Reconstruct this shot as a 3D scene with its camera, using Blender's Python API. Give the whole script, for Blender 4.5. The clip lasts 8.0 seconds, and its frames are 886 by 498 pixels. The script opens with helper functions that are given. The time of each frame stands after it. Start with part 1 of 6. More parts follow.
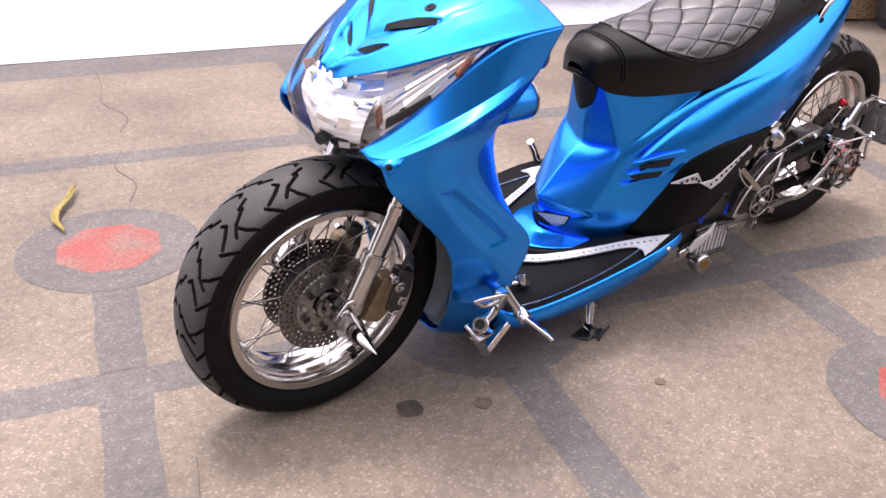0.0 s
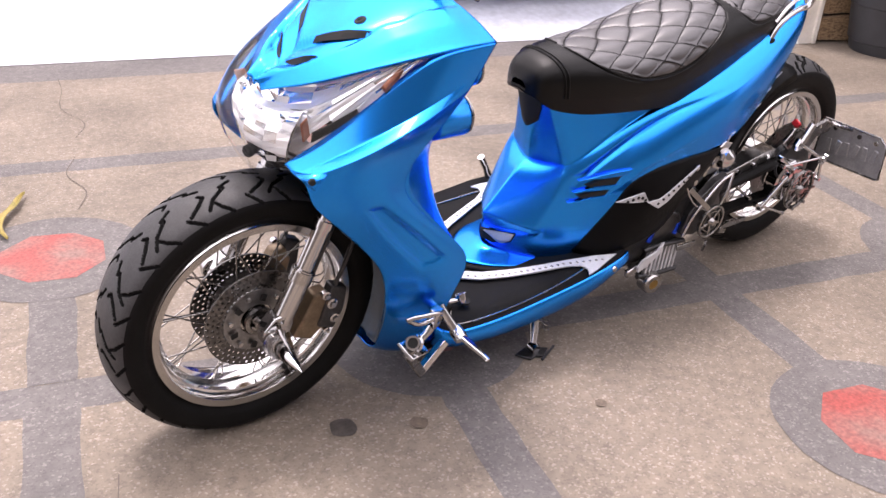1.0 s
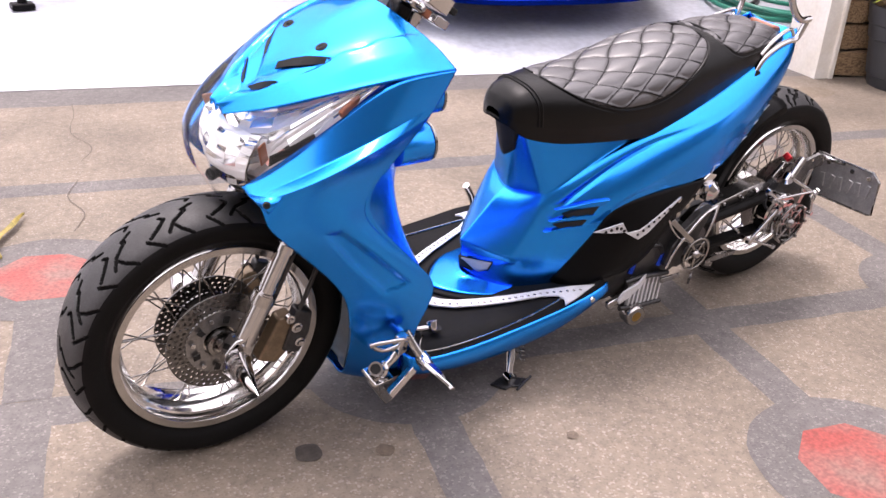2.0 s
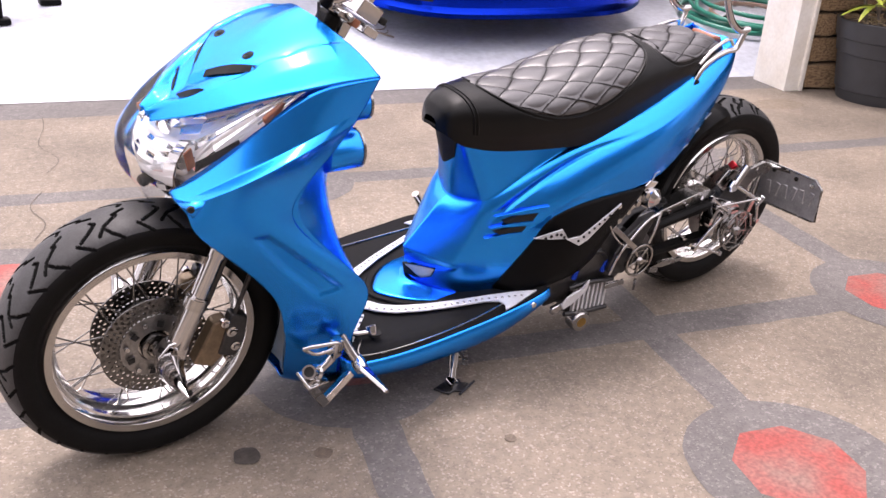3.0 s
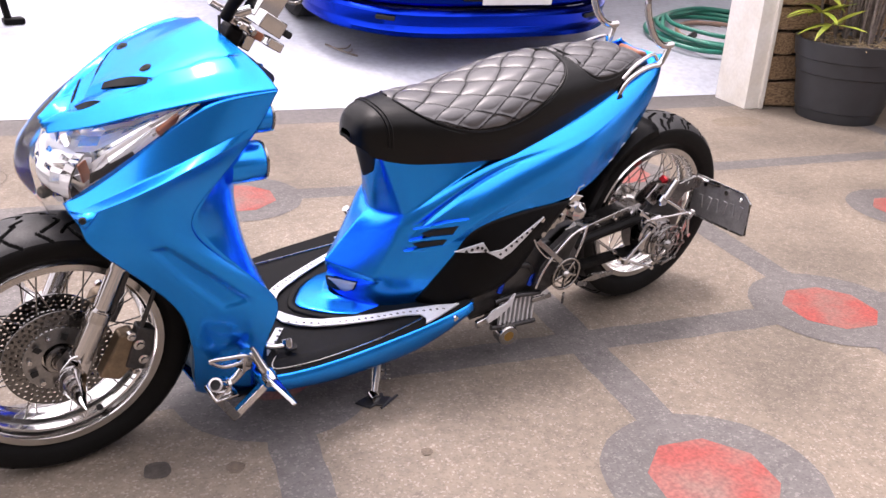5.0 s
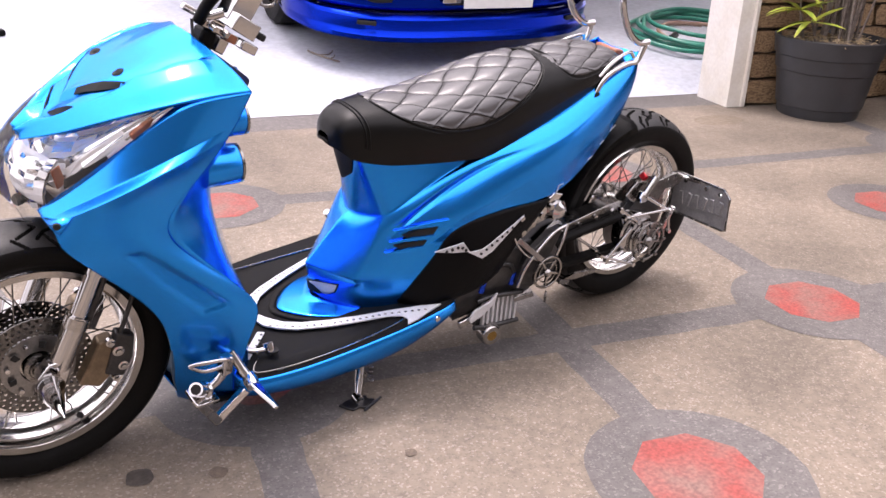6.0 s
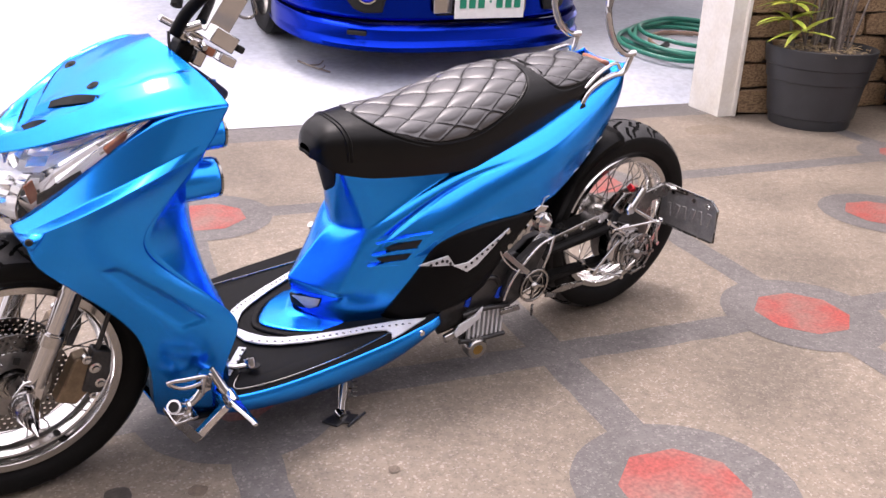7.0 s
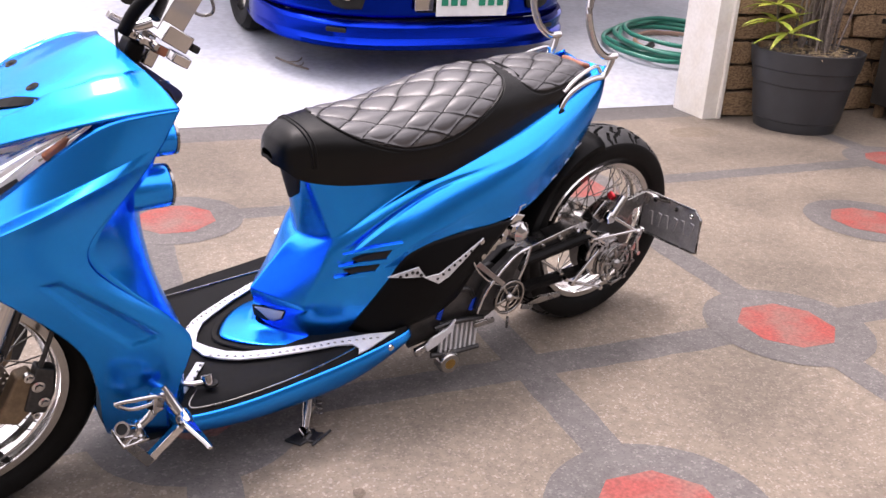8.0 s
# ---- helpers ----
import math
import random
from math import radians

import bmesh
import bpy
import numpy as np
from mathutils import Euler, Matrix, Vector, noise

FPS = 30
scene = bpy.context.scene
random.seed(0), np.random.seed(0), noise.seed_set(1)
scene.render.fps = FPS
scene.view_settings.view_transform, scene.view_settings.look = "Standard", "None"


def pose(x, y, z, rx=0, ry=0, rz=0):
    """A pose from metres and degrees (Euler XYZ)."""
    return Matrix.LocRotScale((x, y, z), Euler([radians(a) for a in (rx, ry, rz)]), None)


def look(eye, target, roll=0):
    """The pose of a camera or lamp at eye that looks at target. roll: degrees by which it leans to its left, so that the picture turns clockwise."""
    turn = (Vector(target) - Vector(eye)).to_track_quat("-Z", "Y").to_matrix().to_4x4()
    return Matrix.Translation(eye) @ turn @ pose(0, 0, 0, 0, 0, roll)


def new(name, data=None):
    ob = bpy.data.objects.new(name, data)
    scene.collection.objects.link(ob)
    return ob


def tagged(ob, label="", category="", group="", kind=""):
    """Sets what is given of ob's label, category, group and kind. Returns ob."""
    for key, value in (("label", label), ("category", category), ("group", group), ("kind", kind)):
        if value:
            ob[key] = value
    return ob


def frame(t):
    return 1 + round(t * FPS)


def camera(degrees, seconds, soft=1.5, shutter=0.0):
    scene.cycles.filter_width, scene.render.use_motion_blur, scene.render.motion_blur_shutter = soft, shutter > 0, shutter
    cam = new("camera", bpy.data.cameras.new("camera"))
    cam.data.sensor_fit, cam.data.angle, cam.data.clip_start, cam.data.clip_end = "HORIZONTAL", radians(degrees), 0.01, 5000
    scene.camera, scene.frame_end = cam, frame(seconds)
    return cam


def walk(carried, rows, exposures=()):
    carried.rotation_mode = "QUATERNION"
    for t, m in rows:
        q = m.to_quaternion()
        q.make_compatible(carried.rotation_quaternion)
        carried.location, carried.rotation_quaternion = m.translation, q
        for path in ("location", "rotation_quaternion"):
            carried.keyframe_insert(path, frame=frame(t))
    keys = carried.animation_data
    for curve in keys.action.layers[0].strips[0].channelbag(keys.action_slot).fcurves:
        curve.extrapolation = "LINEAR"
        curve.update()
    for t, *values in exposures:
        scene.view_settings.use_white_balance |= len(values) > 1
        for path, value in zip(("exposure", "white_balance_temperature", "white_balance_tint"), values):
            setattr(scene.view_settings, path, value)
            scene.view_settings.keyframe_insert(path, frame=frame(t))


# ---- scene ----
# ---- camera ----
cam = camera(52.9, 8.0)
PATH = [
    (0, (-0.6013, -1.2309, 1.0372), (0.4635, 0.1755, 0.0947), 1.84),
    (0.5, (-0.5674, -1.2397, 1.0385), (0.5280, 0.1394, 0.0907), 2.84),
    (1, (-0.5114, -1.2611, 1.0367), (0.5831, 0.1379, 0.1174), 3.26),
    (1.5, (-0.4623, -1.2960, 1.0328), (0.5985, 0.1466, 0.1422), 3.26),
    (1.7, (-0.4436, -1.3055, 1.0337), (0.6086, 0.1526, 0.1581), 3.16),
    (2.8, (-0.3602, -1.4094, 1.0365), (0.6937, 0.0675, 0.1951), 3.40),
    (3, (-0.3451, -1.4192, 1.0361), (0.7170, 0.0586, 0.2067), 3.12),
    (3.5, (-0.3094, -1.4435, 1.0336), (0.7594, 0.0381, 0.2198), 3.31),
    (4, (-0.2748, -1.4667, 1.0326), (0.7863, 0.0212, 0.2199), 3.11),
    (4.5, (-0.2450, -1.4927, 1.0348), (0.8307, -0.0054, 0.2405), 3.51),
    (6, (-0.2137, -1.5254, 1.0213), (0.8910, -0.0482, 0.2482), 2.23),
    (6.5, (-0.2024, -1.5306, 1.0220), (0.9095, -0.0482, 0.2695), 2.50),
    (7, (-0.1814, -1.5209, 1.0233), (0.9348, -0.0431, 0.2683), 2.19),
    (7.5, (-0.1556, -1.5028, 1.0217), (0.9667, -0.0323, 0.2613), 2.11),
    (8, (-0.1054, -1.4672, 1.0193), (1.0351, -0.0113, 0.2580), 3.02),
]
walk(cam, [(t, look(eye, target, roll)) for t, eye, target, roll in PATH], [(0.0, 1.80, 6700, 24), (1.5, 1.88, 6700, 24), (3.0, 1.88, 6700, 24), (6.0, 1.86, 6700, 24), (8.0, 1.76, 6700, 24)])

# ---- world and light ----
world = bpy.data.worlds.new("World")
scene.world = world
world.use_nodes = True
SUN_EL, SUN_AZ = radians(76), radians(-10)
_nt = world.node_tree
_sky = _nt.nodes.new("ShaderNodeTexSky")
_sky.sky_type, _sky.sun_disc = "NISHITA", False
_sky.sun_elevation, _sky.sun_rotation = SUN_EL, SUN_AZ
_sky.air_density, _sky.dust_density, _sky.ozone_density = 1.0, 6.0, 0.6
_hsv = _nt.nodes.new("ShaderNodeHueSaturation")                 # a hazy, nearly white sky
_hsv.inputs["Saturation"].default_value = 0.35
_nt.links.new(_sky.outputs[0], _hsv.inputs["Color"])
_veil = _nt.nodes.new("ShaderNodeMix")                           # a cover of thin cloud
_veil.data_type = "RGBA"
_veil.inputs[0].default_value = 0.7
_dir, _xyz, _up = _nt.nodes.new("ShaderNodeTexCoord"), _nt.nodes.new("ShaderNodeSeparateXYZ"), _nt.nodes.new("ShaderNodeMix")
_up.data_type = "RGBA"                                           # cloud is brighter overhead than at the horizon
_up.inputs[6].default_value, _up.inputs[7].default_value = (3.1, 3.1, 3.18, 1), (5.7, 5.7, 5.8, 1)
_nt.links.new(_dir.outputs["Generated"], _xyz.inputs[0])
_nt.links.new(_xyz.outputs[2], _up.inputs[0])
_nt.links.new(_up.outputs[2], _veil.inputs[7])
_nt.links.new(_hsv.outputs[0], _veil.inputs[6])
_nt.links.new(_veil.outputs[2], _nt.nodes["Background"].inputs[0])
_nt.nodes["Background"].inputs[1].default_value = 0.15
sun_data = bpy.data.lights.new("sun", "SUN")
sun_data.energy, sun_data.angle, sun_data.color = 0.75, radians(11), (1.0, 0.97, 0.94)
sun = new("sun", sun_data)
sun.matrix_world = look((math.sin(SUN_AZ) * math.cos(SUN_EL) * 10, math.cos(SUN_AZ) * math.cos(SUN_EL) * 10, math.sin(SUN_EL) * 10), (0, 0, 0))


# ---- materials ----
def material(name, color, rough=0.5, metal=0.0, var=0.0, scale=8.0, fine=0.0, fine_scale=200.0, bump=0.0, bump_scale=150.0,
             coat=0.0, trans=0.0, alt=None, emit=None, rough_var=0.0, spec=0.5, coat_ior=1.5, edge=(1, 1, 1)):
    m = bpy.data.materials.new(name)
    m.use_nodes = True
    nt, b = m.node_tree, m.node_tree.nodes["Principled BSDF"]
    b.inputs["Roughness"].default_value, b.inputs["Metallic"].default_value = rough, metal
    b.inputs["Coat Weight"].default_value, b.inputs["Coat Roughness"].default_value = coat, 0.10
    b.inputs["Coat IOR"].default_value = coat_ior
    b.inputs["Transmission Weight"].default_value = trans
    b.inputs["Specular IOR Level"].default_value = spec
    b.inputs["Specular Tint"].default_value = (*edge, 1)
    b.inputs["Base Color"].default_value = (*color, 1)
    tc = nt.nodes.new("ShaderNodeTexCoord")
    last = None
    if var or fine:
        n1, n2 = nt.nodes.new("ShaderNodeTexNoise"), nt.nodes.new("ShaderNodeTexNoise")
        n1.inputs["Scale"].default_value, n1.inputs["Detail"].default_value = scale, 6
        n2.inputs["Scale"].default_value, n2.inputs["Detail"].default_value = fine_scale, 2
        nt.links.new(tc.outputs["Object"], n1.inputs["Vector"])
        nt.links.new(tc.outputs["Object"], n2.inputs["Vector"])
        other = alt or tuple(c * (1 - var) for c in color)
        mix = nt.nodes.new("ShaderNodeMix")
        mix.data_type = "RGBA"
        ramp = nt.nodes.new("ShaderNodeMapRange")
        ramp.inputs[1].default_value, ramp.inputs[2].default_value = 0.38, 0.66
        nt.links.new(n1.outputs[0], ramp.inputs[0])
        nt.links.new(ramp.outputs[0], mix.inputs[0])
        mix.inputs[6].default_value, mix.inputs[7].default_value = (*color, 1), (*other, 1)
        hsv = nt.nodes.new("ShaderNodeHueSaturation")
        mr = nt.nodes.new("ShaderNodeMapRange")
        mr.inputs[1].default_value, mr.inputs[2].default_value = 0.3, 0.7
        mr.inputs[3].default_value, mr.inputs[4].default_value = 1 - fine, 1 + fine
        nt.links.new(n2.outputs[0], mr.inputs[0])
        nt.links.new(mr.outputs[0], hsv.inputs["Value"])
        nt.links.new(mix.outputs[2], hsv.inputs["Color"])
        nt.links.new(hsv.outputs[0], b.inputs["Base Color"])
        if rough_var:
            rr = nt.nodes.new("ShaderNodeMapRange")
            rr.inputs[1].default_value, rr.inputs[2].default_value = 0.35, 0.65
            rr.inputs[3].default_value, rr.inputs[4].default_value = rough - rough_var, rough + rough_var
            nt.links.new(n1.outputs[0], rr.inputs[0])
            nt.links.new(rr.outputs[0], b.inputs["Roughness"])
    if bump:
        nb, bp = nt.nodes.new("ShaderNodeTexNoise"), nt.nodes.new("ShaderNodeBump")
        nb.inputs["Scale"].default_value, nb.inputs["Detail"].default_value = bump_scale, 4
        bp.inputs["Strength"].default_value, bp.inputs["Distance"].default_value = bump, 0.002
        nt.links.new(tc.outputs["Object"], nb.inputs["Vector"])
        nt.links.new(nb.outputs[0], bp.inputs["Height"])
        nt.links.new(bp.outputs[0], b.inputs["Normal"])
    if emit:
        b.inputs["Emission Color"].default_value, b.inputs["Emission Strength"].default_value = (*emit[0], 1), emit[1]
    return m


def aggregate(name, color, dark, light, patch_dark=0.75):
    """Washed-out aggregate concrete: pale and dark stone grains, broad stains, small relief."""
    m = bpy.data.materials.new(name)
    m.use_nodes = True
    nt, b = m.node_tree, m.node_tree.nodes["Principled BSDF"]
    b.inputs["Roughness"].default_value = 0.72
    tc = nt.nodes.new("ShaderNodeTexCoord")
    vor = nt.nodes.new("ShaderNodeTexVoronoi")
    vor.inputs["Scale"].default_value = 230
    nt.links.new(tc.outputs["Object"], vor.inputs["Vector"])
    sep = nt.nodes.new("ShaderNodeSeparateColor")
    nt.links.new(vor.outputs["Color"], sep.inputs[0])
    grains = nt.nodes.new("ShaderNodeValToRGB")
    e = grains.color_ramp.elements
    e[0].position, e[0].color = 0.0, (*dark, 1)
    e[1].position, e[1].color = 1.0, (*light, 1)
    for pos, c in ((0.16, dark), (0.24, color), (0.86, color), (0.93, light)):
        k = grains.color_ramp.elements.new(pos)
        k.color = (*c, 1)
    nt.links.new(sep.outputs[0], grains.inputs[0])
    stains = nt.nodes.new("ShaderNodeTexNoise")
    stains.inputs["Scale"].default_value, stains.inputs["Detail"].default_value = 2.2, 7
    nt.links.new(tc.outputs["Object"], stains.inputs["Vector"])
    mr = nt.nodes.new("ShaderNodeMapRange")
    mr.inputs[1].default_value, mr.inputs[2].default_value = 0.36, 0.62
    mr.inputs[3].default_value, mr.inputs[4].default_value = patch_dark, 1.08
    nt.links.new(stains.outputs[0], mr.inputs[0])
    mid = nt.nodes.new("ShaderNodeTexNoise")
    mid.inputs["Scale"].default_value, mid.inputs["Detail"].default_value = 38, 4
    nt.links.new(tc.outputs["Object"], mid.inputs["Vector"])
    mr2 = nt.nodes.new("ShaderNodeMapRange")
    mr2.inputs[1].default_value, mr2.inputs[2].default_value = 0.3, 0.7
    mr2.inputs[3].default_value, mr2.inputs[4].default_value = 0.84, 1.14
    nt.links.new(mid.outputs[0], mr2.inputs[0])
    mul = nt.nodes.new("ShaderNodeMath")
    mul.operation = "MULTIPLY"
    nt.links.new(mr.outputs[0], mul.inputs[0])
    nt.links.new(mr2.outputs[0], mul.inputs[1])
    hsv = nt.nodes.new("ShaderNodeHueSaturation")
    nt.links.new(mul.outputs[0], hsv.inputs["Value"])
    nt.links.new(grains.outputs[0], hsv.inputs["Color"])
    nt.links.new(hsv.outputs[0], b.inputs["Base Color"])
    bp = nt.nodes.new("ShaderNodeBump")
    bp.inputs["Strength"].default_value, bp.inputs["Distance"].default_value = 0.35, 0.0015
    nt.links.new(vor.outputs["Distance"], bp.inputs["Height"])
    nt.links.new(bp.outputs[0], b.inputs["Normal"])
    return m


M = {
    "tan": aggregate("tan_aggregate", (0.178, 0.146, 0.113), (0.150, 0.121, 0.092), (0.25, 0.213, 0.176), 0.70),
    "tan_dirty": aggregate("dirty_tan_aggregate", (0.150, 0.119, 0.086), (0.126, 0.099, 0.071), (0.21, 0.175, 0.14), 0.80),
    "grey": aggregate("grey_aggregate", (0.112, 0.103, 0.098), (0.093, 0.085, 0.082), (0.162, 0.148, 0.141), 0.78),
    "red": material("red_floor_paint", (0.25, 0.050, 0.041), 0.55, 0, var=0.3, scale=9, alt=(0.19, 0.105, 0.088), fine=0.3, fine_scale=120, bump=0.3, bump_scale=220),
    "white_floor": material("white_floor_paint", (0.47, 0.49, 0.54), 0.4, 0, var=0.3, scale=1.6, alt=(0.36, 0.385, 0.44), fine=0.12, fine_scale=30, bump=0.1, bump_scale=60, rough_var=0.1),
    "crack": material("crack_shadow", (0.10, 0.083, 0.068), 0.9),
    "oil": material("oil_stain", (0.075, 0.064, 0.054), 0.6, 0, var=0.4, scale=40, fine=0.2),
    "stain": material("rust_stain", (0.13, 0.10, 0.072), 0.7, 0, var=0.3, scale=30, fine=0.2),
    "blue": material("candy_blue_paint", (0.0, 0.29, 1.0), 0.27, 1.0, var=0.05, scale=3, fine=0.10, fine_scale=2500, coat=0.42, coat_ior=1.45, edge=(0.05, 0.65, 1.0)),
    "black_plastic": material("black_plastic", (0.003, 0.003, 0.0033), 0.42, 0, spec=0.10, var=0.2, scale=20, fine=0.1, bump=0.25, bump_scale=900),
    "mat": material("black_floor_mat", (0.006, 0.006, 0.0065), 0.6, 0, spec=0.10, var=0.25, scale=12, fine=0.15, bump=0.4, bump_scale=700),
    # same black leather, with the sky's sheen put in as a lighter grey
    "quilt": material("quilt_leather_sheen", (0.070, 0.068, 0.072), 0.36, 0, spec=0.75, var=0.2, scale=20, fine=0.1, fine_scale=500, bump=0.15, bump_scale=700, rough_var=0.05),
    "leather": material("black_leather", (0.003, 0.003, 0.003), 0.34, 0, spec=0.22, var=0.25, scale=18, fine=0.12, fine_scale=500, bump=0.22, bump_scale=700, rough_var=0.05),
    "rubber": material("tyre_rubber", (0.0065, 0.0063, 0.0063), 0.6, 0, spec=0.12, var=0.35, scale=9, fine=0.15, fine_scale=300, bump=0.25, bump_scale=500),
    # near-black for the cut faces, so the grooves' shade is in the colour
    "groove": material("tread_groove_shade", (0.006, 0.006, 0.006), 0.9, spec=0.1),
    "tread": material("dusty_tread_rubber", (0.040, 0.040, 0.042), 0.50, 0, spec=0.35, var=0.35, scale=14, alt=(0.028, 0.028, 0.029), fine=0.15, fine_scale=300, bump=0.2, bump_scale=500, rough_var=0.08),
    "barrel": material("polished_rim_barrel", (0.78, 0.77, 0.76), 0.13, 1.0, var=0.08, scale=12, fine=0.04, rough_var=0.05),
    # chrome spokes, darkened in colour for the dark surroundings they mirror
    "spoke": material("spoke_dark_reflection", (0.30, 0.29, 0.28), 0.25, 1.0, var=0.2, scale=40, fine=0.1),
    "carrier": material("grey_disc_carrier", (0.30, 0.295, 0.29), 0.35, 0.9, var=0.2, scale=40, fine=0.1),
    "chrome": material("chrome", (0.56, 0.55, 0.55), 0.05, 1.0, var=0.06, scale=20, fine=0.03, rough_var=0.02),
    "alu": material("polished_aluminium", (0.47, 0.455, 0.44), 0.19, 1.0, var=0.12, scale=25, fine=0.06, rough_var=0.05, bump=0.05, bump_scale=300),
    "steel": material("brushed_steel", (0.33, 0.32, 0.31), 0.22, 1.0, var=0.3, scale=30, fine=0.12, rough_var=0.1, bump=0.1, bump_scale=400),
    "plate_metal": material("pressed_plate_metal", (0.42, 0.42, 0.43), 0.42, 0.7, var=0.2, scale=30, fine=0.1, rough_var=0.08, bump=0.1, bump_scale=300),
    "disc": material("disc_steel", (0.20, 0.195, 0.19), 0.30, 1.0, var=0.3, scale=30, fine=0.12, rough_var=0.08, bump=0.1, bump_scale=400),
    "dark_steel": material("dark_steel", (0.07, 0.07, 0.072), 0.38, 0.8, var=0.3, scale=30, fine=0.12, bump=0.15, bump_scale=400),
    "plate_white": material("checker_aluminium", (0.56, 0.57, 0.59), 0.35, 0.0, var=0.12, scale=30, fine=0.06, bump=0.15, bump_scale=300),
    # flat black: shade of openings put in as colour, also real black parts
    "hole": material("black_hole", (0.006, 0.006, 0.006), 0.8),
    "amber": material("amber_plastic", (0.36, 0.13, 0.07), 0.3, 0, var=0.3, scale=60),
    "anod_blue": material("anodised_blue", (0.01, 0.06, 0.55), 0.25, 0.8),
    "gold": material("brass_gold", (0.55, 0.36, 0.12), 0.3, 1.0, var=0.2, scale=40),
    "red_part": material("red_anodised", (0.5, 0.02, 0.03), 0.3, 0.5),
    "brown": material("brown_caliper", (0.25, 0.185, 0.12), 0.35, 0.6, var=0.3, scale=40, fine=0.1),
    "lamp_mirror": material("lamp_mirror", (0.90, 0.90, 0.91), 0.10, 1.0, var=0.05, scale=30),
    # near-white, half diffuse: the glints of chromed plastic put into the colour
    "reflector": material("reflector_glint_white", (0.94, 0.94, 0.95), 0.14, 0.35, var=0.05, scale=30),
    "smoke": material("smoked_liner", (0.05, 0.10, 0.16), 0.35, 0.2, var=0.3, scale=15, fine=0.1),
    "car_blue": material("car_blue_paint", (0.0, 0.02, 0.36), 0.26, 1.0, var=0.1, scale=3, fine=0.05, coat=0.05, spec=0.3),
    "plate_bg": material("plate_white_enamel", (0.75, 0.76, 0.76), 0.4, 0, var=0.08, scale=30, fine=0.03),
    "plate_green": material("plate_green", (0.0, 0.22, 0.13), 0.4),
    "pillar": material("cream_paint", (0.78, 0.76, 0.71), 0.55, 0, var=0.12, scale=6, alt=(0.70, 0.66, 0.58), fine=0.05, fine_scale=60, bump=0.15, bump_scale=80),
    "stone": material("brown_stone", (0.40, 0.27, 0.15), 0.8, 0, var=0.5, scale=14, alt=(0.17, 0.105, 0.06), fine=0.35, fine_scale=90, bump=0.8, bump_scale=60),
    "mortar": material("mortar", (0.075, 0.06, 0.05), 0.9, 0, var=0.3, scale=30, fine=0.2, bump=0.5, bump_scale=200),
    "pot": material("black_pot_plastic", (0.035, 0.037, 0.042), 0.45, 0, var=0.25, scale=10, fine=0.1, bump=0.15, bump_scale=200),
    "soil": material("dry_soil", (0.14, 0.11, 0.085), 0.9, 0, var=0.5, scale=30, fine=0.4, fine_scale=120, bump=1.0, bump_scale=90),
    "leaf": material("yellow_green_leaf", (0.42, 0.44, 0.06), 0.45, 0, var=0.4, scale=25, alt=(0.18, 0.27, 0.03), fine=0.12),
    "stem": material("grey_brown_stem", (0.20, 0.165, 0.14), 0.8, 0, var=0.4, scale=40, fine=0.3, bump=0.5, bump_scale=120),
    "straw": material("dry_straw", (0.38, 0.29, 0.17), 0.8, 0, var=0.3, scale=40, fine=0.2),
    "hose": material("green_hose", (0.03, 0.24, 0.17), 0.35, 0, var=0.2, scale=12, fine=0.08),
    "hose_brown": material("brown_hose", (0.36, 0.24, 0.18), 0.45, 0, var=0.2, scale=12, fine=0.08),
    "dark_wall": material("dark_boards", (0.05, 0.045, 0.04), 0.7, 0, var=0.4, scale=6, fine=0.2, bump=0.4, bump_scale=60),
    "wood": material("worn_wood", (0.25, 0.17, 0.10), 0.65, 0, var=0.4, scale=12, fine=0.25, bump=0.4, bump_scale=80),
    "banana": material("yellowed_leaf", (0.27, 0.20, 0.05), 0.6, 0, var=0.4, scale=40, alt=(0.16, 0.14, 0.03), fine=0.2),
    "blue_glass": material("blue_projector_glass", (0.02, 0.03, 0.7), 0.1, 0.2, coat=1.0),
    # dull colour of the unseen wall that holds back low sky
    "light_block": material("light_block_paint", (0.16, 0.145, 0.13), 0.8, 0, var=0.2, scale=2, fine=0.08, bump=0.2, bump_scale=60),
    "wall": material("off_white_wall", (0.62, 0.60, 0.57), 0.8, 0, var=0.12, scale=2, fine=0.05, bump=0.2, bump_scale=60),
}


def glass(name, tint=(1, 1, 1), rough=0.02, clear=0.86):
    """Thin clear plastic: mostly see-through, with a glossy skin."""
    m = bpy.data.materials.new(name)
    m.use_nodes = True
    nt = m.node_tree
    b = nt.nodes["Principled BSDF"]
    b.inputs["Base Color"].default_value = (*tint, 1)
    b.inputs["Roughness"].default_value = rough
    tr, mix = nt.nodes.new("ShaderNodeBsdfTransparent"), nt.nodes.new("ShaderNodeMixShader")
    tr.inputs[0].default_value = (*tint, 1)
    gl = nt.nodes.new("ShaderNodeBsdfGlossy")
    gl.inputs["Roughness"].default_value = rough
    fr = nt.nodes.new("ShaderNodeFresnel")
    fr.inputs[0].default_value = 1.5
    nt.links.new(fr.outputs[0], mix.inputs[0])
    nt.links.new(tr.outputs[0], mix.inputs[1])
    nt.links.new(gl.outputs[0], mix.inputs[2])
    nt.links.new(mix.outputs[0], nt.nodes["Material Output"].inputs[0])
    return m


M["lens"] = glass("clear_lens", (0.96, 0.97, 0.98))


# ---- mesh helpers ----
V = Vector


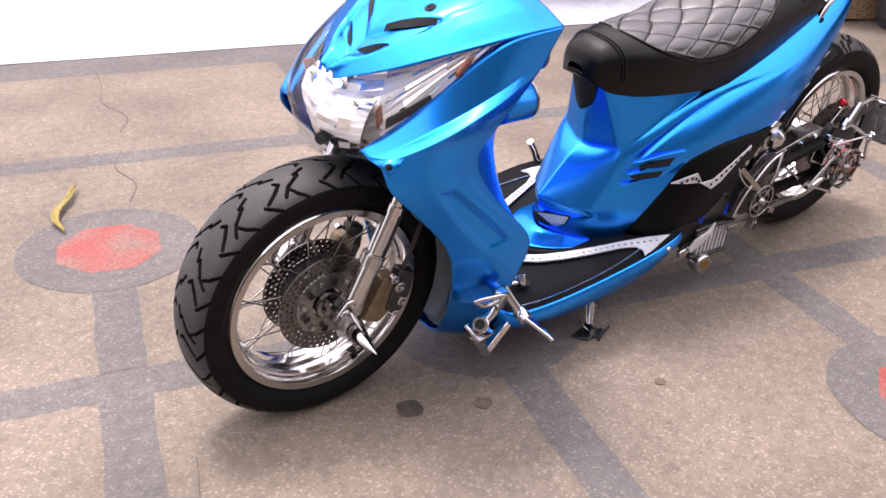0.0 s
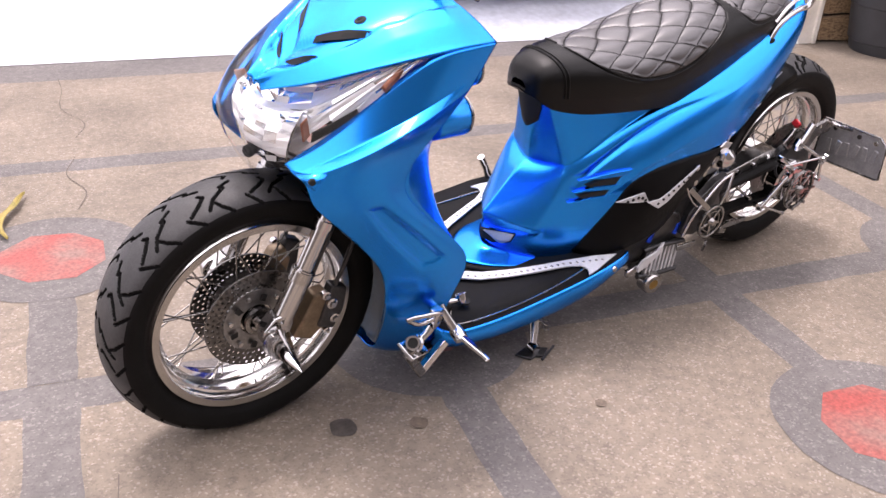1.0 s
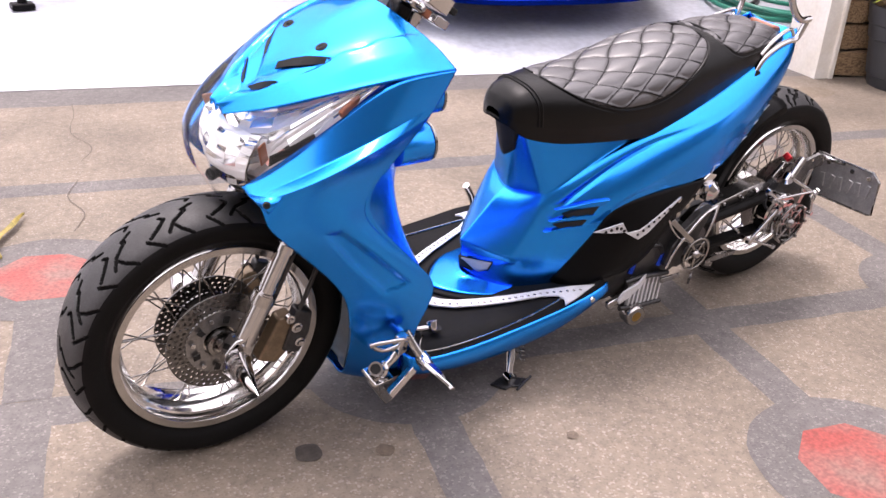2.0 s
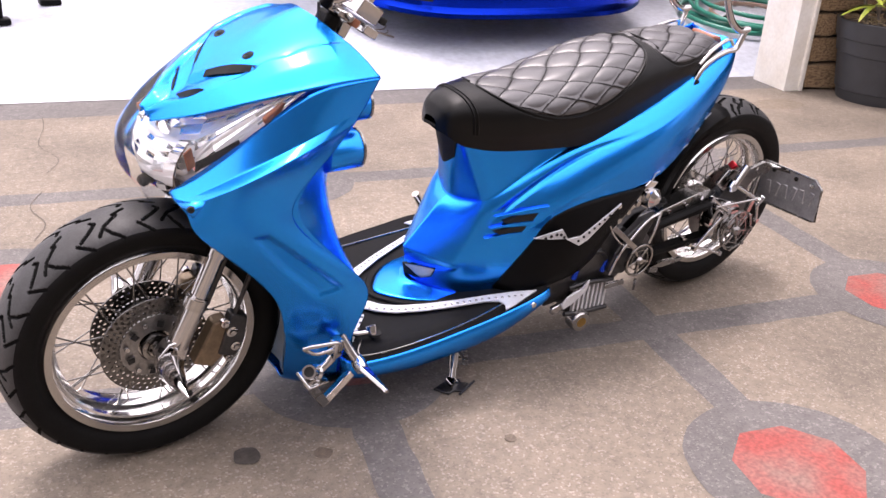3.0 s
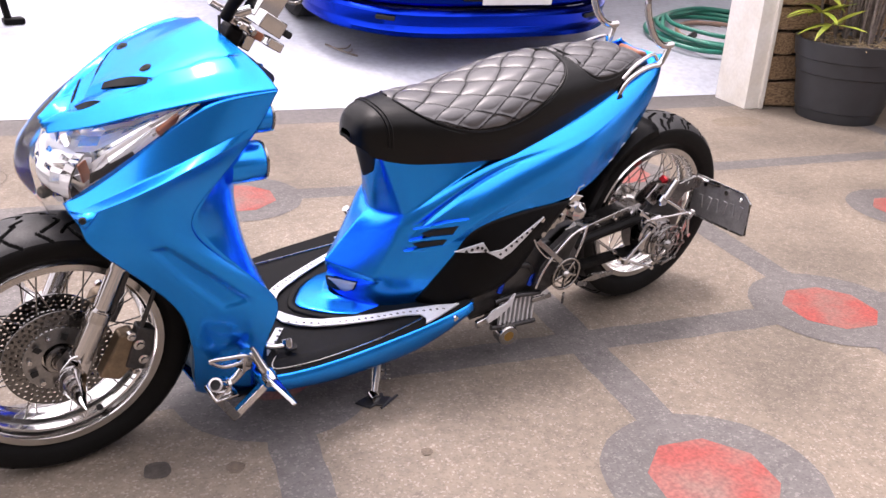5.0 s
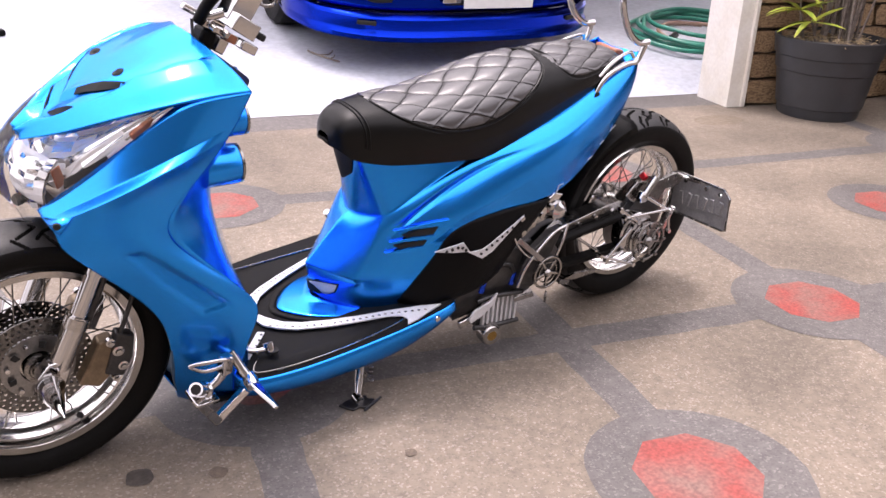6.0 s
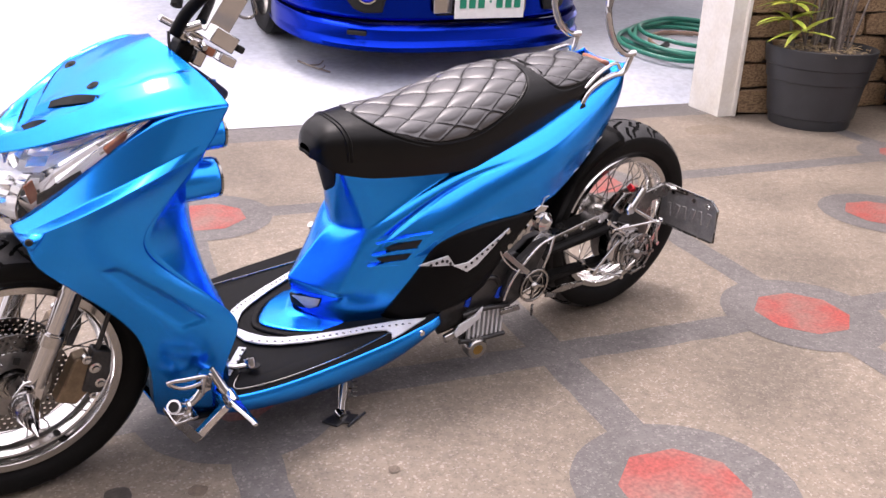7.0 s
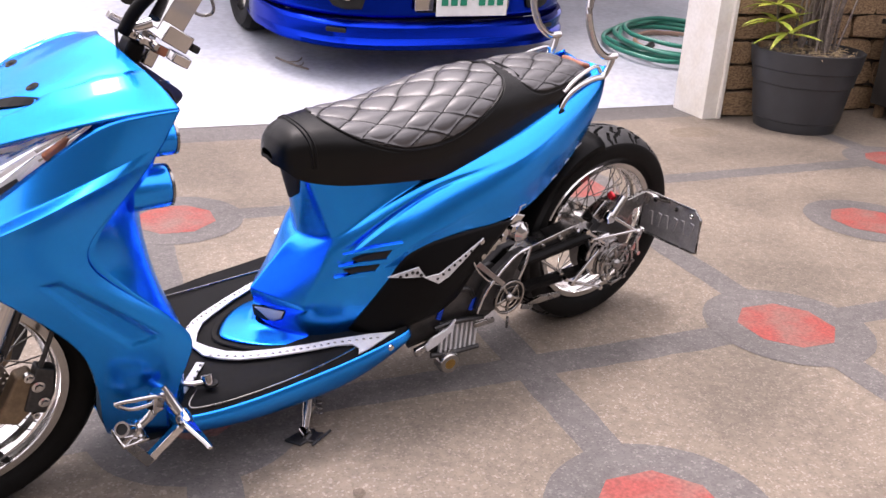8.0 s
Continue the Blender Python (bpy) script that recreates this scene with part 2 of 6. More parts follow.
def mesh_of(bm, name, smooth=True, angle=38):
    me = bpy.data.meshes.new(name)
    bmesh.ops.recalc_face_normals(bm, faces=bm.faces)
    bm.to_mesh(me)
    bm.free()
    if smooth:
        for p in me.polygons:
            p.use_smooth = True
        me.set_sharp_from_angle(angle=radians(angle))
    return me


def part(name, bm, mat, parent=None, label="", smooth=True, bevel=0.0, thick=0.0, angle=38, kind=""):
    """Links a bmesh, or a ready mesh, as one object under its thing."""
    me = bm if isinstance(bm, bpy.types.Mesh) else mesh_of(bm, name, smooth, angle)
    if not me.materials:
        me.materials.append(M[mat])
    ob = new(name, me)
    ob.parent = parent
    if thick:
        s = ob.modifiers.new("shell", "SOLIDIFY")
        s.thickness, s.offset = thick, 0
    if bevel:
        s = ob.modifiers.new("edge", "BEVEL")
        s.width, s.segments, s.limit_method, s.angle_limit = bevel, 2, "ANGLE", radians(40)
    return tagged(ob, label=label, kind=kind)


def thing(name, label, category, m=None, group=""):
    ob = new(name)
    ob.empty_display_size = 0.1
    if m is not None:
        ob.matrix_world = m
    return tagged(ob, label, category, group)


def spline(pts, n, closed=False):
    """Catmull-Rom through the points, n steps to a span."""
    P = [V(p) for p in pts]
    out = []
    N = len(P)
    for i in range(N if closed else N - 1):
        p1, p2 = P[i], P[(i + 1) % N]
        p0 = P[i - 1] if (i > 0 or closed) else p1 * 2 - p2
        p3 = P[(i + 2) % N] if (i + 2 < N or closed) else p2 * 2 - p1
        for k in range(n):
            t = k / n
            out.append(0.5 * ((2 * p1) + (p2 - p0) * t + (2 * p0 - 5 * p1 + 4 * p2 - p3) * t * t + (3 * p1 - p0 - 3 * p2 + p3) * t ** 3))
    if not closed:
        out.append(P[-1])
    return out


def grid_bm(rows, closed_u=False, flip=False):
    bm = bmesh.new()
    vs = [[bm.verts.new(p) for p in r] for r in rows]
    w = len(rows[0])
    for i in range(len(rows) - 1):
        for j in range(w if closed_u else w - 1):
            k = (j + 1) % w
            q = (vs[i][j], vs[i][k], vs[i + 1][k], vs[i + 1][j])
            try:
                bm.faces.new(q[::-1] if flip else q)
            except ValueError:
                pass
    bmesh.ops.remove_doubles(bm, verts=bm.verts, dist=1e-5)
    return bm


def dense(rows, nu=6, nv=6):
    a = [spline(r, nu) for r in rows]
    cols = [spline([a[i][j] for i in range(len(a))], nv) for j in range(len(a[0]))]
    return [[cols[j][i] for j in range(len(cols))] for i in range(len(cols[0]))]


def patch(rows, nu=6, nv=6, mirror=False, warp=None):
    d = dense(rows, nu, nv)
    if warp:
        d = [[warp(p) for p in r] for r in d]
    if mirror:
        d = [[V((p.x, -p.y, p.z)) for p in r] for r in d]
    return grid_bm(d, flip=mirror)


def b_spline(pts, n):
    """A smooth curve drawn near the points, through the first and the last."""
    P = [V(p) for p in pts]
    P = [P[0] * 2 - P[1]] + P + [P[-1] * 2 - P[-2]]
    out = []
    for i in range(len(P) - 3):
        a, b, c, d = P[i:i + 4]
        for k in range(n + (1 if i == len(P) - 4 else 0)):
            t = k / n
            out.append((a * (1 - t) ** 3 + b * (3 * t ** 3 - 6 * t * t + 4) + c * (-3 * t ** 3 + 3 * t * t + 3 * t + 1) + d * t ** 3) / 6)
    return out


def soft_patch(rows, nu=6, nv=6, mirror=False, warp=None):
    a = [b_spline(r, nu) for r in rows]
    cols = [b_spline([r[j] for r in a], nv) for j in range(len(a[0]))]
    d = [[cols[j][i] for j in range(len(cols))] for i in range(len(cols[0]))]
    if warp:
        d = [[warp(p) for p in r] for r in d]
    if mirror:
        d = [[V((p.x, -p.y, p.z)) for p in r] for r in d]
    return grid_bm(d, flip=mirror)


def full_row(row):
    """A half row, from the left edge to the middle, made whole."""
    return list(row) + [(x, -y, z) for x, y, z in row[-2::-1]]


def tube(pts, r, seg=10, n=6, closed=False, bm=None, r_end=None, flat=1.0):
    bm = bm or bmesh.new()
    P = spline(pts, n, closed) if n > 1 else [V(p) for p in pts]
    N = len(P)
    up = V((0, 0, 1))
    rings = []
    for i, p in enumerate(P):
        a = P[(i - 1) % N] if (closed or i) else p
        b = P[(i + 1) % N] if (closed or i < N - 1) else p
        d = (b - a).normalized()
        s = d.cross(up)
        s = s.normalized() if s.length > 1e-3 else d.cross(V((0, 1, 0))).normalized()
        u = s.cross(d).normalized()
        rr = r if r_end is None else r + (r_end - r) * i / (N - 1)
        rings.append([bm.verts.new(p + (s * math.cos(k * math.tau / seg) + u * math.sin(k * math.tau / seg) * flat) * rr) for k in range(seg)])
    for i in range(N if closed else N - 1):
        A, B = rings[i], rings[(i + 1) % N]
        for k in range(seg):
            bm.faces.new((A[k], A[(k + 1) % seg], B[(k + 1) % seg], B[k]))
    if not closed:
        bm.faces.new(rings[0][::-1])
        bm.faces.new(rings[-1])
    return bm


def rod(a, b, r, seg=10, bm=None, r_end=None):
    return tube([a, b], r, seg, 1, bm=bm, r_end=r_end)


def lathe(profile, seg=64, bm=None, m=None, close=True, caps=False):
    """Turns (radius, offset) pairs round the y axis."""
    bm = bm or bmesh.new()
    m = m or Matrix()
    rings = []
    for r, o in profile:
        rings.append([bm.verts.new(m @ V((r * math.cos(k * math.tau / seg), o, r * math.sin(k * math.tau / seg)))) for k in range(seg)])
    n = len(rings)
    for i in range(n if close else n - 1):
        A, B = rings[i], rings[(i + 1) % n]
        for k in range(seg):
            bm.faces.new((A[k], B[k], B[(k + 1) % seg], A[(k + 1) % seg]))
    if caps and not close:
        bm.faces.new(rings[0])
        bm.faces.new(rings[-1][::-1])
    return bm


def box(size, m=None, bm=None):
    bm = bm or bmesh.new()
    r = bmesh.ops.create_cube(bm, size=1.0, matrix=(m or Matrix()) @ Matrix.Diagonal((*size, 1)))
    return bm


def prism(outline, h, m=None, bm=None):
    """A flat outline (x, y) given the thickness h in z, set by m."""
    bm = bm or bmesh.new()
    m = m or Matrix()
    lo = [bm.verts.new(m @ V((x, y, 0))) for x, y in outline]
    hi = [bm.verts.new(m @ V((x, y, h))) for x, y in outline]
    bm.faces.new(lo[::-1])
    bm.faces.new(hi)
    n = len(lo)
    for i in range(n):
        bm.faces.new((lo[i], lo[(i + 1) % n], hi[(i + 1) % n], hi[i]))
    return bm


def side_plate(outline, y, h):
    """An upright plate with an outline in (x, z), from y to y + h."""
    bm = bmesh.new()
    a = [bm.verts.new((x, y, z)) for x, z in outline]
    b = [bm.verts.new((x, y + h, z)) for x, z in outline]
    bm.faces.new(a)
    bm.faces.new(b[::-1])
    n = len(a)
    for i in range(n):
        bm.faces.new((a[i], b[i], b[(i + 1) % n], a[(i + 1) % n]))
    return bm


def drilled(r0, r1, rings, count, hole, h, m=None):
    """A ring plate pierced by rings of round holes."""
    bm = bmesh.new()
    m = m or Matrix()
    dr, da = (r1 - r0) / rings, math.tau / count
    for side in (0, h):
        for i in range(rings):
            for k in range(count):
                rc, ac = r0 + (i + 0.5) * dr, (k + (0.5 if i % 2 else 0)) * da
                outer, inner = [], []
                for u, w in ((-1, -1), (0, -1), (1, -1), (1, 0), (1, 1), (0, 1), (-1, 1), (-1, 0)):
                    r, a = rc + w * dr / 2, ac + u * da / 2
                    outer.append(bm.verts.new(m @ V((r * math.cos(a), side, r * math.sin(a)))))
                    ln = math.hypot(u, w)
                    r, a = rc + w / ln * hole, ac + u / ln * hole / rc
                    inner.append(bm.verts.new(m @ V((r * math.cos(a), side, r * math.sin(a)))))
                for j in range(8):
                    q = (outer[j], outer[(j + 1) % 8], inner[(j + 1) % 8], inner[j])
                    bm.faces.new(q if side else q[::-1])
    for r in (r0, r1):
        lathe([(r, 0), (r, h)], count * 2, bm, m, close=False)
    bmesh.ops.remove_doubles(bm, verts=bm.verts, dist=2e-5)
    return bm

# ---- ground ----
W2, N2 = V((0.963, -0.268)), V((0.268, 0.963))      # along and across the paving lines
ORI = V((0.455, 0.012))                              # a medallion under the scooter
COL, ROW, BAND, RING, OCT = 0.738, 1.155, 0.047, 0.215, 0.128


def paving(u, v):
    p = ORI + W2 * u + N2 * v
    return p.x, p.y


def sheet(name, mat, pts, z, label, parent=None, kind="structure"):
    bm = bmesh.new()
    bm.faces.new([bm.verts.new((x, y, z)) for x, y in pts])
    return part(name, bm, mat, parent, label, smooth=False, kind=kind)


ground = sheet("ground", "tan", [(-60, -60), (60, -60), (60, 60), (-60, 60)], 0, "tan washed-out aggregate concrete driveway")
ground["category"] = "ground"
GARAGE = 2.240                                       # where the white floor begins


def wavy(a, b, half, z, seed, step=0.05):
    """A strip from a to b on the paving plan, with edges as uneven as hand-laid ones."""
    rnd = random.Random(seed)
    a, b = V(a), V(b)
    d = (b - a).normalized()
    s = V((-d.y, d.x))
    n = max(2, int((b - a).length / step))
    rows = []
    for i in range(n + 1):
        c = a + (b - a) * i / n
        rows.append([V((*paving(*(c + s * (half + rnd.uniform(-0.003, 0.003)))), z)), V((*paving(*(c - s * (half + rnd.uniform(-0.003, 0.003)))), z))])
    return grid_bm(rows)


def ring_bm(u, v, r, z, n, seed, jag):
    rnd = random.Random(seed)
    bm = bmesh.new()
    bm.faces.new([bm.verts.new((*paving(u + (r + rnd.uniform(-jag, jag)) * math.cos((k + 0.5) * math.tau / n), v + (r + rnd.uniform(-jag, jag)) * math.sin((k + 0.5) * math.tau / n)), z)) for k in range(n)])
    return bm


pavement = tagged(new("pavement_bands"), "dark grey aggregate bands and round medallions in the paving", "pavement", kind="structure")
seed = 0
for row in range(-2, 2):
    part("band", wavy((-5, row * ROW), (6, row * ROW), BAND, 0.0004, 100 + row), "grey", pavement, smooth=False)
part("band", wavy((-5, GARAGE - 0.110), (6, GARAGE - 0.110), 0.114, 0.0004, 120), "grey", pavement, smooth=False)
for col in range(-4, 7):
    u = col * COL + (0.0, 0.0, 0.012, 0.135)[max(0, min(3, col))]
    if col % 2 == 0:
        part("band", wavy((u, -2.9), (u, GARAGE - 0.22), BAND, 0.0008, 200 + col), "grey", pavement, smooth=False)
        spots = [(u + (0.07 if (col, r) == (0, 1) else 0), ROW * r, 0) for r in (-1, 0, 1)]
    else:
        spots = [(u, ROW * 0.5, -1), (u, -ROW * 0.47, 1)]
    for su, sv, stub in spots:
        seed += 1
        if stub:
            part("band", wavy((su, sv), (su, sv + stub * (ROW * 0.5 - BAND)), BAND, 0.0008, 300 + seed), "grey", pavement, smooth=False)
        part("medallion", ring_bm(su, sv, RING, 0.0012, 40, seed, 0.002), "grey", pavement, smooth=False)
        part("red_octagon", ring_bm(su, sv, OCT if abs(su) + abs(sv) > 0.01 else 0.075, 0.0017, 8, seed + 50, 0.006), "red", pavement, "worn red-painted octagon", smooth=False)


def blotch(name, x, y, r, mat, seed, label, z=0.0021, squash=1.0):
    rnd = random.Random(seed)
    bm = bmesh.new()
    pts = spline([(x + r * rnd.uniform(0.88, 1.1) * math.cos(k * math.tau / 9), y + r * squash * rnd.uniform(0.88, 1.1) * math.sin(k * math.tau / 9), z) for k in range(9)], 5, True)
    bm.faces.new([bm.verts.new(p) for p in pts])
    return tagged(part(name, bm, mat, None, label, smooth=False), category="stain", kind="structure")


blotch("oil_stain", 0.148, -0.156, 0.026, "oil", 1, "dark oil spot on the concrete")
blotch("rust_stain", 0.271, -0.218, 0.017, "stain", 2, "small brown rust spot on the concrete")
blotch("oil_stain", 0.60, -0.36, 0.012, "stain", 3, "small brown spot on the concrete")
blotch("rust_stain", 3.30, 1.03, 0.14, "tan_dirty", 4, "faint brown water stain by the pillar", z=0.0006, squash=0.6)


def crack(pts, seed, w=0.0022):
    rnd = random.Random(seed)
    P = spline([(x + rnd.uniform(-0.012, 0.012), y, 0.0024) for x, y in pts], 4)
    rows = [[p + V((w * rnd.uniform(0.3, 1), 0, 0)), p - V((w * rnd.uniform(0.3, 1), 0, 0))] for p in P]
    return tagged(part("crack", grid_bm(rows), "crack", None, "thin branching crack in the concrete", smooth=False), category="crack", kind="structure")


crack([(0.30, 2.16), (0.27, 2.02), (0.21, 1.82), (0.23, 1.64), (0.17, 1.52)], 5)
crack([(0.12, 1.36), (0.06, 1.24), (0.08, 1.10), (0.03, 0.99)], 6)
crack([(-0.22, -0.06), (-0.26, -0.2), (-0.25, -0.33)], 7, 0.002)

# ---- the scooter ----
bike = thing("custom_scooter", "low stretched candy blue scooter with chrome parts on its stand", "scooter", pose(0, 0, 0, 6, 0, 0))

# front cowl
EDGE = [(0.048, -0.022, 0.632), (0.100, -0.085, 0.660), (0.165, -0.135, 0.690), (0.238, -0.168, 0.713), (0.300, -0.179, 0.723), (0.357, -0.177, 0.724)]
MIDL = [(0.047, 0.0, 0.634), (0.110, 0.0, 0.682), (0.175, 0.0, 0.725), (0.240, 0.0, 0.760), (0.285, 0.0, 0.779), (0.305, 0.0, 0.786)]
rows = []
for e, c in zip(EDGE, MIDL):
    e, c = V(e), V(c)
    rows.append(full_row([tuple(e), tuple(e.lerp(c, 0.22) + V((0, 0, 0.008))), tuple(e.lerp(c, 0.5) + V((-0.004, 0, 0.012))), tuple(e.lerp(c, 0.8) + V((0, 0, 0.006))), tuple(c)]))
def stepped(p):
    """Sinks the middle of the nose between its V-shaped borders."""
    e = np.interp(p.x, [q[0] for q in EDGE], [-q[1] for q in EDGE])
    w = abs(p.y) / max(e, 1e-3)
    k = max(0, min(1, (0.66 - w) / 0.08)) * max(0, min(1, (0.121 + 0.80 * abs(p.y) - p.x) / 0.006)) * max(0, min(1, (p.x - 0.070) / 0.030))
    k2 = max(0, min(1, (0.60 - w) / 0.08)) * max(0, min(1, (0.090 + 0.58 * abs(p.y) - p.x) / 0.006)) * max(0, min(1, (p.x - 0.070) / 0.030))
    k3 = max(0, min(1, (w - 0.60) / 0.035)) * max(0, min(1, (p.x - 0.16) / 0.05)) * max(0, min(1, (0.96 - w) / 0.15)) * max(0, min(1, (0.34 - p.x) / 0.04))
    return V((p.x + 0.002 * k, p.y, p.z - 0.009 * k - 0.007 * k2 + 0.0055 * k3))


FLAT = dense(rows, 12, 16)
NOSE = [[stepped(p) for p in r] for r in FLAT]
nose = part("nose_panel", grid_bm(NOSE), "blue", bike, "glossy candy blue nose panel", thick=0.004)

SIDE = [
    [(0.043, -0.110, 0.552), (0.125, -0.152, 0.624), (0.238, -0.172, 0.709), (0.357, -0.178, 0.722)],
    [(0.045, -0.136, 0.546), (0.122, -0.178, 0.593), (0.218, -0.187, 0.634), (0.334, -0.174, 0.677)],
    [(0.050, -0.154, 0.546), (0.112, -0.201, 0.586), (0.200, -0.206, 0.622), (0.318, -0.175, 0.655)],
    [(0.054, -0.166, 0.530), (0.112, -0.186, 0.556), (0.180, -0.186, 0.580), (0.278, -0.170, 0.597)],
    [(0.057, -0.167, 0.508), (0.105, -0.184, 0.520), (0.150, -0.186, 0.534), (0.194, -0.176, 0.524)],
    [(0.109, -0.165, 0.455), (0.150, -0.180, 0.475), (0.193, -0.183, 0.482), (0.243, -0.170, 0.462)],
    [(0.152, -0.160, 0.408), (0.205, -0.175, 0.425), (0.258, -0.178, 0.425), (0.319, -0.168, 0.391)],
    [(0.190, -0.157, 0.362), (0.250, -0.171, 0.366), (0.312, -0.175, 0.364), (0.374, -0.166, 0.338)],
    [(0.212, -0.154, 0.318), (0.265, -0.166, 0.314), (0.322, -0.171, 0.308), (0.374, -0.166, 0.297)],
    [(0.221, -0.148, 0.265), (0.267, -0.156, 0.258), (0.312, -0.160, 0.252), (0.351, -0.160, 0.245)],
    [(0.228, -0.128, 0.195), (0.267, -0.136, 0.188), (0.312, -0.142, 0.180), (0.347, -0.148, 0.174)],
    [(0.246, -0.098, 0.128), (0.285, -0.106, 0.108), (0.322, -0.116, 0.100), (0.356, -0.128, 0.112)],
    [(0.262, -0.050, 0.085), (0.292, -0.056, 0.068), (0.326, -0.062, 0.064), (0.360, -0.072, 0.078)],
    [(0.275, 0.0, 0.070), (0.300, 0.0, 0.060), (0.330, 0.0, 0.060), (0.362, 0.0, 0.075)],
]
EMBOSS = [(0.140, 0.488), (0.180, 0.492), (0.270, 0.402), (0.330, 0.345), (0.272, 0.334), (0.200, 0.410)]


def inside(x, z, poly):
    """Signed distance to a convex or nearly convex outline, positive within."""
    best, n, sign = 1e9, len(poly), 1 if sum(poly[i - 1][0] * poly[i][1] - poly[i][0] * poly[i - 1][1] for i in range(len(poly))) > 0 else -1
    for i in range(n):
        (ax, az), (bx, bz) = poly[i - 1], poly[i]
        d = ((bx - ax) * (z - az) - (bz - az) * (x - ax)) / math.hypot(bx - ax, bz - az) * sign
        best = min(best, d)
    return best


def embossed(p):
    d = inside(p.x, p.z, EMBOSS)
    k = max(0.0, min(1.0, d / 0.011))
    return V((p.x, p.y + 0.007 * k * (1 if p.y < 0 else -1), p.z))


def mid_of(a, b, c):
    return tuple(V(b).lerp(V(c), 0.5) + (V(b) * 2 - V(a) - V(c)) * 0.06)


SIDE = [[r[0], r[1], EDGE[3], EDGE[4], EDGE[5]] if i == 0 else [r[0], r[1], r[2], mid_of(r[1], r[2], r[3]), r[3]] for i, r in enumerate(SIDE)]
for mir in (False, True):
    part("leg_shield", soft_patch(SIDE[:2] + [SIDE[1]] + SIDE[2:3] * 2 + SIDE[2:], 14, 10, mir, embossed if not mir else None), "blue", bike, "candy blue side cowl and leg shield", thick=0.004)

INNER = [
    [(0.346, -0.172, 0.705), (0.362, -0.130, 0.705), (0.368, -0.070, 0.710), (0.368, 0, 0.712)],
    [(0.312, -0.168, 0.650), (0.345, -0.130, 0.640), (0.352, -0.070, 0.640), (0.352, 0, 0.640)],
    [(0.280, -0.166, 0.600), (0.325, -0.125, 0.590), (0.340, -0.070, 0.590), (0.342, 0, 0.590)],
    [(0.196, -0.172, 0.524), (0.290, -0.125, 0.524), (0.330, -0.070, 0.524), (0.336, 0, 0.524)],
    [(0.243, -0.166, 0.462), (0.310, -0.125, 0.462), (0.338, -0.070, 0.462), (0.344, 0, 0.462)],
    [(0.317, -0.165, 0.391), (0.340, -0.125, 0.391), (0.352, -0.070, 0.391), (0.356, 0, 0.391)],
    [(0.371, -0.164, 0.338), (0.372, -0.125, 0.338), (0.372, -0.070, 0.338), (0.372, 0, 0.338)],
    [(0.350, -0.157, 0.246), (0.376, -0.125, 0.246), (0.380, -0.070, 0.246), (0.382, 0, 0.246)],
    [(0.346, -0.145, 0.165), (0.378, -0.125, 0.165), (0.384, -0.070, 0.165), (0.386, 0, 0.165)],
]
part("inner_shield", soft_patch([full_row(r) for r in INNER], 6, 6), "blue", bike, "candy blue inner leg shield", thick=0.004)
LINER = [
    [(0.112, -0.160, 0.450), (0.180, -0.110, 0.452), (0.235, 0, 0.455)],
    [(0.193, -0.154, 0.358), (0.245, -0.100, 0.358), (0.280, 0, 0.358)],
    [(0.222, -0.146, 0.265), (0.272, -0.095, 0.265), (0.294, 0, 0.265)],
    [(0.230, -0.126, 0.195), (0.275, -0.080, 0.195), (0.292, 0, 0.195)],
    [(0.252, -0.085, 0.125), (0.278, -0.050, 0.122), (0.286, 0, 0.120)],
    [(0.272, -0.028, 0.095), (0.278, -0.015, 0.093), (0.280, 0, 0.092)],
]
part("wheel_liner", patch([full_row(r) for r in LINER], 5, 5), "smoke", bike, "dark blue panel behind the wheel", thick=0.003)
LIN2 = [[(0.2225, -0.1475, 0.285), (0.2400, -0.1240, 0.280)], [(0.2235, -0.1460, 0.255), (0.2640, -0.1080, 0.255)], [(0.2240, -0.1400, 0.215), (0.2680, -0.0980, 0.215)], [(0.2380, -0.1120, 0.165), (0.2690, -0.0820, 0.168)], [(0.2480, -0.0920, 0.135), (0.2640, -0.0740, 0.140)]]
part("liner_window", patch([[(x - 0.003, y - 0.002, z) for x, y, z in r] for r in LIN2], 6, 5), "smoke", bike, "smoked dark panel beside the wheel", thick=0.002)
arch = [[V((0.022 + 0.272 * math.cos(radians(a)), y, 0.247 + 0.272 * math.sin(radians(a)))) for y in (-0.075, -0.06, 0, 0.06, 0.075)] for a in range(5, 62, 8)]
part("mudguard", grid_bm(arch), "black_plastic", bike, "black inner mudguard over the front tyre", thick=0.004)

# bolts, slits and recesses of the cowl
for s in (1,):
    tri = [V((0.046, s * -0.128, 0.553)), V((0.075, s * -0.177, 0.566)), V((0.056, s * -0.175, 0.541))]
    out = V((-0.35, s * -0.8, -0.1)).normalized()
    rec = part("bolt_recess", grid_bm([[tri[0] + out * 0.006, tri[0].lerp(tri[1], 0.5) + out * 0.010, tri[1] + out * 0.006], [tri[0] + out * 0.006 + V((0.002, 0, -0.002)), tri[0].lerp(tri[2], 0.55) + out * 0.010, tri[2] + out * 0.005]]), "blue", bike, "candy blue lug with a black bolt", thick=0.003)
    part("bolt", lathe([(0.0, -0.004), (0.005, -0.004), (0.006, 0), (0.0, 0)], 12, m=Matrix.Translation((tri[0] + tri[1] + tri[2]) / 3 + out * 0.013) @ pose(0, 0, 0, 0, 0, -20 * s)), "hole", rec)


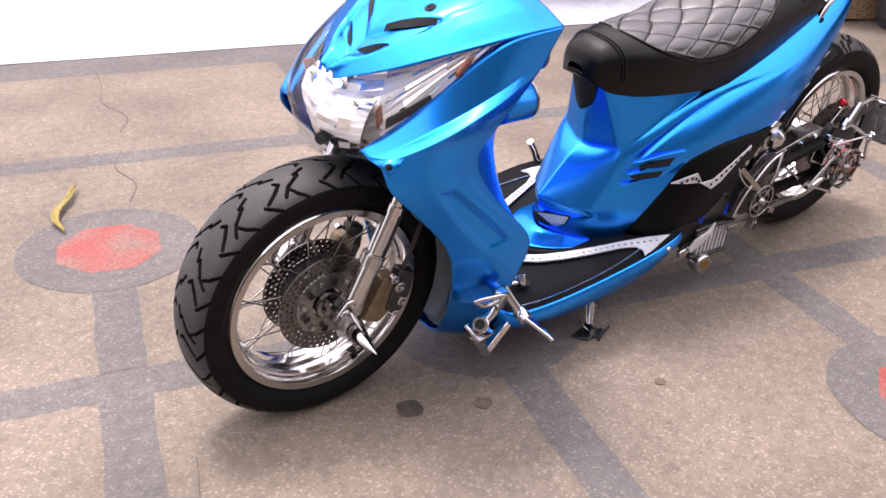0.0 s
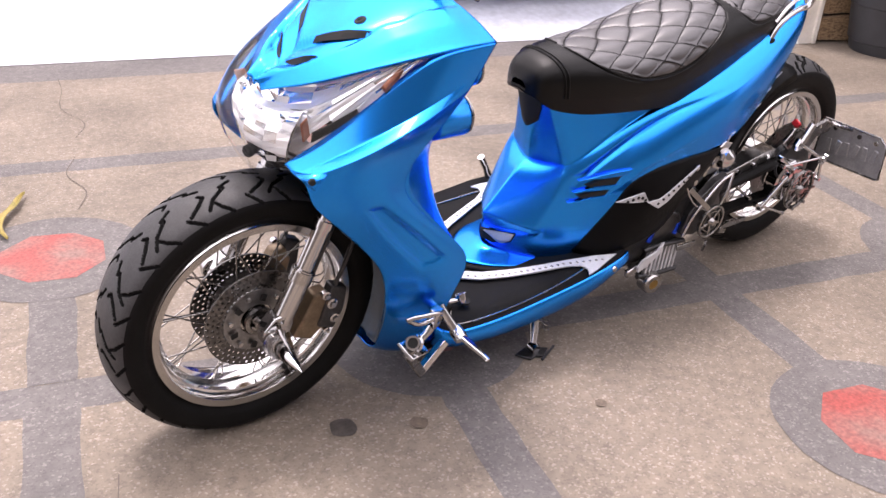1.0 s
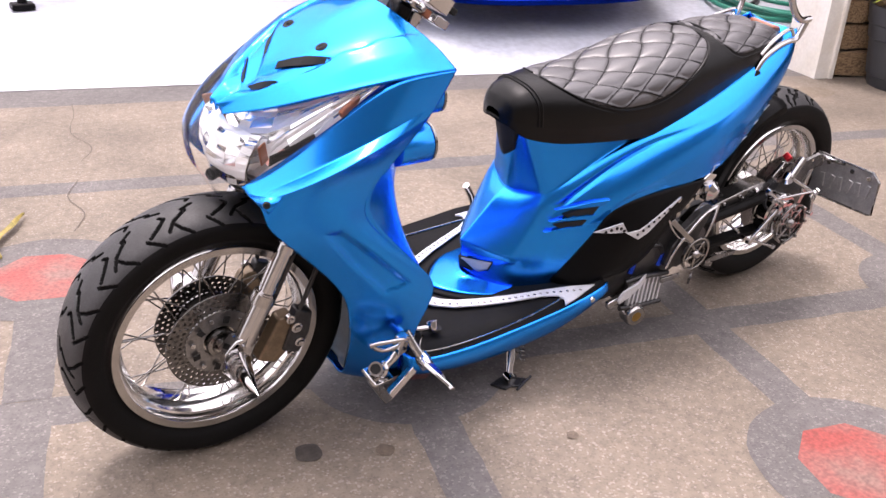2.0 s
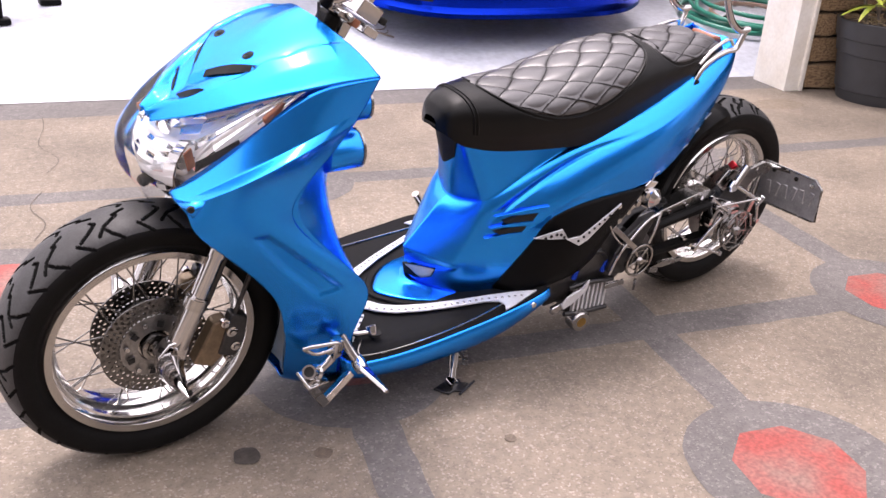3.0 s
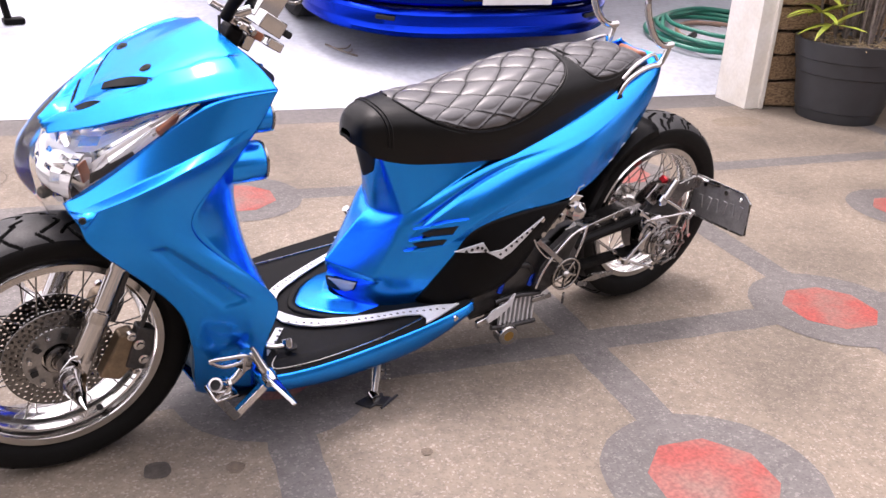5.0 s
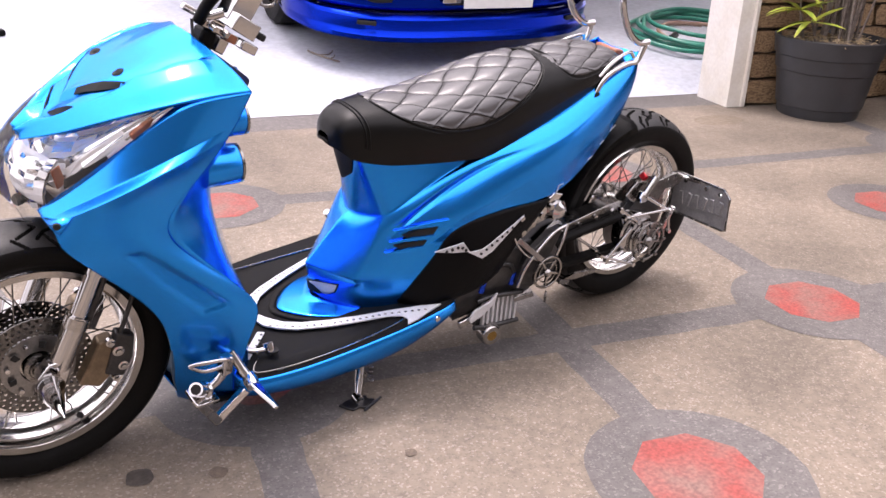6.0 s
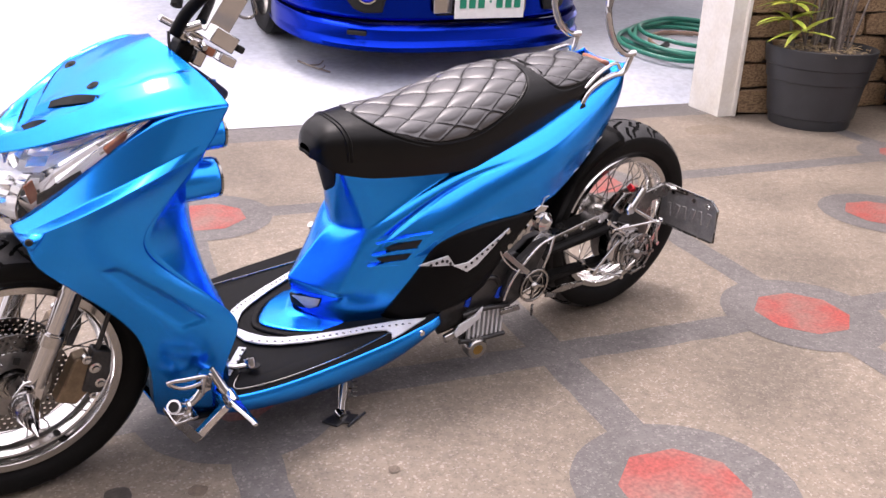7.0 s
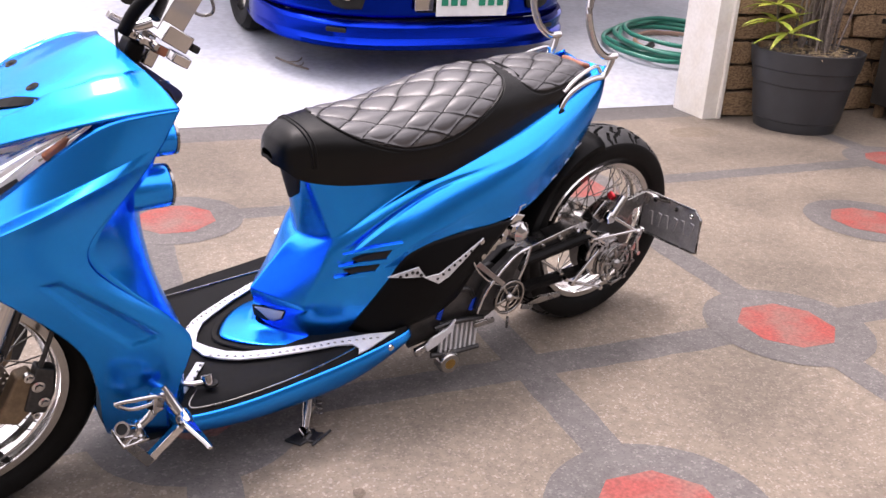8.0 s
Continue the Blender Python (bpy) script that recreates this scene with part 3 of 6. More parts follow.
def on_nose(x, y, lift=0.0):
    """A place on the nose panel over (x, y)."""
    near = sorted((((p.x - x) ** 2 + (p.y - y) ** 2, p.z) for r in FLAT for p in r))[:8]
    ws = [1 / (d + 1e-7) for d, z in near]
    return V((x, y, sum(w * z for w, (d, z) in zip(ws, near)) / sum(ws) + lift))


for y in (-0.056, 0.056):
    mm = Matrix.Translation(on_nose(0.192, y)) @ pose(0, 0, 0, 0, -28, 0) @ pose(0, 0, 0, 90 + (8 if y > 0 else -8), 0, 0)
    plug = part("plug_seat", lathe([(0.0, 0.0035), (0.0085, 0.0035), (0.0105, 0.001), (0.0105, -0.002), (0.0, -0.002)], 20, m=mm), "hole", bike, "dark round recess with a rubber plug")
    part("rubber_plug", lathe([(0.0, 0.005), (0.0035, 0.005), (0.006, 0.0035), (0.006, 0.0), (0.0, 0.0)], 16, m=mm @ pose(0.002, 0, 0)), "black_plastic", plug)


# slits of the nose, under the edges of its steps
def slit(step, gap, label, drop):
    """step: the line of the edge in plan; gap: how far the opening reaches before it."""
    rows = []
    for y, g in gap:
        x = step(abs(y))
        rows.append([on_nose(x - 0.0005, y, -drop + 0.0024), on_nose(x - 0.4 * g, y, -drop - 0.0002), on_nose(x - g, y, -drop - 0.0050)])
    part("air_slit", grid_bm(rows), "hole", bike, label, thick=0.0015, smooth=False)


for s in (1, -1):
    slit(lambda y: 0.121 + 0.80 * y, [(s * y, g) for y, g in ((0.022, 0.006), (0.040, 0.009), (0.058, 0.012), (0.074, 0.009), (0.088, 0.004), (0.098, 0.0005))], "black air slit in the nose", 0.0)
    slit(lambda y: 0.090 + 0.58 * y, [(s * y, g) for y, g in ((0.010, 0.004), (0.024, 0.006), (0.036, 0.006), (0.046, 0.003), (0.054, 0.0005))], "short black air slit in the nose", 0.0085)

# headlight
LENS = [
    [(0.237, -0.168, 0.7125), (0.237, -0.1705, 0.711), (0.237, -0.172, 0.7095)],
    [(0.165, -0.135, 0.690), (0.155, -0.153, 0.672), (0.165, -0.163, 0.654)],
    [(0.100, -0.085, 0.659), (0.078, -0.125, 0.630), (0.098, -0.144, 0.598)],
    [(0.064, -0.048, 0.641), (0.030, -0.086, 0.598), (0.046, -0.114, 0.548)],
    [(0.050, -0.024, 0.634), (0.010, -0.044, 0.586), (0.038, -0.066, 0.512)],
    [(0.047, 0.000, 0.633), (0.001, 0.000, 0.574), (0.036, 0.000, 0.500)],
]
half = [[V(p) for p in r] for r in LENS]
whole = half + [[V((p.x, -p.y, p.z)) for p in r] for r in half[-2::-1]]
lens = part("headlight_lens", patch(whole, 8, 8), "lens", bike, "clear wrap-around headlight lens")
lens.visible_shadow = False
back = [[V((p.x + 0.006 + 0.060 * max(0, min(1, (0.165 - abs(p.y)) / 0.08)), p.y * 0.90, p.z)) for p in r] for r in whole]
rnd = random.Random(4)
refl = dense(back, 7, 1)
refl = [[p + V((rnd.uniform(-0.004, 0.004), rnd.uniform(-0.002, 0.002), rnd.uniform(-0.001, 0.001))) for p in r] for r in refl]
hl = part("headlight_reflector", grid_bm(refl), "reflector", bike, "faceted chrome headlight reflector, glints painted as white and dark facets", smooth=False, thick=0.002)
for m_ in ("lamp_mirror", "dark_steel"):
    hl.data.materials.append(M[m_])
# random white, mirror and dark facets imitate reflections in the chrome
for f in hl.data.polygons:
    f.material_index = rnd.choice((0, 0, 0, 1, 0, 1, 1, 0, 2, 0, 0, 1))
cup = [[(0.084, -0.086, 0.616), (0.072, -0.046, 0.612), (0.066, 0, 0.608), (0.072, 0.046, 0.612), (0.084, 0.086, 0.616)],
       [(0.068, -0.094, 0.600), (0.050, -0.048, 0.596), (0.042, 0, 0.594), (0.050, 0.048, 0.596), (0.068, 0.094, 0.600)],
       [(0.058, -0.094, 0.572), (0.040, -0.048, 0.564), (0.032, 0, 0.562), (0.040, 0.048, 0.564), (0.058, 0.094, 0.572)],
       [(0.060, -0.084, 0.541), (0.048, -0.042, 0.528), (0.044, 0, 0.524), (0.048, 0.042, 0.528), (0.060, 0.084, 0.541)]]
bowl = part("lamp_bowl", grid_bm([[p + V((rnd.uniform(-0.002, 0.002), 0, rnd.uniform(-0.002, 0.002))) for p in r] for r in dense(cup, 2, 4)]), "reflector", hl, "faceted lamp bowl with glints painted white", smooth=False, thick=0.002)
bowl.data.materials.append(M["lamp_mirror"])
# bowl facets mix painted white glints with true mirror
for f in bowl.data.polygons:
    f.material_index = rnd.choice((0, 0, 1, 0, 0, 1, 0))
for s in (-1, 1):
    part("lamp_rim", tube([V(r[0 if s < 0 else 4]) + V((-0.001, 0, 0)) for r in cup], 0.0016, 6, 4), "steel", hl, "thin grey rim of the lamp")
    for k, (zz, ww) in enumerate(((0.541, 0.026), (0.534, 0.018), (0.606, 0.022))):
        part("lamp_louvre", box((0.004, ww, 0.0035), pose(0.050 + 0.006 * k, s * (0.040 + 0.010 * k), zz, s * 8, 0, s * 22)), "steel", hl, "grey louvre in the lamp", bevel=0.001)
    part("lamp_divider", box((0.018, 0.004, 0.034), pose(0.078, s * 0.104, 0.598, 0, -16, s * -30)), "amber", hl, "dark red side marker", bevel=0.002)
    part("lamp_shroud", patch([[(0.084, s * 0.114, 0.598), (0.108, s * 0.130, 0.616), (0.140, s * 0.143, 0.638)], [(0.082, s * 0.116, 0.582), (0.110, s * 0.134, 0.605), (0.142, s * 0.147, 0.631)]], 4, 4), "hole", hl, "black shroud in the headlight", thick=0.003)
    part("turn_signal", box((0.050, 0.008, 0.012), pose(0.194, s * 0.1515, 0.679, 0, -24, s * -20)), "amber", hl, "amber turn signal bulb", bevel=0.003)
part("bulb", lathe([(0.0, -0.002), (0.0075, -0.003), (0.0100, 0.0), (0.0100, 0.008), (0.0, 0.008)], 18, m=pose(0.034, -0.006, 0.527, 0, 0, -62)), "hole", hl, "dark bulb cap")
part("chin", patch([[(0.064, -0.04, 0.512), (0.064, 0.0, 0.508), (0.064, 0.04, 0.512)], [(0.085, -0.06, 0.514), (0.090, 0, 0.506), (0.085, 0.06, 0.514)], [(0.15, -0.08, 0.520), (0.16, 0, 0.510), (0.15, 0.08, 0.520)]], 5, 5), "black_plastic", bike, "black underside of the headlight", thick=0.004)

# storage cups behind the shield
for (x, y, z, r) in ((0.335, -0.118, 0.583, 0.034), (0.345, -0.120, 0.662, 0.028), (0.335, 0.118, 0.583, 0.034)):
    c = part("pocket", lathe([(0.0, -0.045), (r * 0.8, -0.045), (r, -0.04), (r, 0.016), (r * 0.94, 0.020), (0.0, 0.020)], 28, m=pose(x, y, z, 0, -8, -90)), "blue", bike, "round blue glove pocket")
    part("pocket_rim", lathe([(r * 0.70, 0.020), (r * 0.98, 0.020), (r * 0.98, 0.024), (r * 0.70, 0.024)], 28, m=pose(x, y, z, 0, -8, -90)), "steel", c, "grey pocket rim")

# handlebar and riser
riser = part("handlebar_clamp", box((0.046, 0.060, 0.028), pose(0.408, -0.020, 0.787, 0, 33, 0)), "chrome", bike, "square polished handlebar riser box", bevel=0.002)
part("riser_body", box((0.040, 0.050, 0.080), pose(0.424, 0.004, 0.820, 0, 33, 0)), "chrome", riser, bevel=0.002)
part("clamp_bar", box((0.082, 0.014, 0.012), pose(0.361, -0.034, 0.784, 0, 30, 0)), "chrome", riser, bevel=0.002)
part("clamp_bar", box((0.082, 0.014, 0.012), pose(0.365, 0.030, 0.790, 0, 30, 0)), "chrome", riser, bevel=0.002)
part("clamp_base", box((0.030, 0.034, 0.016), pose(0.414, -0.030, 0.752, 0, 30, 0)), "chrome", riser, bevel=0.002)
part("clamp_web", box((0.018, 0.018, 0.026), pose(0.370, -0.026, 0.756, 0, 30, 0)), "alu", riser, bevel=0.002)
part("clamp_block", box((0.014, 0.016, 0.014), pose(0.386, -0.036, 0.768, 0, 30, 0)), "amber", riser, "dark red anodised block", bevel=0.002)
part("clamp_foot", box((0.016, 0.016, 0.012), pose(0.438, -0.036, 0.768, 0, 30, 0)), "hole", riser, "black rubber end", bevel=0.003)
part("switch", box((0.028, 0.040, 0.034), pose(0.344, -0.020, 0.768, 0, 25, 0)), "black_plastic", riser, "black switch block", bevel=0.006)
for x, y, z in ((0.352, -0.044, 0.790), (0.372, -0.046, 0.780), (0.340, -0.040, 0.800)):
    part("clamp_bolt", lathe([(0, -0.006), (0.005, -0.006), (0.006, 0), (0.006, 0.006), (0, 0.006)], 10, m=pose(x, y, z, 20, 0, 10)), "alu", riser)
part("lever_perch", tube([(0.336, -0.030, 0.804), (0.350, -0.034, 0.806), (0.372, -0.036, 0.812)], 0.008, 10), "chrome", riser)
part("grip", tube([(0.330, -0.036, 0.800), (0.345, -0.052, 0.836), (0.375, -0.080, 0.880)], 0.010, 14), "black_plastic", riser, "black rubber grip")
part("grip", tube([(0.370, 0.060, 0.820), (0.390, 0.085, 0.860), (0.42, 0.11, 0.90)], 0.010, 14), "black_plastic", riser, "black rubber grip")
part("cable", tube([(0.318, -0.040, 0.806), (0.318, -0.042, 0.780), (0.326, -0.035, 0.756)], 0.0025, 8), "dark_steel", riser)
part("cable", tube([(0.44, 0.03, 0.83), (0.48, 0.04, 0.80), (0.50, 0.03, 0.81), (0.48, 0.02, 0.86)], 0.0028, 8), "steel", riser, "thin steel cable loop")
part("stem_bolt", lathe([(0, -0.006), (0.007, -0.006), (0.008, 0), (0, 0)], 12, m=pose(0.372, -0.052, 0.726, 60, 0, 0)), "chrome", riser)
dash = [[(0.315, -0.10, 0.760), (0.312, 0, 0.780), (0.315, 0.10, 0.760)], [(0.365, -0.11, 0.728), (0.385, 0, 0.722), (0.365, 0.11, 0.728)], [(0.372, -0.12, 0.706), (0.425, 0, 0.690), (0.372, 0.12, 0.706)]]
part("dash_cover", patch(dash, 6, 6), "black_plastic", bike, "black cover under the handlebar", thick=0.004)
part("dash_ring", lathe([(0.030, 0), (0.037, 0), (0.037, 0.034), (0.030, 0.034)], 32, m=pose(0.370, -0.020, 0.676, 90, 0, 0) @ pose(0, 0, 0, -25, 0, 0)), "blue", bike, "blue ring round the steering stem")

# floor and skirts
BODY_MID = 0.021
FB = [(0.335, 0.140, 0.172), (0.352, 0.172, 0.171), (0.420, 0.180, 0.168), (0.517, 0.180, 0.170), (0.646, 0.180, 0.183), (0.728, 0.178, 0.194), (0.80, 0.166, 0.200), (0.828, 0.156, 0.202)]
far_w = lambda x, w: w + 2 * BODY_MID + 0.030 * max(0, min(1, (x - 0.36) / 0.2))
top = [[V((x, -w + (w + far_w(x, w)) * k / 8, z)) for k in range(9)] for x, w, z in [tuple(p) for p in spline(FB, 4)]]
part("floorboard", grid_bm(top), "mat", bike, "black rubber footboard", thick=0.008)
for s in (-1, 1):
    wide = [w if s < 0 else far_w(x, w) - 0.012 for x, w, z in FB]
    sk = [[V((x, s * (w + 0.003), z + (0.006 if s < 0 else -0.010))) for (x, _, z), w in zip(FB, wide)], [V((x, s * (w + 0.009), z - 0.012)) for (x, _, z), w in zip(FB, wide)], [V((x + 0.004, s * (w - 0.006), zl)) for (x, _, z), w, zl in zip(FB, wide, (0.135, 0.135, 0.128, 0.122, 0.130, 0.148, 0.170, 0.190))], [V((x + 0.006, s * (w - 0.05), zl)) for (x, _, z), w, zl in zip(FB, wide, (0.105, 0.108, 0.104, 0.100, 0.108, 0.125, 0.15, 0.178))]]
    part("floor_skirt", patch(sk, 5, 4), "blue", bike, "candy blue footboard skirt", thick=0.004)
    part("skirt_bolt", lathe([(0, -0.003), (0.006, -0.003), (0.007, 0), (0, 0)], 12, m=pose(0.769, s * 0.182 + (0 if s < 0 else 2 * BODY_MID), 0.193, 0, 0, 0 if s < 0 else 180)), "chrome", bike)
part("belly_pan", patch([[(0.30, -0.13, 0.112), (0.30, 0, 0.10), (0.30, 0.13, 0.112)], [(0.55, -0.13, 0.102), (0.55, 0, 0.085), (0.55, 0.13, 0.102)], [(0.83, -0.11, 0.15), (0.83, 0, 0.12), (0.83, 0.11, 0.15)]], 4, 6), "black_plastic", bike, "black belly pan", thick=0.004)


def deck(pts, lift, mat, name, label, thick=0.003, parent=None):
    """A flat piece on the footboard, drawn in plan."""
    zz = lambda x: np.interp(x, [p[0] for p in FB], [p[2] for p in FB]) + 0.005 + lift
    bm = bmesh.new()
    f = bm.faces.new([bm.verts.new((x, y, zz(x))) for x, y in pts])
    g = bmesh.ops.extrude_face_region(bm, geom=[f])
    bmesh.ops.translate(bm, verts=[v for v in g["geom"] if isinstance(v, bmesh.types.BMVert)], vec=(0, 0, -thick))
    bmesh.ops.triangulate(bm, faces=bm.faces)
    return part(name, bm, mat, parent or bike, label, smooth=False)


STRIP_IN = [(0.456, 0.021), (0.470, -0.006), (0.492, -0.034), (0.521, -0.053), (0.574, -0.078), (0.632, -0.099), (0.690, -0.119), (0.747, -0.140), (0.792, -0.160)]
STRIP_OUT = [(0.760, -0.168), (0.722, -0.178), (0.696, -0.181), (0.706, -0.166), (0.702, -0.150), (0.675, -0.134), (0.612, -0.114), (0.556, -0.094), (0.503, -0.071), (0.472, -0.050), (0.450, -0.026), (0.442, 0.021)]
for s in (1, -1):
    side = lambda y: y if s > 0 else 2 * BODY_MID - y
    rim_ = STRIP_OUT if s > 0 else [(x + 0.003, y * 0.97) for x, y in STRIP_OUT]
    strip = deck([(x, side(y)) for x, y in STRIP_IN + rim_], 0.007, "plate_white", "deck_strip", "perforated bright aluminium deck strip")
    for i in range(24):
        x = 0.462 + i / 23 * 0.29
        y = side((1 if s > 0 else 0.96) * np.interp(x, [0.455, 0.505, 0.56, 0.62, 0.68, 0.72, 0.76], [-0.030, -0.062, -0.088, -0.108, -0.127, -0.147, -0.163]))
        z = np.interp(x, [p[0] for p in FB], [p[2] for p in FB]) + 0.0128
        part("dimple", lathe([(0, 0.0012), (0.0016, 0.0010), (0.0034, -0.0004), (0, -0.0006)], 8, m=pose(x, y, z, 90, 0, 0)), "steel", strip)
    tip = deck([(x, side(y)) for x, y in [(0.432, -0.038), (0.444, -0.046), (0.398, -0.096), (0.380, -0.116), (0.374, -0.116), (0.380, -0.096)]], 0.004, "plate_white", "deck_strip", "perforated bright aluminium deck strip")
    for i in range(4):
        part("dimple", lathe([(0, 0.001), (0.0030, 0.001), (0.003, -0.001), (0, -0.001)], 8, m=pose(0.434 - i * 0.012, side(-0.052 - i * 0.016), 0.178, 90, 0, 0)), "dark_steel", tip)
    border = [(0.400, -0.115), (0.372, -0.150), (0.385, -0.165), (0.46, -0.170), (0.56, -0.169), (0.64, -0.164), (0.70, -0.157), (0.722, -0.150)]
    part("mat_edge", tube([(x, side(y), np.interp(x, [p[0] for p in FB], [p[2] for p in FB]) + 0.006) for x, y in border], 0.0018, 6, 4), "steel", bike, "thin grey edge line of the mat")

# body under the seat: sections from the hood's middle line back along the side, as (x, half width, z)
BODY = [
    [(0.637, 0, 0.545), (0.668, 0, 0.374), (0.650, 0, 0.364), (0.634, 0, 0.349), (0.619, 0, 0.332), (0.603, 0, 0.314), (0.586, 0, 0.294), (0.566, 0, 0.273), (0.575, 0, 0.236), (0.590, 0, 0.229), (0.585, 0, 0.177)],
    [(0.639, 0.020, 0.545), (0.673, 0.024, 0.375), (0.657, 0.029, 0.360), (0.643, 0.030, 0.342), (0.630, 0.030, 0.325), (0.617, 0.030, 0.308), (0.602, 0.030, 0.288), (0.588, 0.030, 0.267), (0.591, 0.029, 0.241), (0.602, 0.027, 0.234), (0.598, 0.029, 0.177)],
    [(0.642, 0.034, 0.543), (0.682, 0.047, 0.380), (0.671, 0.057, 0.368), (0.659, 0.061, 0.349), (0.649, 0.061, 0.329), (0.638, 0.061, 0.309), (0.625, 0.060, 0.286), (0.612, 0.059, 0.262), (0.614, 0.058, 0.246), (0.622, 0.055, 0.238), (0.620, 0.059, 0.177)],
    [(0.645, 0.040, 0.538), (0.690, 0.079, 0.390), (0.688, 0.086, 0.378), (0.683, 0.089, 0.360), (0.674, 0.090, 0.338), (0.664, 0.090, 0.314), (0.651, 0.088, 0.286), (0.638, 0.086, 0.258), (0.640, 0.0865, 0.246), (0.643, 0.086, 0.225), (0.648, 0.085, 0.177)],
    [(0.676, 0.060, 0.530), (0.708, 0.091, 0.400), (0.712, 0.098, 0.396), (0.711, 0.103, 0.380), (0.704, 0.1045, 0.350), (0.698, 0.105, 0.330), (0.692, 0.106, 0.306), (0.684, 0.105, 0.281), (0.686, 0.107, 0.268), (0.691, 0.110, 0.238), (0.698, 0.112, 0.181)],
    [(0.715, 0.076, 0.524), (0.730, 0.097, 0.416), (0.735, 0.105, 0.413), (0.735, 0.111, 0.400), (0.729, 0.107, 0.376), (0.724, 0.114, 0.364), (0.717, 0.119, 0.334), (0.711, 0.116, 0.295), (0.713, 0.118, 0.282), (0.718, 0.121, 0.248), (0.730, 0.122, 0.190)],
    [(0.755, 0.085, 0.519), (0.760, 0.101, 0.435), (0.765, 0.110, 0.433), (0.766, 0.117, 0.421), (0.760, 0.111, 0.400), (0.756, 0.121, 0.390), (0.750, 0.129, 0.354), (0.742, 0.127, 0.312), (0.744, 0.1285, 0.300), (0.750, 0.131, 0.276), (0.757, 0.133, 0.246)],
    [(0.800, 0.092, 0.516), (0.803, 0.106, 0.461), (0.808, 0.115, 0.460), (0.810, 0.123, 0.449), (0.805, 0.117, 0.431), (0.802, 0.127, 0.424), (0.796, 0.143, 0.396), (0.786, 0.145, 0.344), (0.786, 0.1445, 0.334), (0.787, 0.1435, 0.318), (0.788, 0.142, 0.300)],
    [(0.855, 0.097, 0.517), (0.857, 0.110, 0.489), (0.862, 0.119, 0.489), (0.864, 0.127, 0.479), (0.860, 0.121, 0.465), (0.857, 0.128, 0.462), (0.852, 0.151, 0.437), (0.842, 0.159, 0.397), (0.840, 0.156, 0.385), (0.837, 0.155, 0.378), (0.832, 0.154, 0.368)],
    [(0.925, 0.100, 0.528), (0.926, 0.112, 0.519), (0.928, 0.120, 0.514), (0.930, 0.128, 0.507), (0.929, 0.131, 0.500), (0.927, 0.138, 0.497), (0.925, 0.158, 0.476), (0.920, 0.167, 0.427), (0.918, 0.162, 0.411), (0.916, 0.161, 0.404), (0.912, 0.160, 0.394)],
]
TAIL = [
    [(1.035, 0.104, 0.550), (1.037, 0.122, 0.541), (1.040, 0.140, 0.528), (1.046, 0.156, 0.507), (1.057, 0.160, 0.458), (1.076, 0.152, 0.397)],
    [(1.135, 0.098, 0.584), (1.137, 0.115, 0.576), (1.140, 0.130, 0.563), (1.146, 0.143, 0.542), (1.157, 0.145, 0.500), (1.168, 0.134, 0.440)],
    [(1.240, 0.086, 0.628), (1.242, 0.099, 0.621), (1.245, 0.110, 0.610), (1.251, 0.118, 0.593), (1.262, 0.118, 0.555), (1.268, 0.107, 0.502)],
    [(1.325, 0.070, 0.668), (1.330, 0.078, 0.664), (1.336, 0.085, 0.655), (1.344, 0.090, 0.638), (1.342, 0.090, 0.598), (1.330, 0.082, 0.548)],
    [(1.352, 0.060, 0.674), (1.357, 0.064, 0.678), (1.362, 0.066, 0.676), (1.362, 0.070, 0.645), (1.352, 0.071, 0.600), (1.336, 0.070, 0.556)],
]
BODY += [[spline(r, 12)[round(60 * k)] for k in (0, 0.12, 0.24, 0.36, 0.44, 0.52, 0.62, 0.72, 0.81, 0.91, 1)] for r in TAIL]
BODY_Y = BODY_MID                                    # the body's middle stands off the front wheel's line


def off_line(x):
    return BODY_Y * max(0, min(1, (1.04 - x) / 0.22))


def swayed(p):
    """Sets a point of the body on the body's own middle line."""
    return V((p.x, p.y + off_line(p.x), p.z))


def caged(rows, creases, across=()):
    """A coarse cage of panels; creases: {column: sharpness}, across: [(row, first column, last column, sharpness)]."""
    bm = bmesh.new()
    layer = bm.edges.layers.float.new("crease_edge")
    vs = [[bm.verts.new(p) for p in r] for r in rows]
    for i in range(len(rows) - 1):
        for j in range(len(rows[0]) - 1):
            bm.faces.new((vs[i][j], vs[i][j + 1], vs[i + 1][j + 1], vs[i + 1][j]))
    for i in range(len(rows) - 1):
        for j, c in creases.items():
            bm.edges.get((vs[i][j], vs[i + 1][j]))[layer] = c
    for i, j0, j1, c in across:
        for j in range(j0, j1):
            bm.edges.get((vs[i][j], vs[i][j + 1]))[layer] = c
    return bm


BODY = [[swayed(V((x, -y, z))) for x, y, z in r] for r in BODY[::-1]] + [[swayed(V(p)) for p in r] for r in BODY[1:]]
MIDDLE = len(BODY) // 2
hull = part("body_panel", caged(BODY, {1: 0.45, 3: 0.35, 4: 0.3, 5: 0.35, 7: 0.75, 8: 0.5}, [(MIDDLE, 1, 8, 0.55), (MIDDLE - 3, 2, 8, 0.6), (MIDDLE + 3, 2, 8, 0.6)]), "blue", bike, "candy blue body panel under the seat", angle=180)
for kind_, level in (("SUBSURF", 3), ("SOLIDIFY", 0)):
    md = hull.modifiers.new("skin", kind_)
    if level:
        md.levels = md.render_levels = level
    else:
        md.thickness, md.offset = 0.003, -1
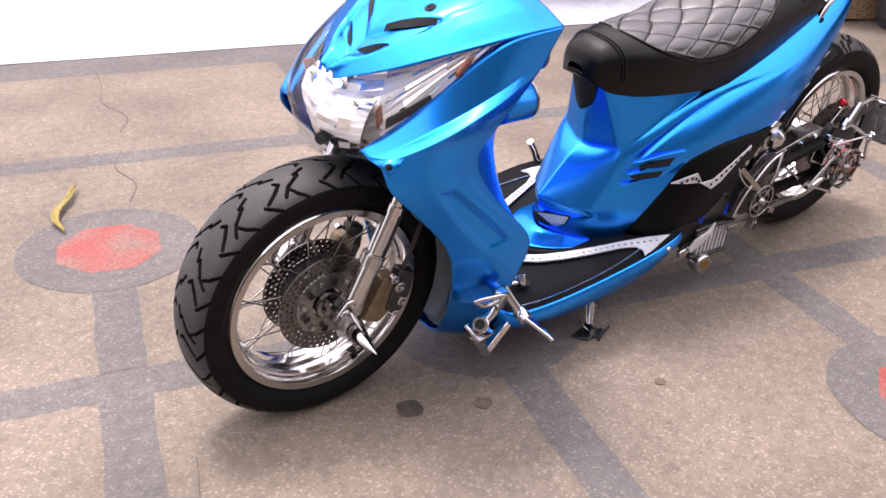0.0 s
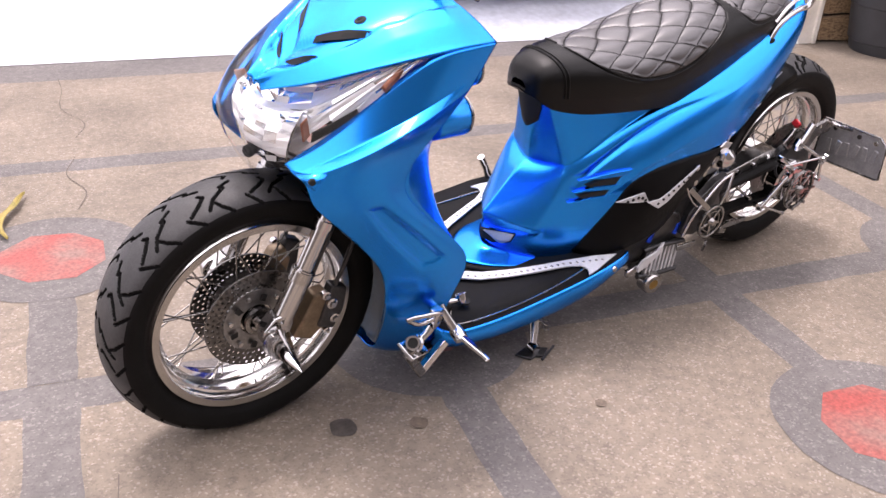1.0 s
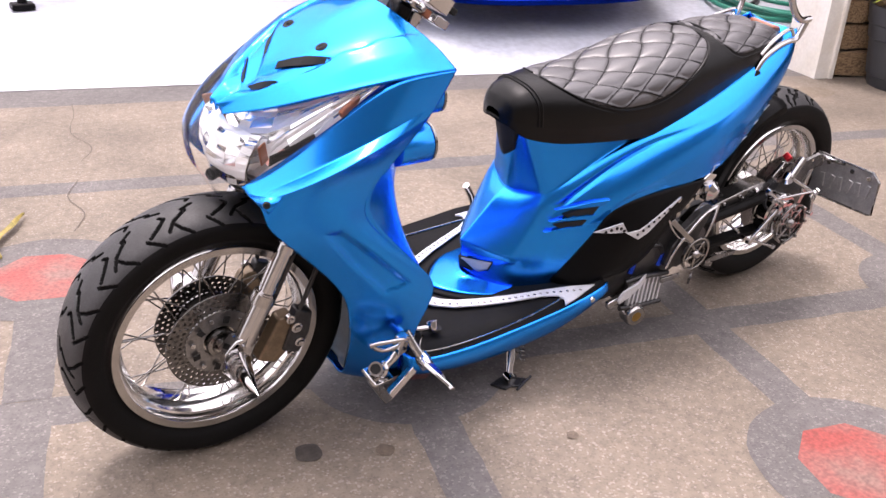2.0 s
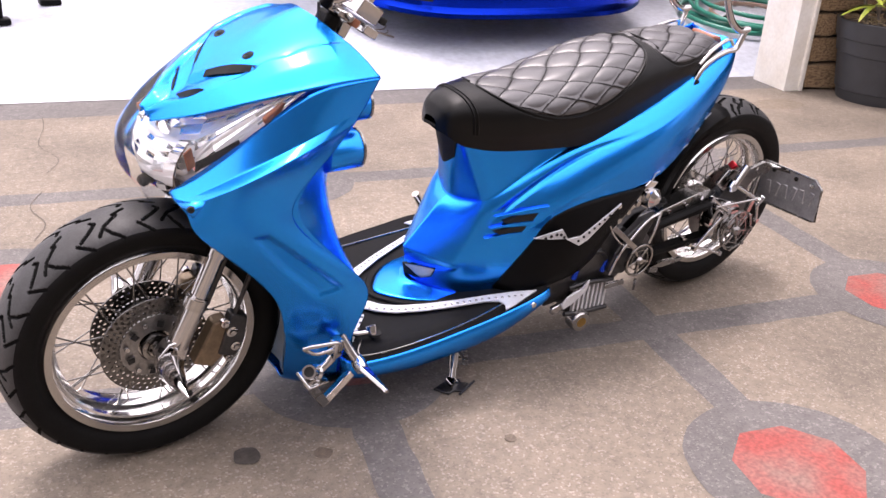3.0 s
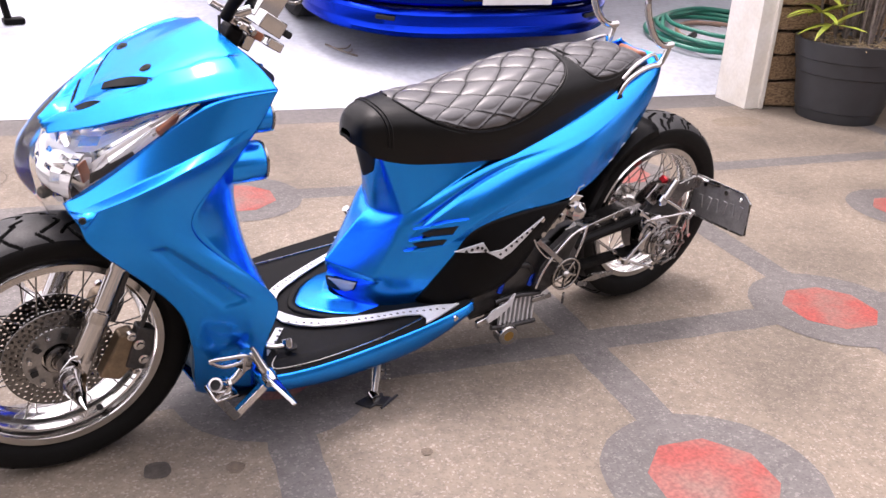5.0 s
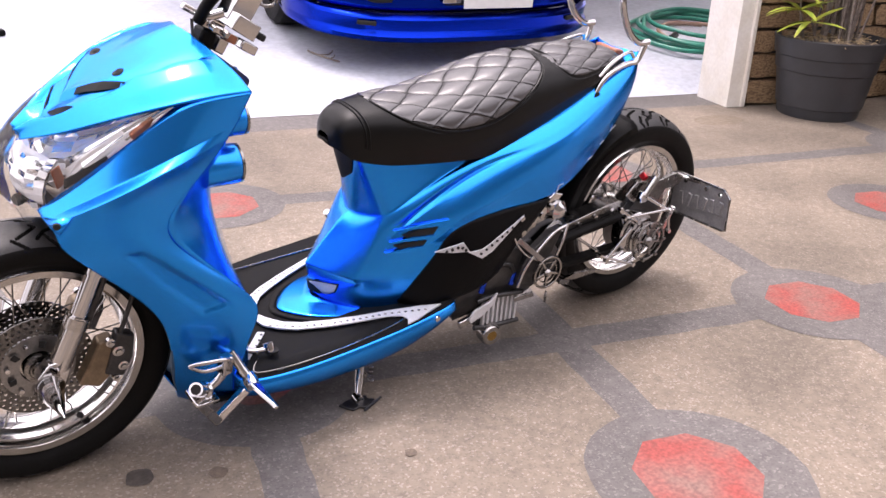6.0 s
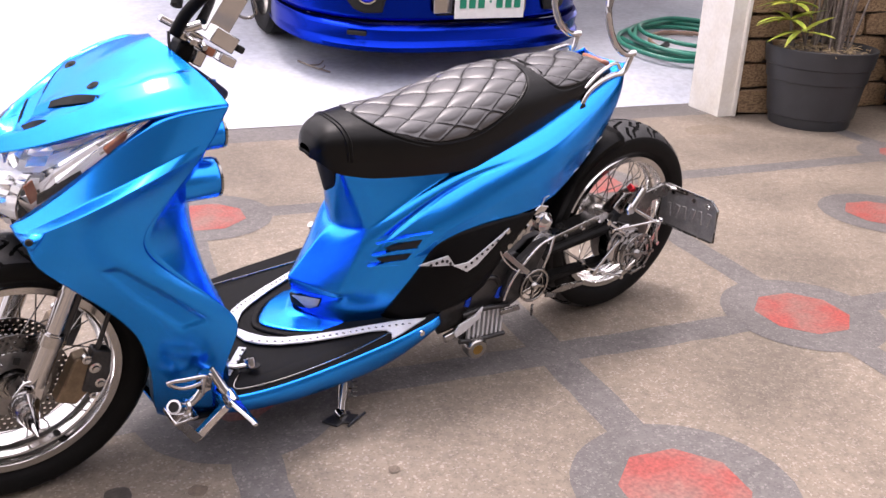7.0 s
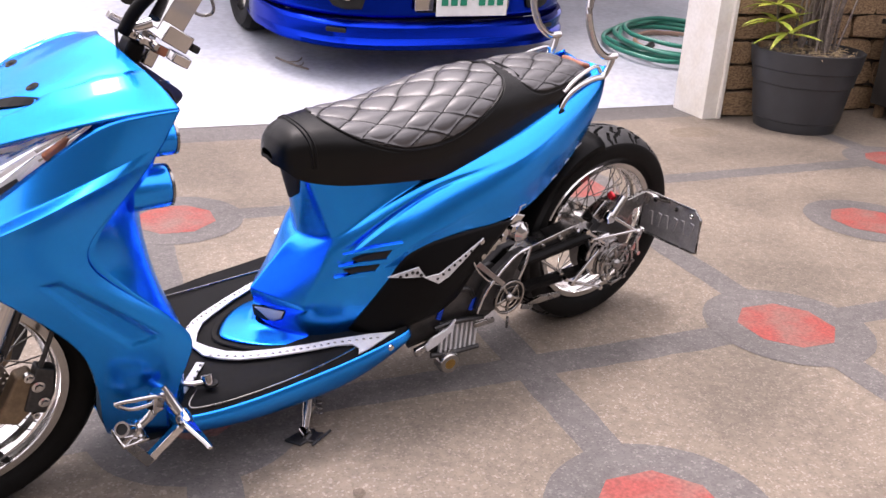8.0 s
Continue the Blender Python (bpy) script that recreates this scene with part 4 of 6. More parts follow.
tailc = [[V((1.356 - 0.02 * (1 - abs(k) / 2), 0.064 * k / 2, 0.676)) for k in range(-2, 3)], [V((1.340, 0.07 * k / 2, 0.56)) for k in range(-2, 3)]]
part("tail_end", grid_bm(tailc), "blue", bike, thick=0.003)
cover_y = lambda x: np.interp(x, [0.77, 0.80, 0.85, 0.90, 0.985], [-0.140, -0.150, -0.162, -0.1675, -0.1690])
for mir in (1, -1):
    BL = [[(0.722, -0.099, 0.203), (0.786, -0.119, 0.300), (0.832, -0.131, 0.368), (0.940, -0.148, 0.394), (1.076, -0.148, 0.398)],
          [(0.745, -0.120, 0.196), (0.812, -0.143, 0.265), (0.880, -0.160, 0.325), (0.950, -0.163, 0.345), (1.035, -0.156, 0.365)],
          [(0.770, -0.138, 0.195), (0.830, -0.150, 0.230), (0.890, -0.158, 0.262), (0.945, -0.158, 0.285), (0.985, -0.152, 0.300)],
          [(0.800, -0.138, 0.198), (0.835, -0.146, 0.206), (0.870, -0.150, 0.212), (0.910, -0.150, 0.222), (0.950, -0.146, 0.240)]]
    part("side_cover", patch([[(x, mir * y, z) for x, y, z in r] for r in BL], 6, 6), "black_plastic", bike, "black plastic side cover", thick=0.004)
    bo = side_plate([(0.776, 0.328), (0.836, 0.345), (0.852, 0.322), (0.812, 0.324)], 0, 0.003)
    bo2 = side_plate([(0.850, 0.320), (0.884, 0.300), (0.908, 0.312), (0.945, 0.345), (0.984, 0.382), (0.925, 0.346), (0.884, 0.322)], 0, 0.003)
    if mir == 1:
        for b in (bo, bo2):
            for v in b.verts:
                v.co.y += cover_y(v.co.x)
        a = part("emblem_plate", bo, "plate_white", bike, "perforated bright metal trim on the cover", smooth=False)
        b = part("emblem_plate", bo2, "plate_white", bike, "perforated bright metal trim on the cover", smooth=False)
        for (x, z) in ((0.800, 0.3275), (0.812, 0.3310), (0.824, 0.3345), (0.834, 0.3330), (0.842, 0.3270)):
            part("perforation", lathe([(0, -0.001), (0.0035, -0.001), (0.0035, 0.001), (0, 0.001)], 8, m=pose(x, cover_y(x) - 0.0004, z)), "hole", a)
        for i in range(7):
            part("perforation", lathe([(0, -0.001), (0.003, -0.001), (0.003, 0.001), (0, 0.001)], 8, m=pose(0.880 + i * 0.0125, cover_y(0.880 + i * 0.0125) - 0.0004, 0.3125 + i * 0.0078)), "hole", b)
        part("cover_bolt", lathe([(0, -0.004), (0.006, -0.004), (0.006, 0), (0, 0)], 12, m=pose(0.985, -0.161, 0.372)), "chrome", bike)
    else:
        bo.free(), bo2.free()

# side vents
for s in (-1,):
    slot = [((0.722, 0.358), (0.752, 0.372), (0.792, 0.378), (0.776, 0.352), (0.742, 0.348)), ((0.706, 0.336), (0.740, 0.346), (0.770, 0.347), (0.756, 0.327), (0.726, 0.325))]
    fin = [((0.700, 0.372), (0.760, 0.386), (0.812, 0.392), (0.802, 0.379), (0.755, 0.375)), ((0.694, 0.346), (0.740, 0.357), (0.784, 0.360), (0.776, 0.350), (0.735, 0.347)), ((0.686, 0.323), (0.735, 0.333), (0.764, 0.336), (0.754, 0.325), (0.725, 0.322))]
    y_at = lambda x: (off_line(x) if s < 0 else -off_line(x)) - np.interp(x, [0.69, 0.72, 0.77, 0.82], [0.108, 0.119, 0.137, 0.150])
    for outline, depth, mat, name, label in [(o, 0.0045, "hole", "side_vent", "dark slanted air vent") for o in slot] + [(o, 0.0075, "blue", "vent_fin", "blue fin over an air vent") for o in fin]:
        bm = side_plate(outline, 0, 0.010)
        for v in bm.verts:
            v.co.y = (v.co.y - depth + y_at(v.co.x)) if s < 0 else -(v.co.y - depth + y_at(v.co.x))
        part(name, bm, mat, bike, label, smooth=False, bevel=0.0015 if mat == "blue" else 0)

# apron at the foot of the body, with its grille
APR = [
    [(0.583, 0, 0.192), (0.566, 0, 0.184), (0.506, 0, 0.178)],
    [(0.596, -0.028, 0.191), (0.580, -0.036, 0.184), (0.530, -0.040, 0.179)],
    [(0.618, -0.058, 0.189), (0.602, -0.066, 0.184), (0.572, -0.074, 0.180)],
    [(0.642, -0.080, 0.187), (0.637, -0.088, 0.184), (0.630, -0.097, 0.180)],
    [(0.676, -0.099, 0.184), (0.676, -0.101, 0.183), (0.676, -0.103, 0.181)],
]
APR = [[V(p) for p in r] for r in APR]
part("apron", patch(APR[::-1] + [[V((p.x, -p.y, p.z)) for p in r] for r in APR[1:]], 6, 6, False, swayed), "blue", bike, "candy blue apron above the footboard", thick=0.004)
part("apron_edge", tube([tuple(p + V((-0.010, BODY_Y, 0)) + V((0, (-0.004 if p.y < 0 else 0.004 if p.y else 0), -0.002))) for p in [r[2] for r in APR[-2::-1]] + [V((r[2].x, -r[2].y, r[2].z)) for r in APR[1:-1]]], 0.007, 8, 6, flat=0.5), "rubber", bike, "black rubber border round the apron")
GR = [[(0.584, 0.014, 0.224), (0.601, -0.022, 0.231), (0.622, -0.054, 0.235)], [(0.586, 0.008, 0.203), (0.603, -0.020, 0.200), (0.618, -0.048, 0.214)]]
gr = part("body_grille", patch(GR, 5, 4, False, lambda p: swayed(p) + V((-0.004, 0, 0))), "hole", bike, "dark opening with a bright metal plate behind", thick=0.004)
part("grille_plate", patch([[(0.586, 0.004, 0.2235), (0.602, -0.022, 0.230), (0.621, -0.052, 0.2335)], [(0.592, -0.004, 0.219), (0.606, -0.028, 0.2045), (0.6175, -0.047, 0.216)]], 5, 3, False, lambda p: swayed(p) + V((-0.006, 0, 0))), "plate_white", gr, "bright metal plate", thick=0.003)

# ---- wheels ----
def tyre_section(R, rim, w):
    """Tyre outline from one bead over the crown to the other: (radius, offset)."""
    halfp = [(rim - 0.006, w * 0.70), (rim + 0.003, w * 0.80), (rim + 0.014, w * 0.94), (rim + (R - rim) * 0.46, w), (R - 0.024, w * 0.97), (R - 0.0145, w * 0.84), (R - 0.0075, w * 0.63), (R - 0.002, w * 0.34), (R, w * 0.10)]
    return [(r, -o) for r, o in halfp] + [(r, o) for r, o in halfp[::-1]]


def tyre_grid(R, rim, w, paths, step, half, depth):
    """The tyre as a fine skin, with the tread cut into its crown."""
    prof = spline([V((r, o, 0)) for r, o in tyre_section(R, rim, w)], 8)
    arc = [0.0]
    for p, q in zip(prof, prof[1:]):
        arc.append(arc[-1] + (q - p).length)
    mid = arc[-1] / 2
    reach = max(abs(a - mid) for a, p in zip(arc, prof) if p.x > R - 0.023)
    per = int(step * 3)
    segs = []
    for side in (-1, 1):
        for path in paths:
            for shift in (-step, 0, step):
                q = [V((radians(a + shift + (step / 2 if side > 0 else 0)) * R, side * x * reach)) for a, x in path]
                segs += list(zip(q, q[1:]))
    rows = []
    for k in range(per):
        ring = []
        for p, a in zip(prof, arc):
            here, d = V((radians(k / 3) * R, a - mid)), 1.0
            if abs(here.y) < reach + 0.006:
                for u, v in segs:
                    t = max(0, min(1, (here - u).dot(v - u) / (v - u).length_squared))
                    d = min(d, (here - u.lerp(v, t)).length)
            ring.append((p.x - depth * max(0, min(1, (half - d) / 0.0012 + 0.5)), p.y))
        rows.append(ring)
    out = []
    for k in range(1080):
        a = radians(k / 3)
        out.append([V((r * math.cos(a), o, r * math.sin(a))) for r, o in rows[k % per]])
    verts = [p for r in out for p in r]
    n = len(prof)
    faces = [(k * n + i, k * n + i + 1, (k + 1) % 1080 * n + i + 1, (k + 1) % 1080 * n + i) for k in range(1080) for i in range(n - 1)]
    me = bpy.data.meshes.new("tyre")
    me.from_pydata(verts, [], faces)
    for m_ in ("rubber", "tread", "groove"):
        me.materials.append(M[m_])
    for p in me.polygons:
        p.use_smooth = True
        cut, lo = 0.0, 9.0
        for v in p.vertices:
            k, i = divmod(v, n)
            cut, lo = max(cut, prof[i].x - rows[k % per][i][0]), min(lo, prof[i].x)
        # faces sunk in a groove get the painted dark
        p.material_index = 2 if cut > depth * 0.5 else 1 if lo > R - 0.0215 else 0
    me.set_sharp_from_angle(angle=radians(40))
    return me


def build_wheel(name, c, R, w, rim, rw, front):
    m0 = Matrix.Translation(c)
    outer = [(rim - 0.004, -rw - 0.001), (rim, -rw + 0.004), (rim - 0.006, -rw + 0.010), (rim - 0.022, -rw + 0.018), (rim - 0.024, rw - 0.018), (rim - 0.006, rw - 0.010), (rim, rw - 0.004), (rim - 0.004, rw + 0.001)]
    inner = [(rim - 0.014, rw - 0.001), (rim - 0.017, rw - 0.006), (rim - 0.020, rw - 0.026), (rim - 0.026, rw - 0.033), (rim - 0.030, rw * 0.20), (rim - 0.031, 0)]
    prof = outer + inner + [(r, -o) for r, o in inner[-2::-1]]
    wh = part(name, lathe(prof, 96, m=m0), "barrel", bike, "wide polished aluminium spoked wheel", angle=30)
    for sd in (-1, 1):
        part("rim_lip", lathe([(rim - 0.003, sd * rw), (rim - 0.003, sd * (rw + 0.0025)), (rim - 0.0150, sd * (rw + 0.0015)), (rim - 0.0150, sd * (rw - 0.001))], 96, m=m0), "alu", wh, "brushed flat rim lip", angle=30)
    if front:
        paths, step = [[(0, 0.03), (4.5, 0.16), (3.2, 0.22), (9, 0.46), (12, 0.70)], [(13, 0.16), (11.5, 0.26), (14.5, 0.44), (19, 0.62)], [(9, 0.56), (7.5, 0.74), (4, 0.95)], [(21, 0.66), (18.5, 0.82), (16, 0.96)]], 24
    else:
        paths, step = [[(0, 0.05), (8, 0.25), (10, 0.45), (18, 0.72), (19, 0.9)], [(12, 0.15), (16, 0.4), (13, 0.62)], [(2, 0.5), (5, 0.75), (4, 0.92)]], 18
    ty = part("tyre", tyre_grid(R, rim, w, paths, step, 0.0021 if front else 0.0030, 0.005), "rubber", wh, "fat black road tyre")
    ty.matrix_basis = m0
    hub = [(0.0, -0.062), (0.016, -0.062), (0.018, -0.046), (0.040, -0.044), (0.042, -0.036), (0.026, -0.030), (0.024, 0.030), (0.042, 0.036), (0.040, 0.044), (0.018, 0.046), (0.016, 0.062), (0.0, 0.062)]
    part("hub", lathe(hub, 36, m=m0, close=False), "alu", wh, "polished hub")
    spoke = mesh_of(rod((0.040, -0.036, 0), (0, 0, 0), 0.0015, 6), "spoke")
    for s in (-1, 1):
        for k in range(20):
            for lean in (1, -1):
                a = k * 18 + (4.5 if lean > 0 else -4.5) + (9 if s > 0 else 0)
                if k % 2 == (0 if lean > 0 else 1):
                    continue
                a0, a1 = radians(a), radians(a + 44 * lean)
                p0 = V((0.040 * math.cos(a0), s * 0.038, 0.040 * math.sin(a0)))
                p1 = V(((rim - 0.029) * math.cos(a1), s * 0.006, (rim - 0.029) * math.sin(a1)))
                part("spoke", rod(m0 @ p0, m0 @ p1, 0.0014, 6), "spoke", wh)
    return wh, m0


FC, RC = V((0.024, -0.010, 0.2435)), V((1.450, -0.008, 0.2540))
fw, fm = build_wheel("front_wheel", FC, 0.2440, 0.057, 0.181, 0.048, True)
rw_, rm = build_wheel("rear_wheel", RC, 0.2530, 0.066, 0.182, 0.055, False)

# front brakes, fork and spike
for s in (-1, 1):
    y = -0.050 if s < 0 else 0.008
    d = part("brake_disc", drilled(0.056, 0.092, 4, 44, 0.0029, 0.003, fm @ pose(0, y, 0)), "disc", fw, "drilled steel brake disc", smooth=False)
    bm = lathe([(0.030, 0.0), (0.060, 0.0), (0.060, 0.004), (0.030, 0.004)], 40, m=fm @ pose(0, y + s * 0.001, 0))
    part("disc_carrier", bm, "carrier", fw, "slotted disc carrier")
    for k in range(6):
        a = radians(k * 60 + 20)
        q = fm @ V((0.046 * math.cos(a), y + s * 0.0052 - 0.001, 0.046 * math.sin(a)))
        part("carrier_slot", prism([(-0.007, -0.004), (0.006, -0.006), (0.007, 0.004), (-0.004, 0.005)], 0.002, Matrix.Translation(q) @ pose(0, 0, 0, 90, 0, 0) @ pose(0, 0, 0, 0, 0, k * 60 + 20)), "hole", fw, smooth=False)
        a = radians(k * 60 + 50)
        q = fm @ V((0.050 * math.cos(a), y + s * 0.004, 0.050 * math.sin(a)))
        part("disc_bolt", lathe([(0, s * 0.004), (0.004, s * 0.004), (0.0045, 0), (0, 0)], 10, m=Matrix.Translation(q)), "chrome", fw)
    part("hub_cap", lathe([(0, s * 0.012), (0.013, s * 0.012), (0.020, s * 0.004), (0.022, 0), (0, 0)], 28, m=fm @ pose(0, y, 0)), "alu", fw, "polished hub cap")
    part("hub_ring", lathe([(0.018, s * 0.010), (0.025, s * 0.009), (0.026, 0.0), (0.018, 0.0)], 28, m=fm @ pose(0, y + s * 0.001, 0)), "steel", fw, "grey hub ring")
    fy = s * 0.100
    leg = part("fork_leg", rod((0.048, fy, 0.262), (0.088, fy, 0.350), 0.0185, 20), "chrome", bike, "chrome fork leg")
    part("fork_tube", rod((0.080, fy, 0.333), (0.165, fy, 0.530), 0.0145, 20), "chrome", leg)
    part("fork_collar", rod((0.078, fy, 0.330), (0.086, fy, 0.348), 0.0205, 20), "alu", leg)
    part("fork_collar", rod((0.118, fy, 0.421), (0.123, fy, 0.433), 0.0175, 20), "chrome", leg)
    part("fork_rear", rod((0.100, fy * 0.98, 0.330), (0.170, fy * 0.98, 0.500), 0.006, 10), "dark_steel", leg, "dark brake hose beside the leg")
    part("axle_clamp", prism([(-0.022, -0.024), (0.016, -0.026), (0.030, 0.010), (0.024, 0.030), (-0.004, 0.026), (-0.024, 0.004)], 0.030, pose(0.034, fy + 0.015, 0.250, 90, 0, 0)), "chrome", leg, bevel=0.003)
    part("spike_nut", lathe([(0, 0), (0.014, 0), (0.0175, s * 0.006), (0.0175, s * 0.016), (0.015, s * 0.020), (0, s * 0.020)], 6, m=fm @ pose(0, s * 0.100, 0)), "chrome", leg)
    part("axle_spike", lathe([(0.0, 0), (0.023, 0), (0.0245, s * 0.005), (0.0005, s * 0.090)], 28, m=fm @ pose(0, s * 0.116, 0), close=False), "chrome", leg, "chrome cone spike on the axle", angle=60)
    cal = part("brake_caliper", prism([(-0.030, -0.042), (0.006, -0.050), (0.028, -0.020), (0.030, 0.024), (0.014, 0.048), (-0.008, 0.040), (-0.018, 0.0)], 0.030, pose(0.116, s * 0.075 + 0.015, 0.238, 90, 0, 0) @ pose(0, 0, 0, 0, 0, -12)), "brown", leg, "bronze brake caliper bracket", bevel=0.004)
    for (dx, dz, r) in ((0.024, 0.020, 0.010), (0.030, -0.012, 0.009), (0.012, 0.040, 0.008), (0.016, -0.034, 0.006)):
        part("caliper_piston", lathe([(0, s * 0.010), (r * 0.5, s * 0.010), (r * 0.6, s * 0.006), (r, s * 0.005), (r, -s * 0.004), (0, -s * 0.004)], 18, m=pose(0.122 + dx, s * 0.093, 0.238 + dz)), "chrome", leg)
    part("caliper_body", prism([(-0.014, -0.034), (0.020, -0.040), (0.030, 0.0), (0.026, 0.044), (-0.006, 0.050)], 0.024, pose(0.142, s * 0.083 + 0.012, 0.244, 90, 0, 0) @ pose(0, 0, 0, 0, 0, -12)), "dark_steel", leg, bevel=0.004)
    part("brake_hose", tube([(0.150, s * 0.088, 0.28), (0.168, s * 0.092, 0.33), (0.190, s * 0.088, 0.39), (0.20, s * 0.08, 0.45)], 0.0042, 8), "dark_steel", leg)
part("axle", rod(FC + V((0, -0.115, 0)), FC + V((0, 0.115, 0)), 0.009, 14), "chrome", fw)
part("valve", rod(FC + V((0.062, -0.030, -0.142)), FC + V((0.057, -0.045, -0.128)), 0.006, 10), "hole", fw, "black tyre valve")

# ---- seat ----
STN = [  # x, half width, height of the middle, height of the lower edge
    (0.586, 0.020, 0.566, 0.545), (0.598, 0.046, 0.592, 0.540), (0.625, 0.064, 0.611, 0.522), (0.680, 0.083, 0.620, 0.511), (0.740, 0.098, 0.622, 0.508),
    (0.820, 0.110, 0.630, 0.506), (0.900, 0.116, 0.650, 0.506), (0.980, 0.116, 0.670, 0.520), (1.050, 0.112, 0.678, 0.545), (1.120, 0.105, 0.680, 0.572),
    (1.200, 0.096, 0.686, 0.600), (1.270, 0.084, 0.684, 0.628), (1.320, 0.066, 0.672, 0.642), (1.345, 0.036, 0.655, 0.646)]
stn = spline([V((a, b, c)) for a, b, c, d in STN], 44)
low = [p.x for p in spline([V((d, 0, 0)) for a, b, c, d in STN], 44)]


def field_one(x):
    return radians(80) * max(0, 1 - abs((x - 0.878) / 0.200) ** 2.4) ** 0.5 if abs(x - 0.878) < 0.200 else 0


def field_two(x):
    return radians(72) * max(0, 1 - abs((x - 1.210) / 0.112) ** 3.4) ** 0.45 if abs(x - 1.210) < 0.112 else 0


def quilt_mask(x, th):
    """How far a place lies inside the two quilted fields of the seat, in metres."""
    return 0.09 * (max(field_one(x), field_two(x)) - abs(th)) if max(field_one(x), field_two(x)) > 0 else -1


rows, soft = [], []
SEG = 250
for p, zl in zip(stn, low):
    x, w, zt = p.x, max(0.004, p.y), p.z
    row = []
    for k in range(SEG + 1):
        a = -1 + 2 * k / SEG
        th = a * radians(118)
        y = w * math.copysign(abs(math.sin(th)) ** 0.80, a) if abs(th) < math.pi / 2 else w * math.copysign(1 - 0.10 * (abs(th) - math.pi / 2), a)
        h = zt - zl
        cz = math.cos(th)
        z = zl + h * (0.30 + 0.70 * max(0, cz) ** 0.62) if cz > 0 else zl + h * 0.30 * (1 - (abs(th) - math.pi / 2) / radians(28))
        q, k_ = quilt_mask(x, th), 0
        if q > 0:
            arc = w * th * 0.86
            u, v = (x / 0.086 + arc / 0.052), (x / 0.086 - arc / 0.052)
            puff = (abs(math.sin(math.pi * u)) * abs(math.sin(math.pi * v))) ** 0.24
            # diamonds take the painted grey sheen, the seams between stay black
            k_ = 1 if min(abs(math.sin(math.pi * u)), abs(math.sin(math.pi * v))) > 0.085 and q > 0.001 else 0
            bulge = 0.0095 * (puff - 0.74) * min(1, q / 0.006)
            z += bulge * max(0.2, cz)
            y += math.copysign(bulge * math.sin(abs(th)), th)
        elif -0.010 < q <= 0:
            z -= 0.004 * (1 - abs(q + 0.005) / 0.005)
        row.append(V((x, y, z)))
        soft.append(k_)
    rows.append(row)
seat_mesh = bpy.data.meshes.new("seat")
NS = SEG + 1
seat_mesh.from_pydata([p for r in rows for p in r], [], [(i * NS + j, i * NS + j + 1, (i + 1) * NS + j + 1, (i + 1) * NS + j) for i in range(len(rows) - 1) for j in range(SEG)])
seat_mesh.materials.append(M["leather"])
seat_mesh.materials.append(M["quilt"])
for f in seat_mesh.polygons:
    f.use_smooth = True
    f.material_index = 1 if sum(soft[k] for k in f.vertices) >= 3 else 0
seat = part("seat", seat_mesh, "leather", bike, "black leather seat, sky sheen painted grey on its diamond-stitched top")
base = [[V((p.x, -max(0.003, p.y) * 0.93, zl + 0.004)), V((p.x, 0, zl + 0.006)), V((p.x, max(0.003, p.y) * 0.93, zl + 0.004))] for p, zl in zip(stn, low)]
part("seat_base", grid_bm(base), "black_plastic", bike, "black seat base", thick=0.006)


def seat_top(x, y):
    w = np.interp(x, [p.x for p in stn], [p.y for p in stn])
    zt, zl = np.interp(x, [p.x for p in stn], [p.z for p in stn]), np.interp(x, [p.x for p in stn], low)
    s = min(1, abs(y) / w) ** (1 / 0.80)
    return zl + (zt - zl) * (0.30 + 0.70 * math.sqrt(max(0, 1 - s * s)) ** 0.62)


def piping(pts, name="piping"):
    part(name, tube([(x, y, seat_top(x, y) + 0.0005) for x, y in pts], 0.0022, 6, 4), "leather", seat, "raised black piping")


fr = [0.878 - 0.1999 * math.cos(math.pi * k / 24) for k in range(25)]
fr = [(x, np.interp(x, [p.x for p in stn], [p.y for p in stn]) * math.sin(min(field_one(x) + 0.04, 1.45)) ** 0.8) for x in fr]
piping([(x, -y) for x, y in fr])
piping([(x, y) for x, y in fr])
piping([(0.655 - 0.018 * math.cos(a), 0.080 * math.sin(a)) for a in [radians(t) for t in range(-68, 69, 8)]])
piping([(0.648 - 0.018 * math.cos(a), 0.078 * math.sin(a)) for a in [radians(t) for t in range(-68, 69, 8)]])
piping([(1.113, 0.02 * k) for k in range(-3, 4)])
# lock recess under the nose of the seat
part("latch_recess", patch([[(0.6400, -0.008, 0.545), (0.6300, 0.021, 0.545), (0.6330, 0.052, 0.545)], [(0.6480, -0.008, 0.508), (0.6375, 0.021, 0.500), (0.6400, 0.046, 0.506)], [(0.6560, 0.000, 0.470), (0.6490, 0.021, 0.452), (0.6505, 0.038, 0.462)]], 5, 5), "hole", bike, "black recess under the seat nose", thick=0.006)
part("seat_nose_base", lathe([(0, -0.02), (0.022, -0.02), (0.026, 0), (0.022, 0.02), (0, 0.02)], 20, m=pose(0.646, 0.0, 0.546, 90, 0, 0)), "black_plastic", bike, "black plastic under the seat nose")

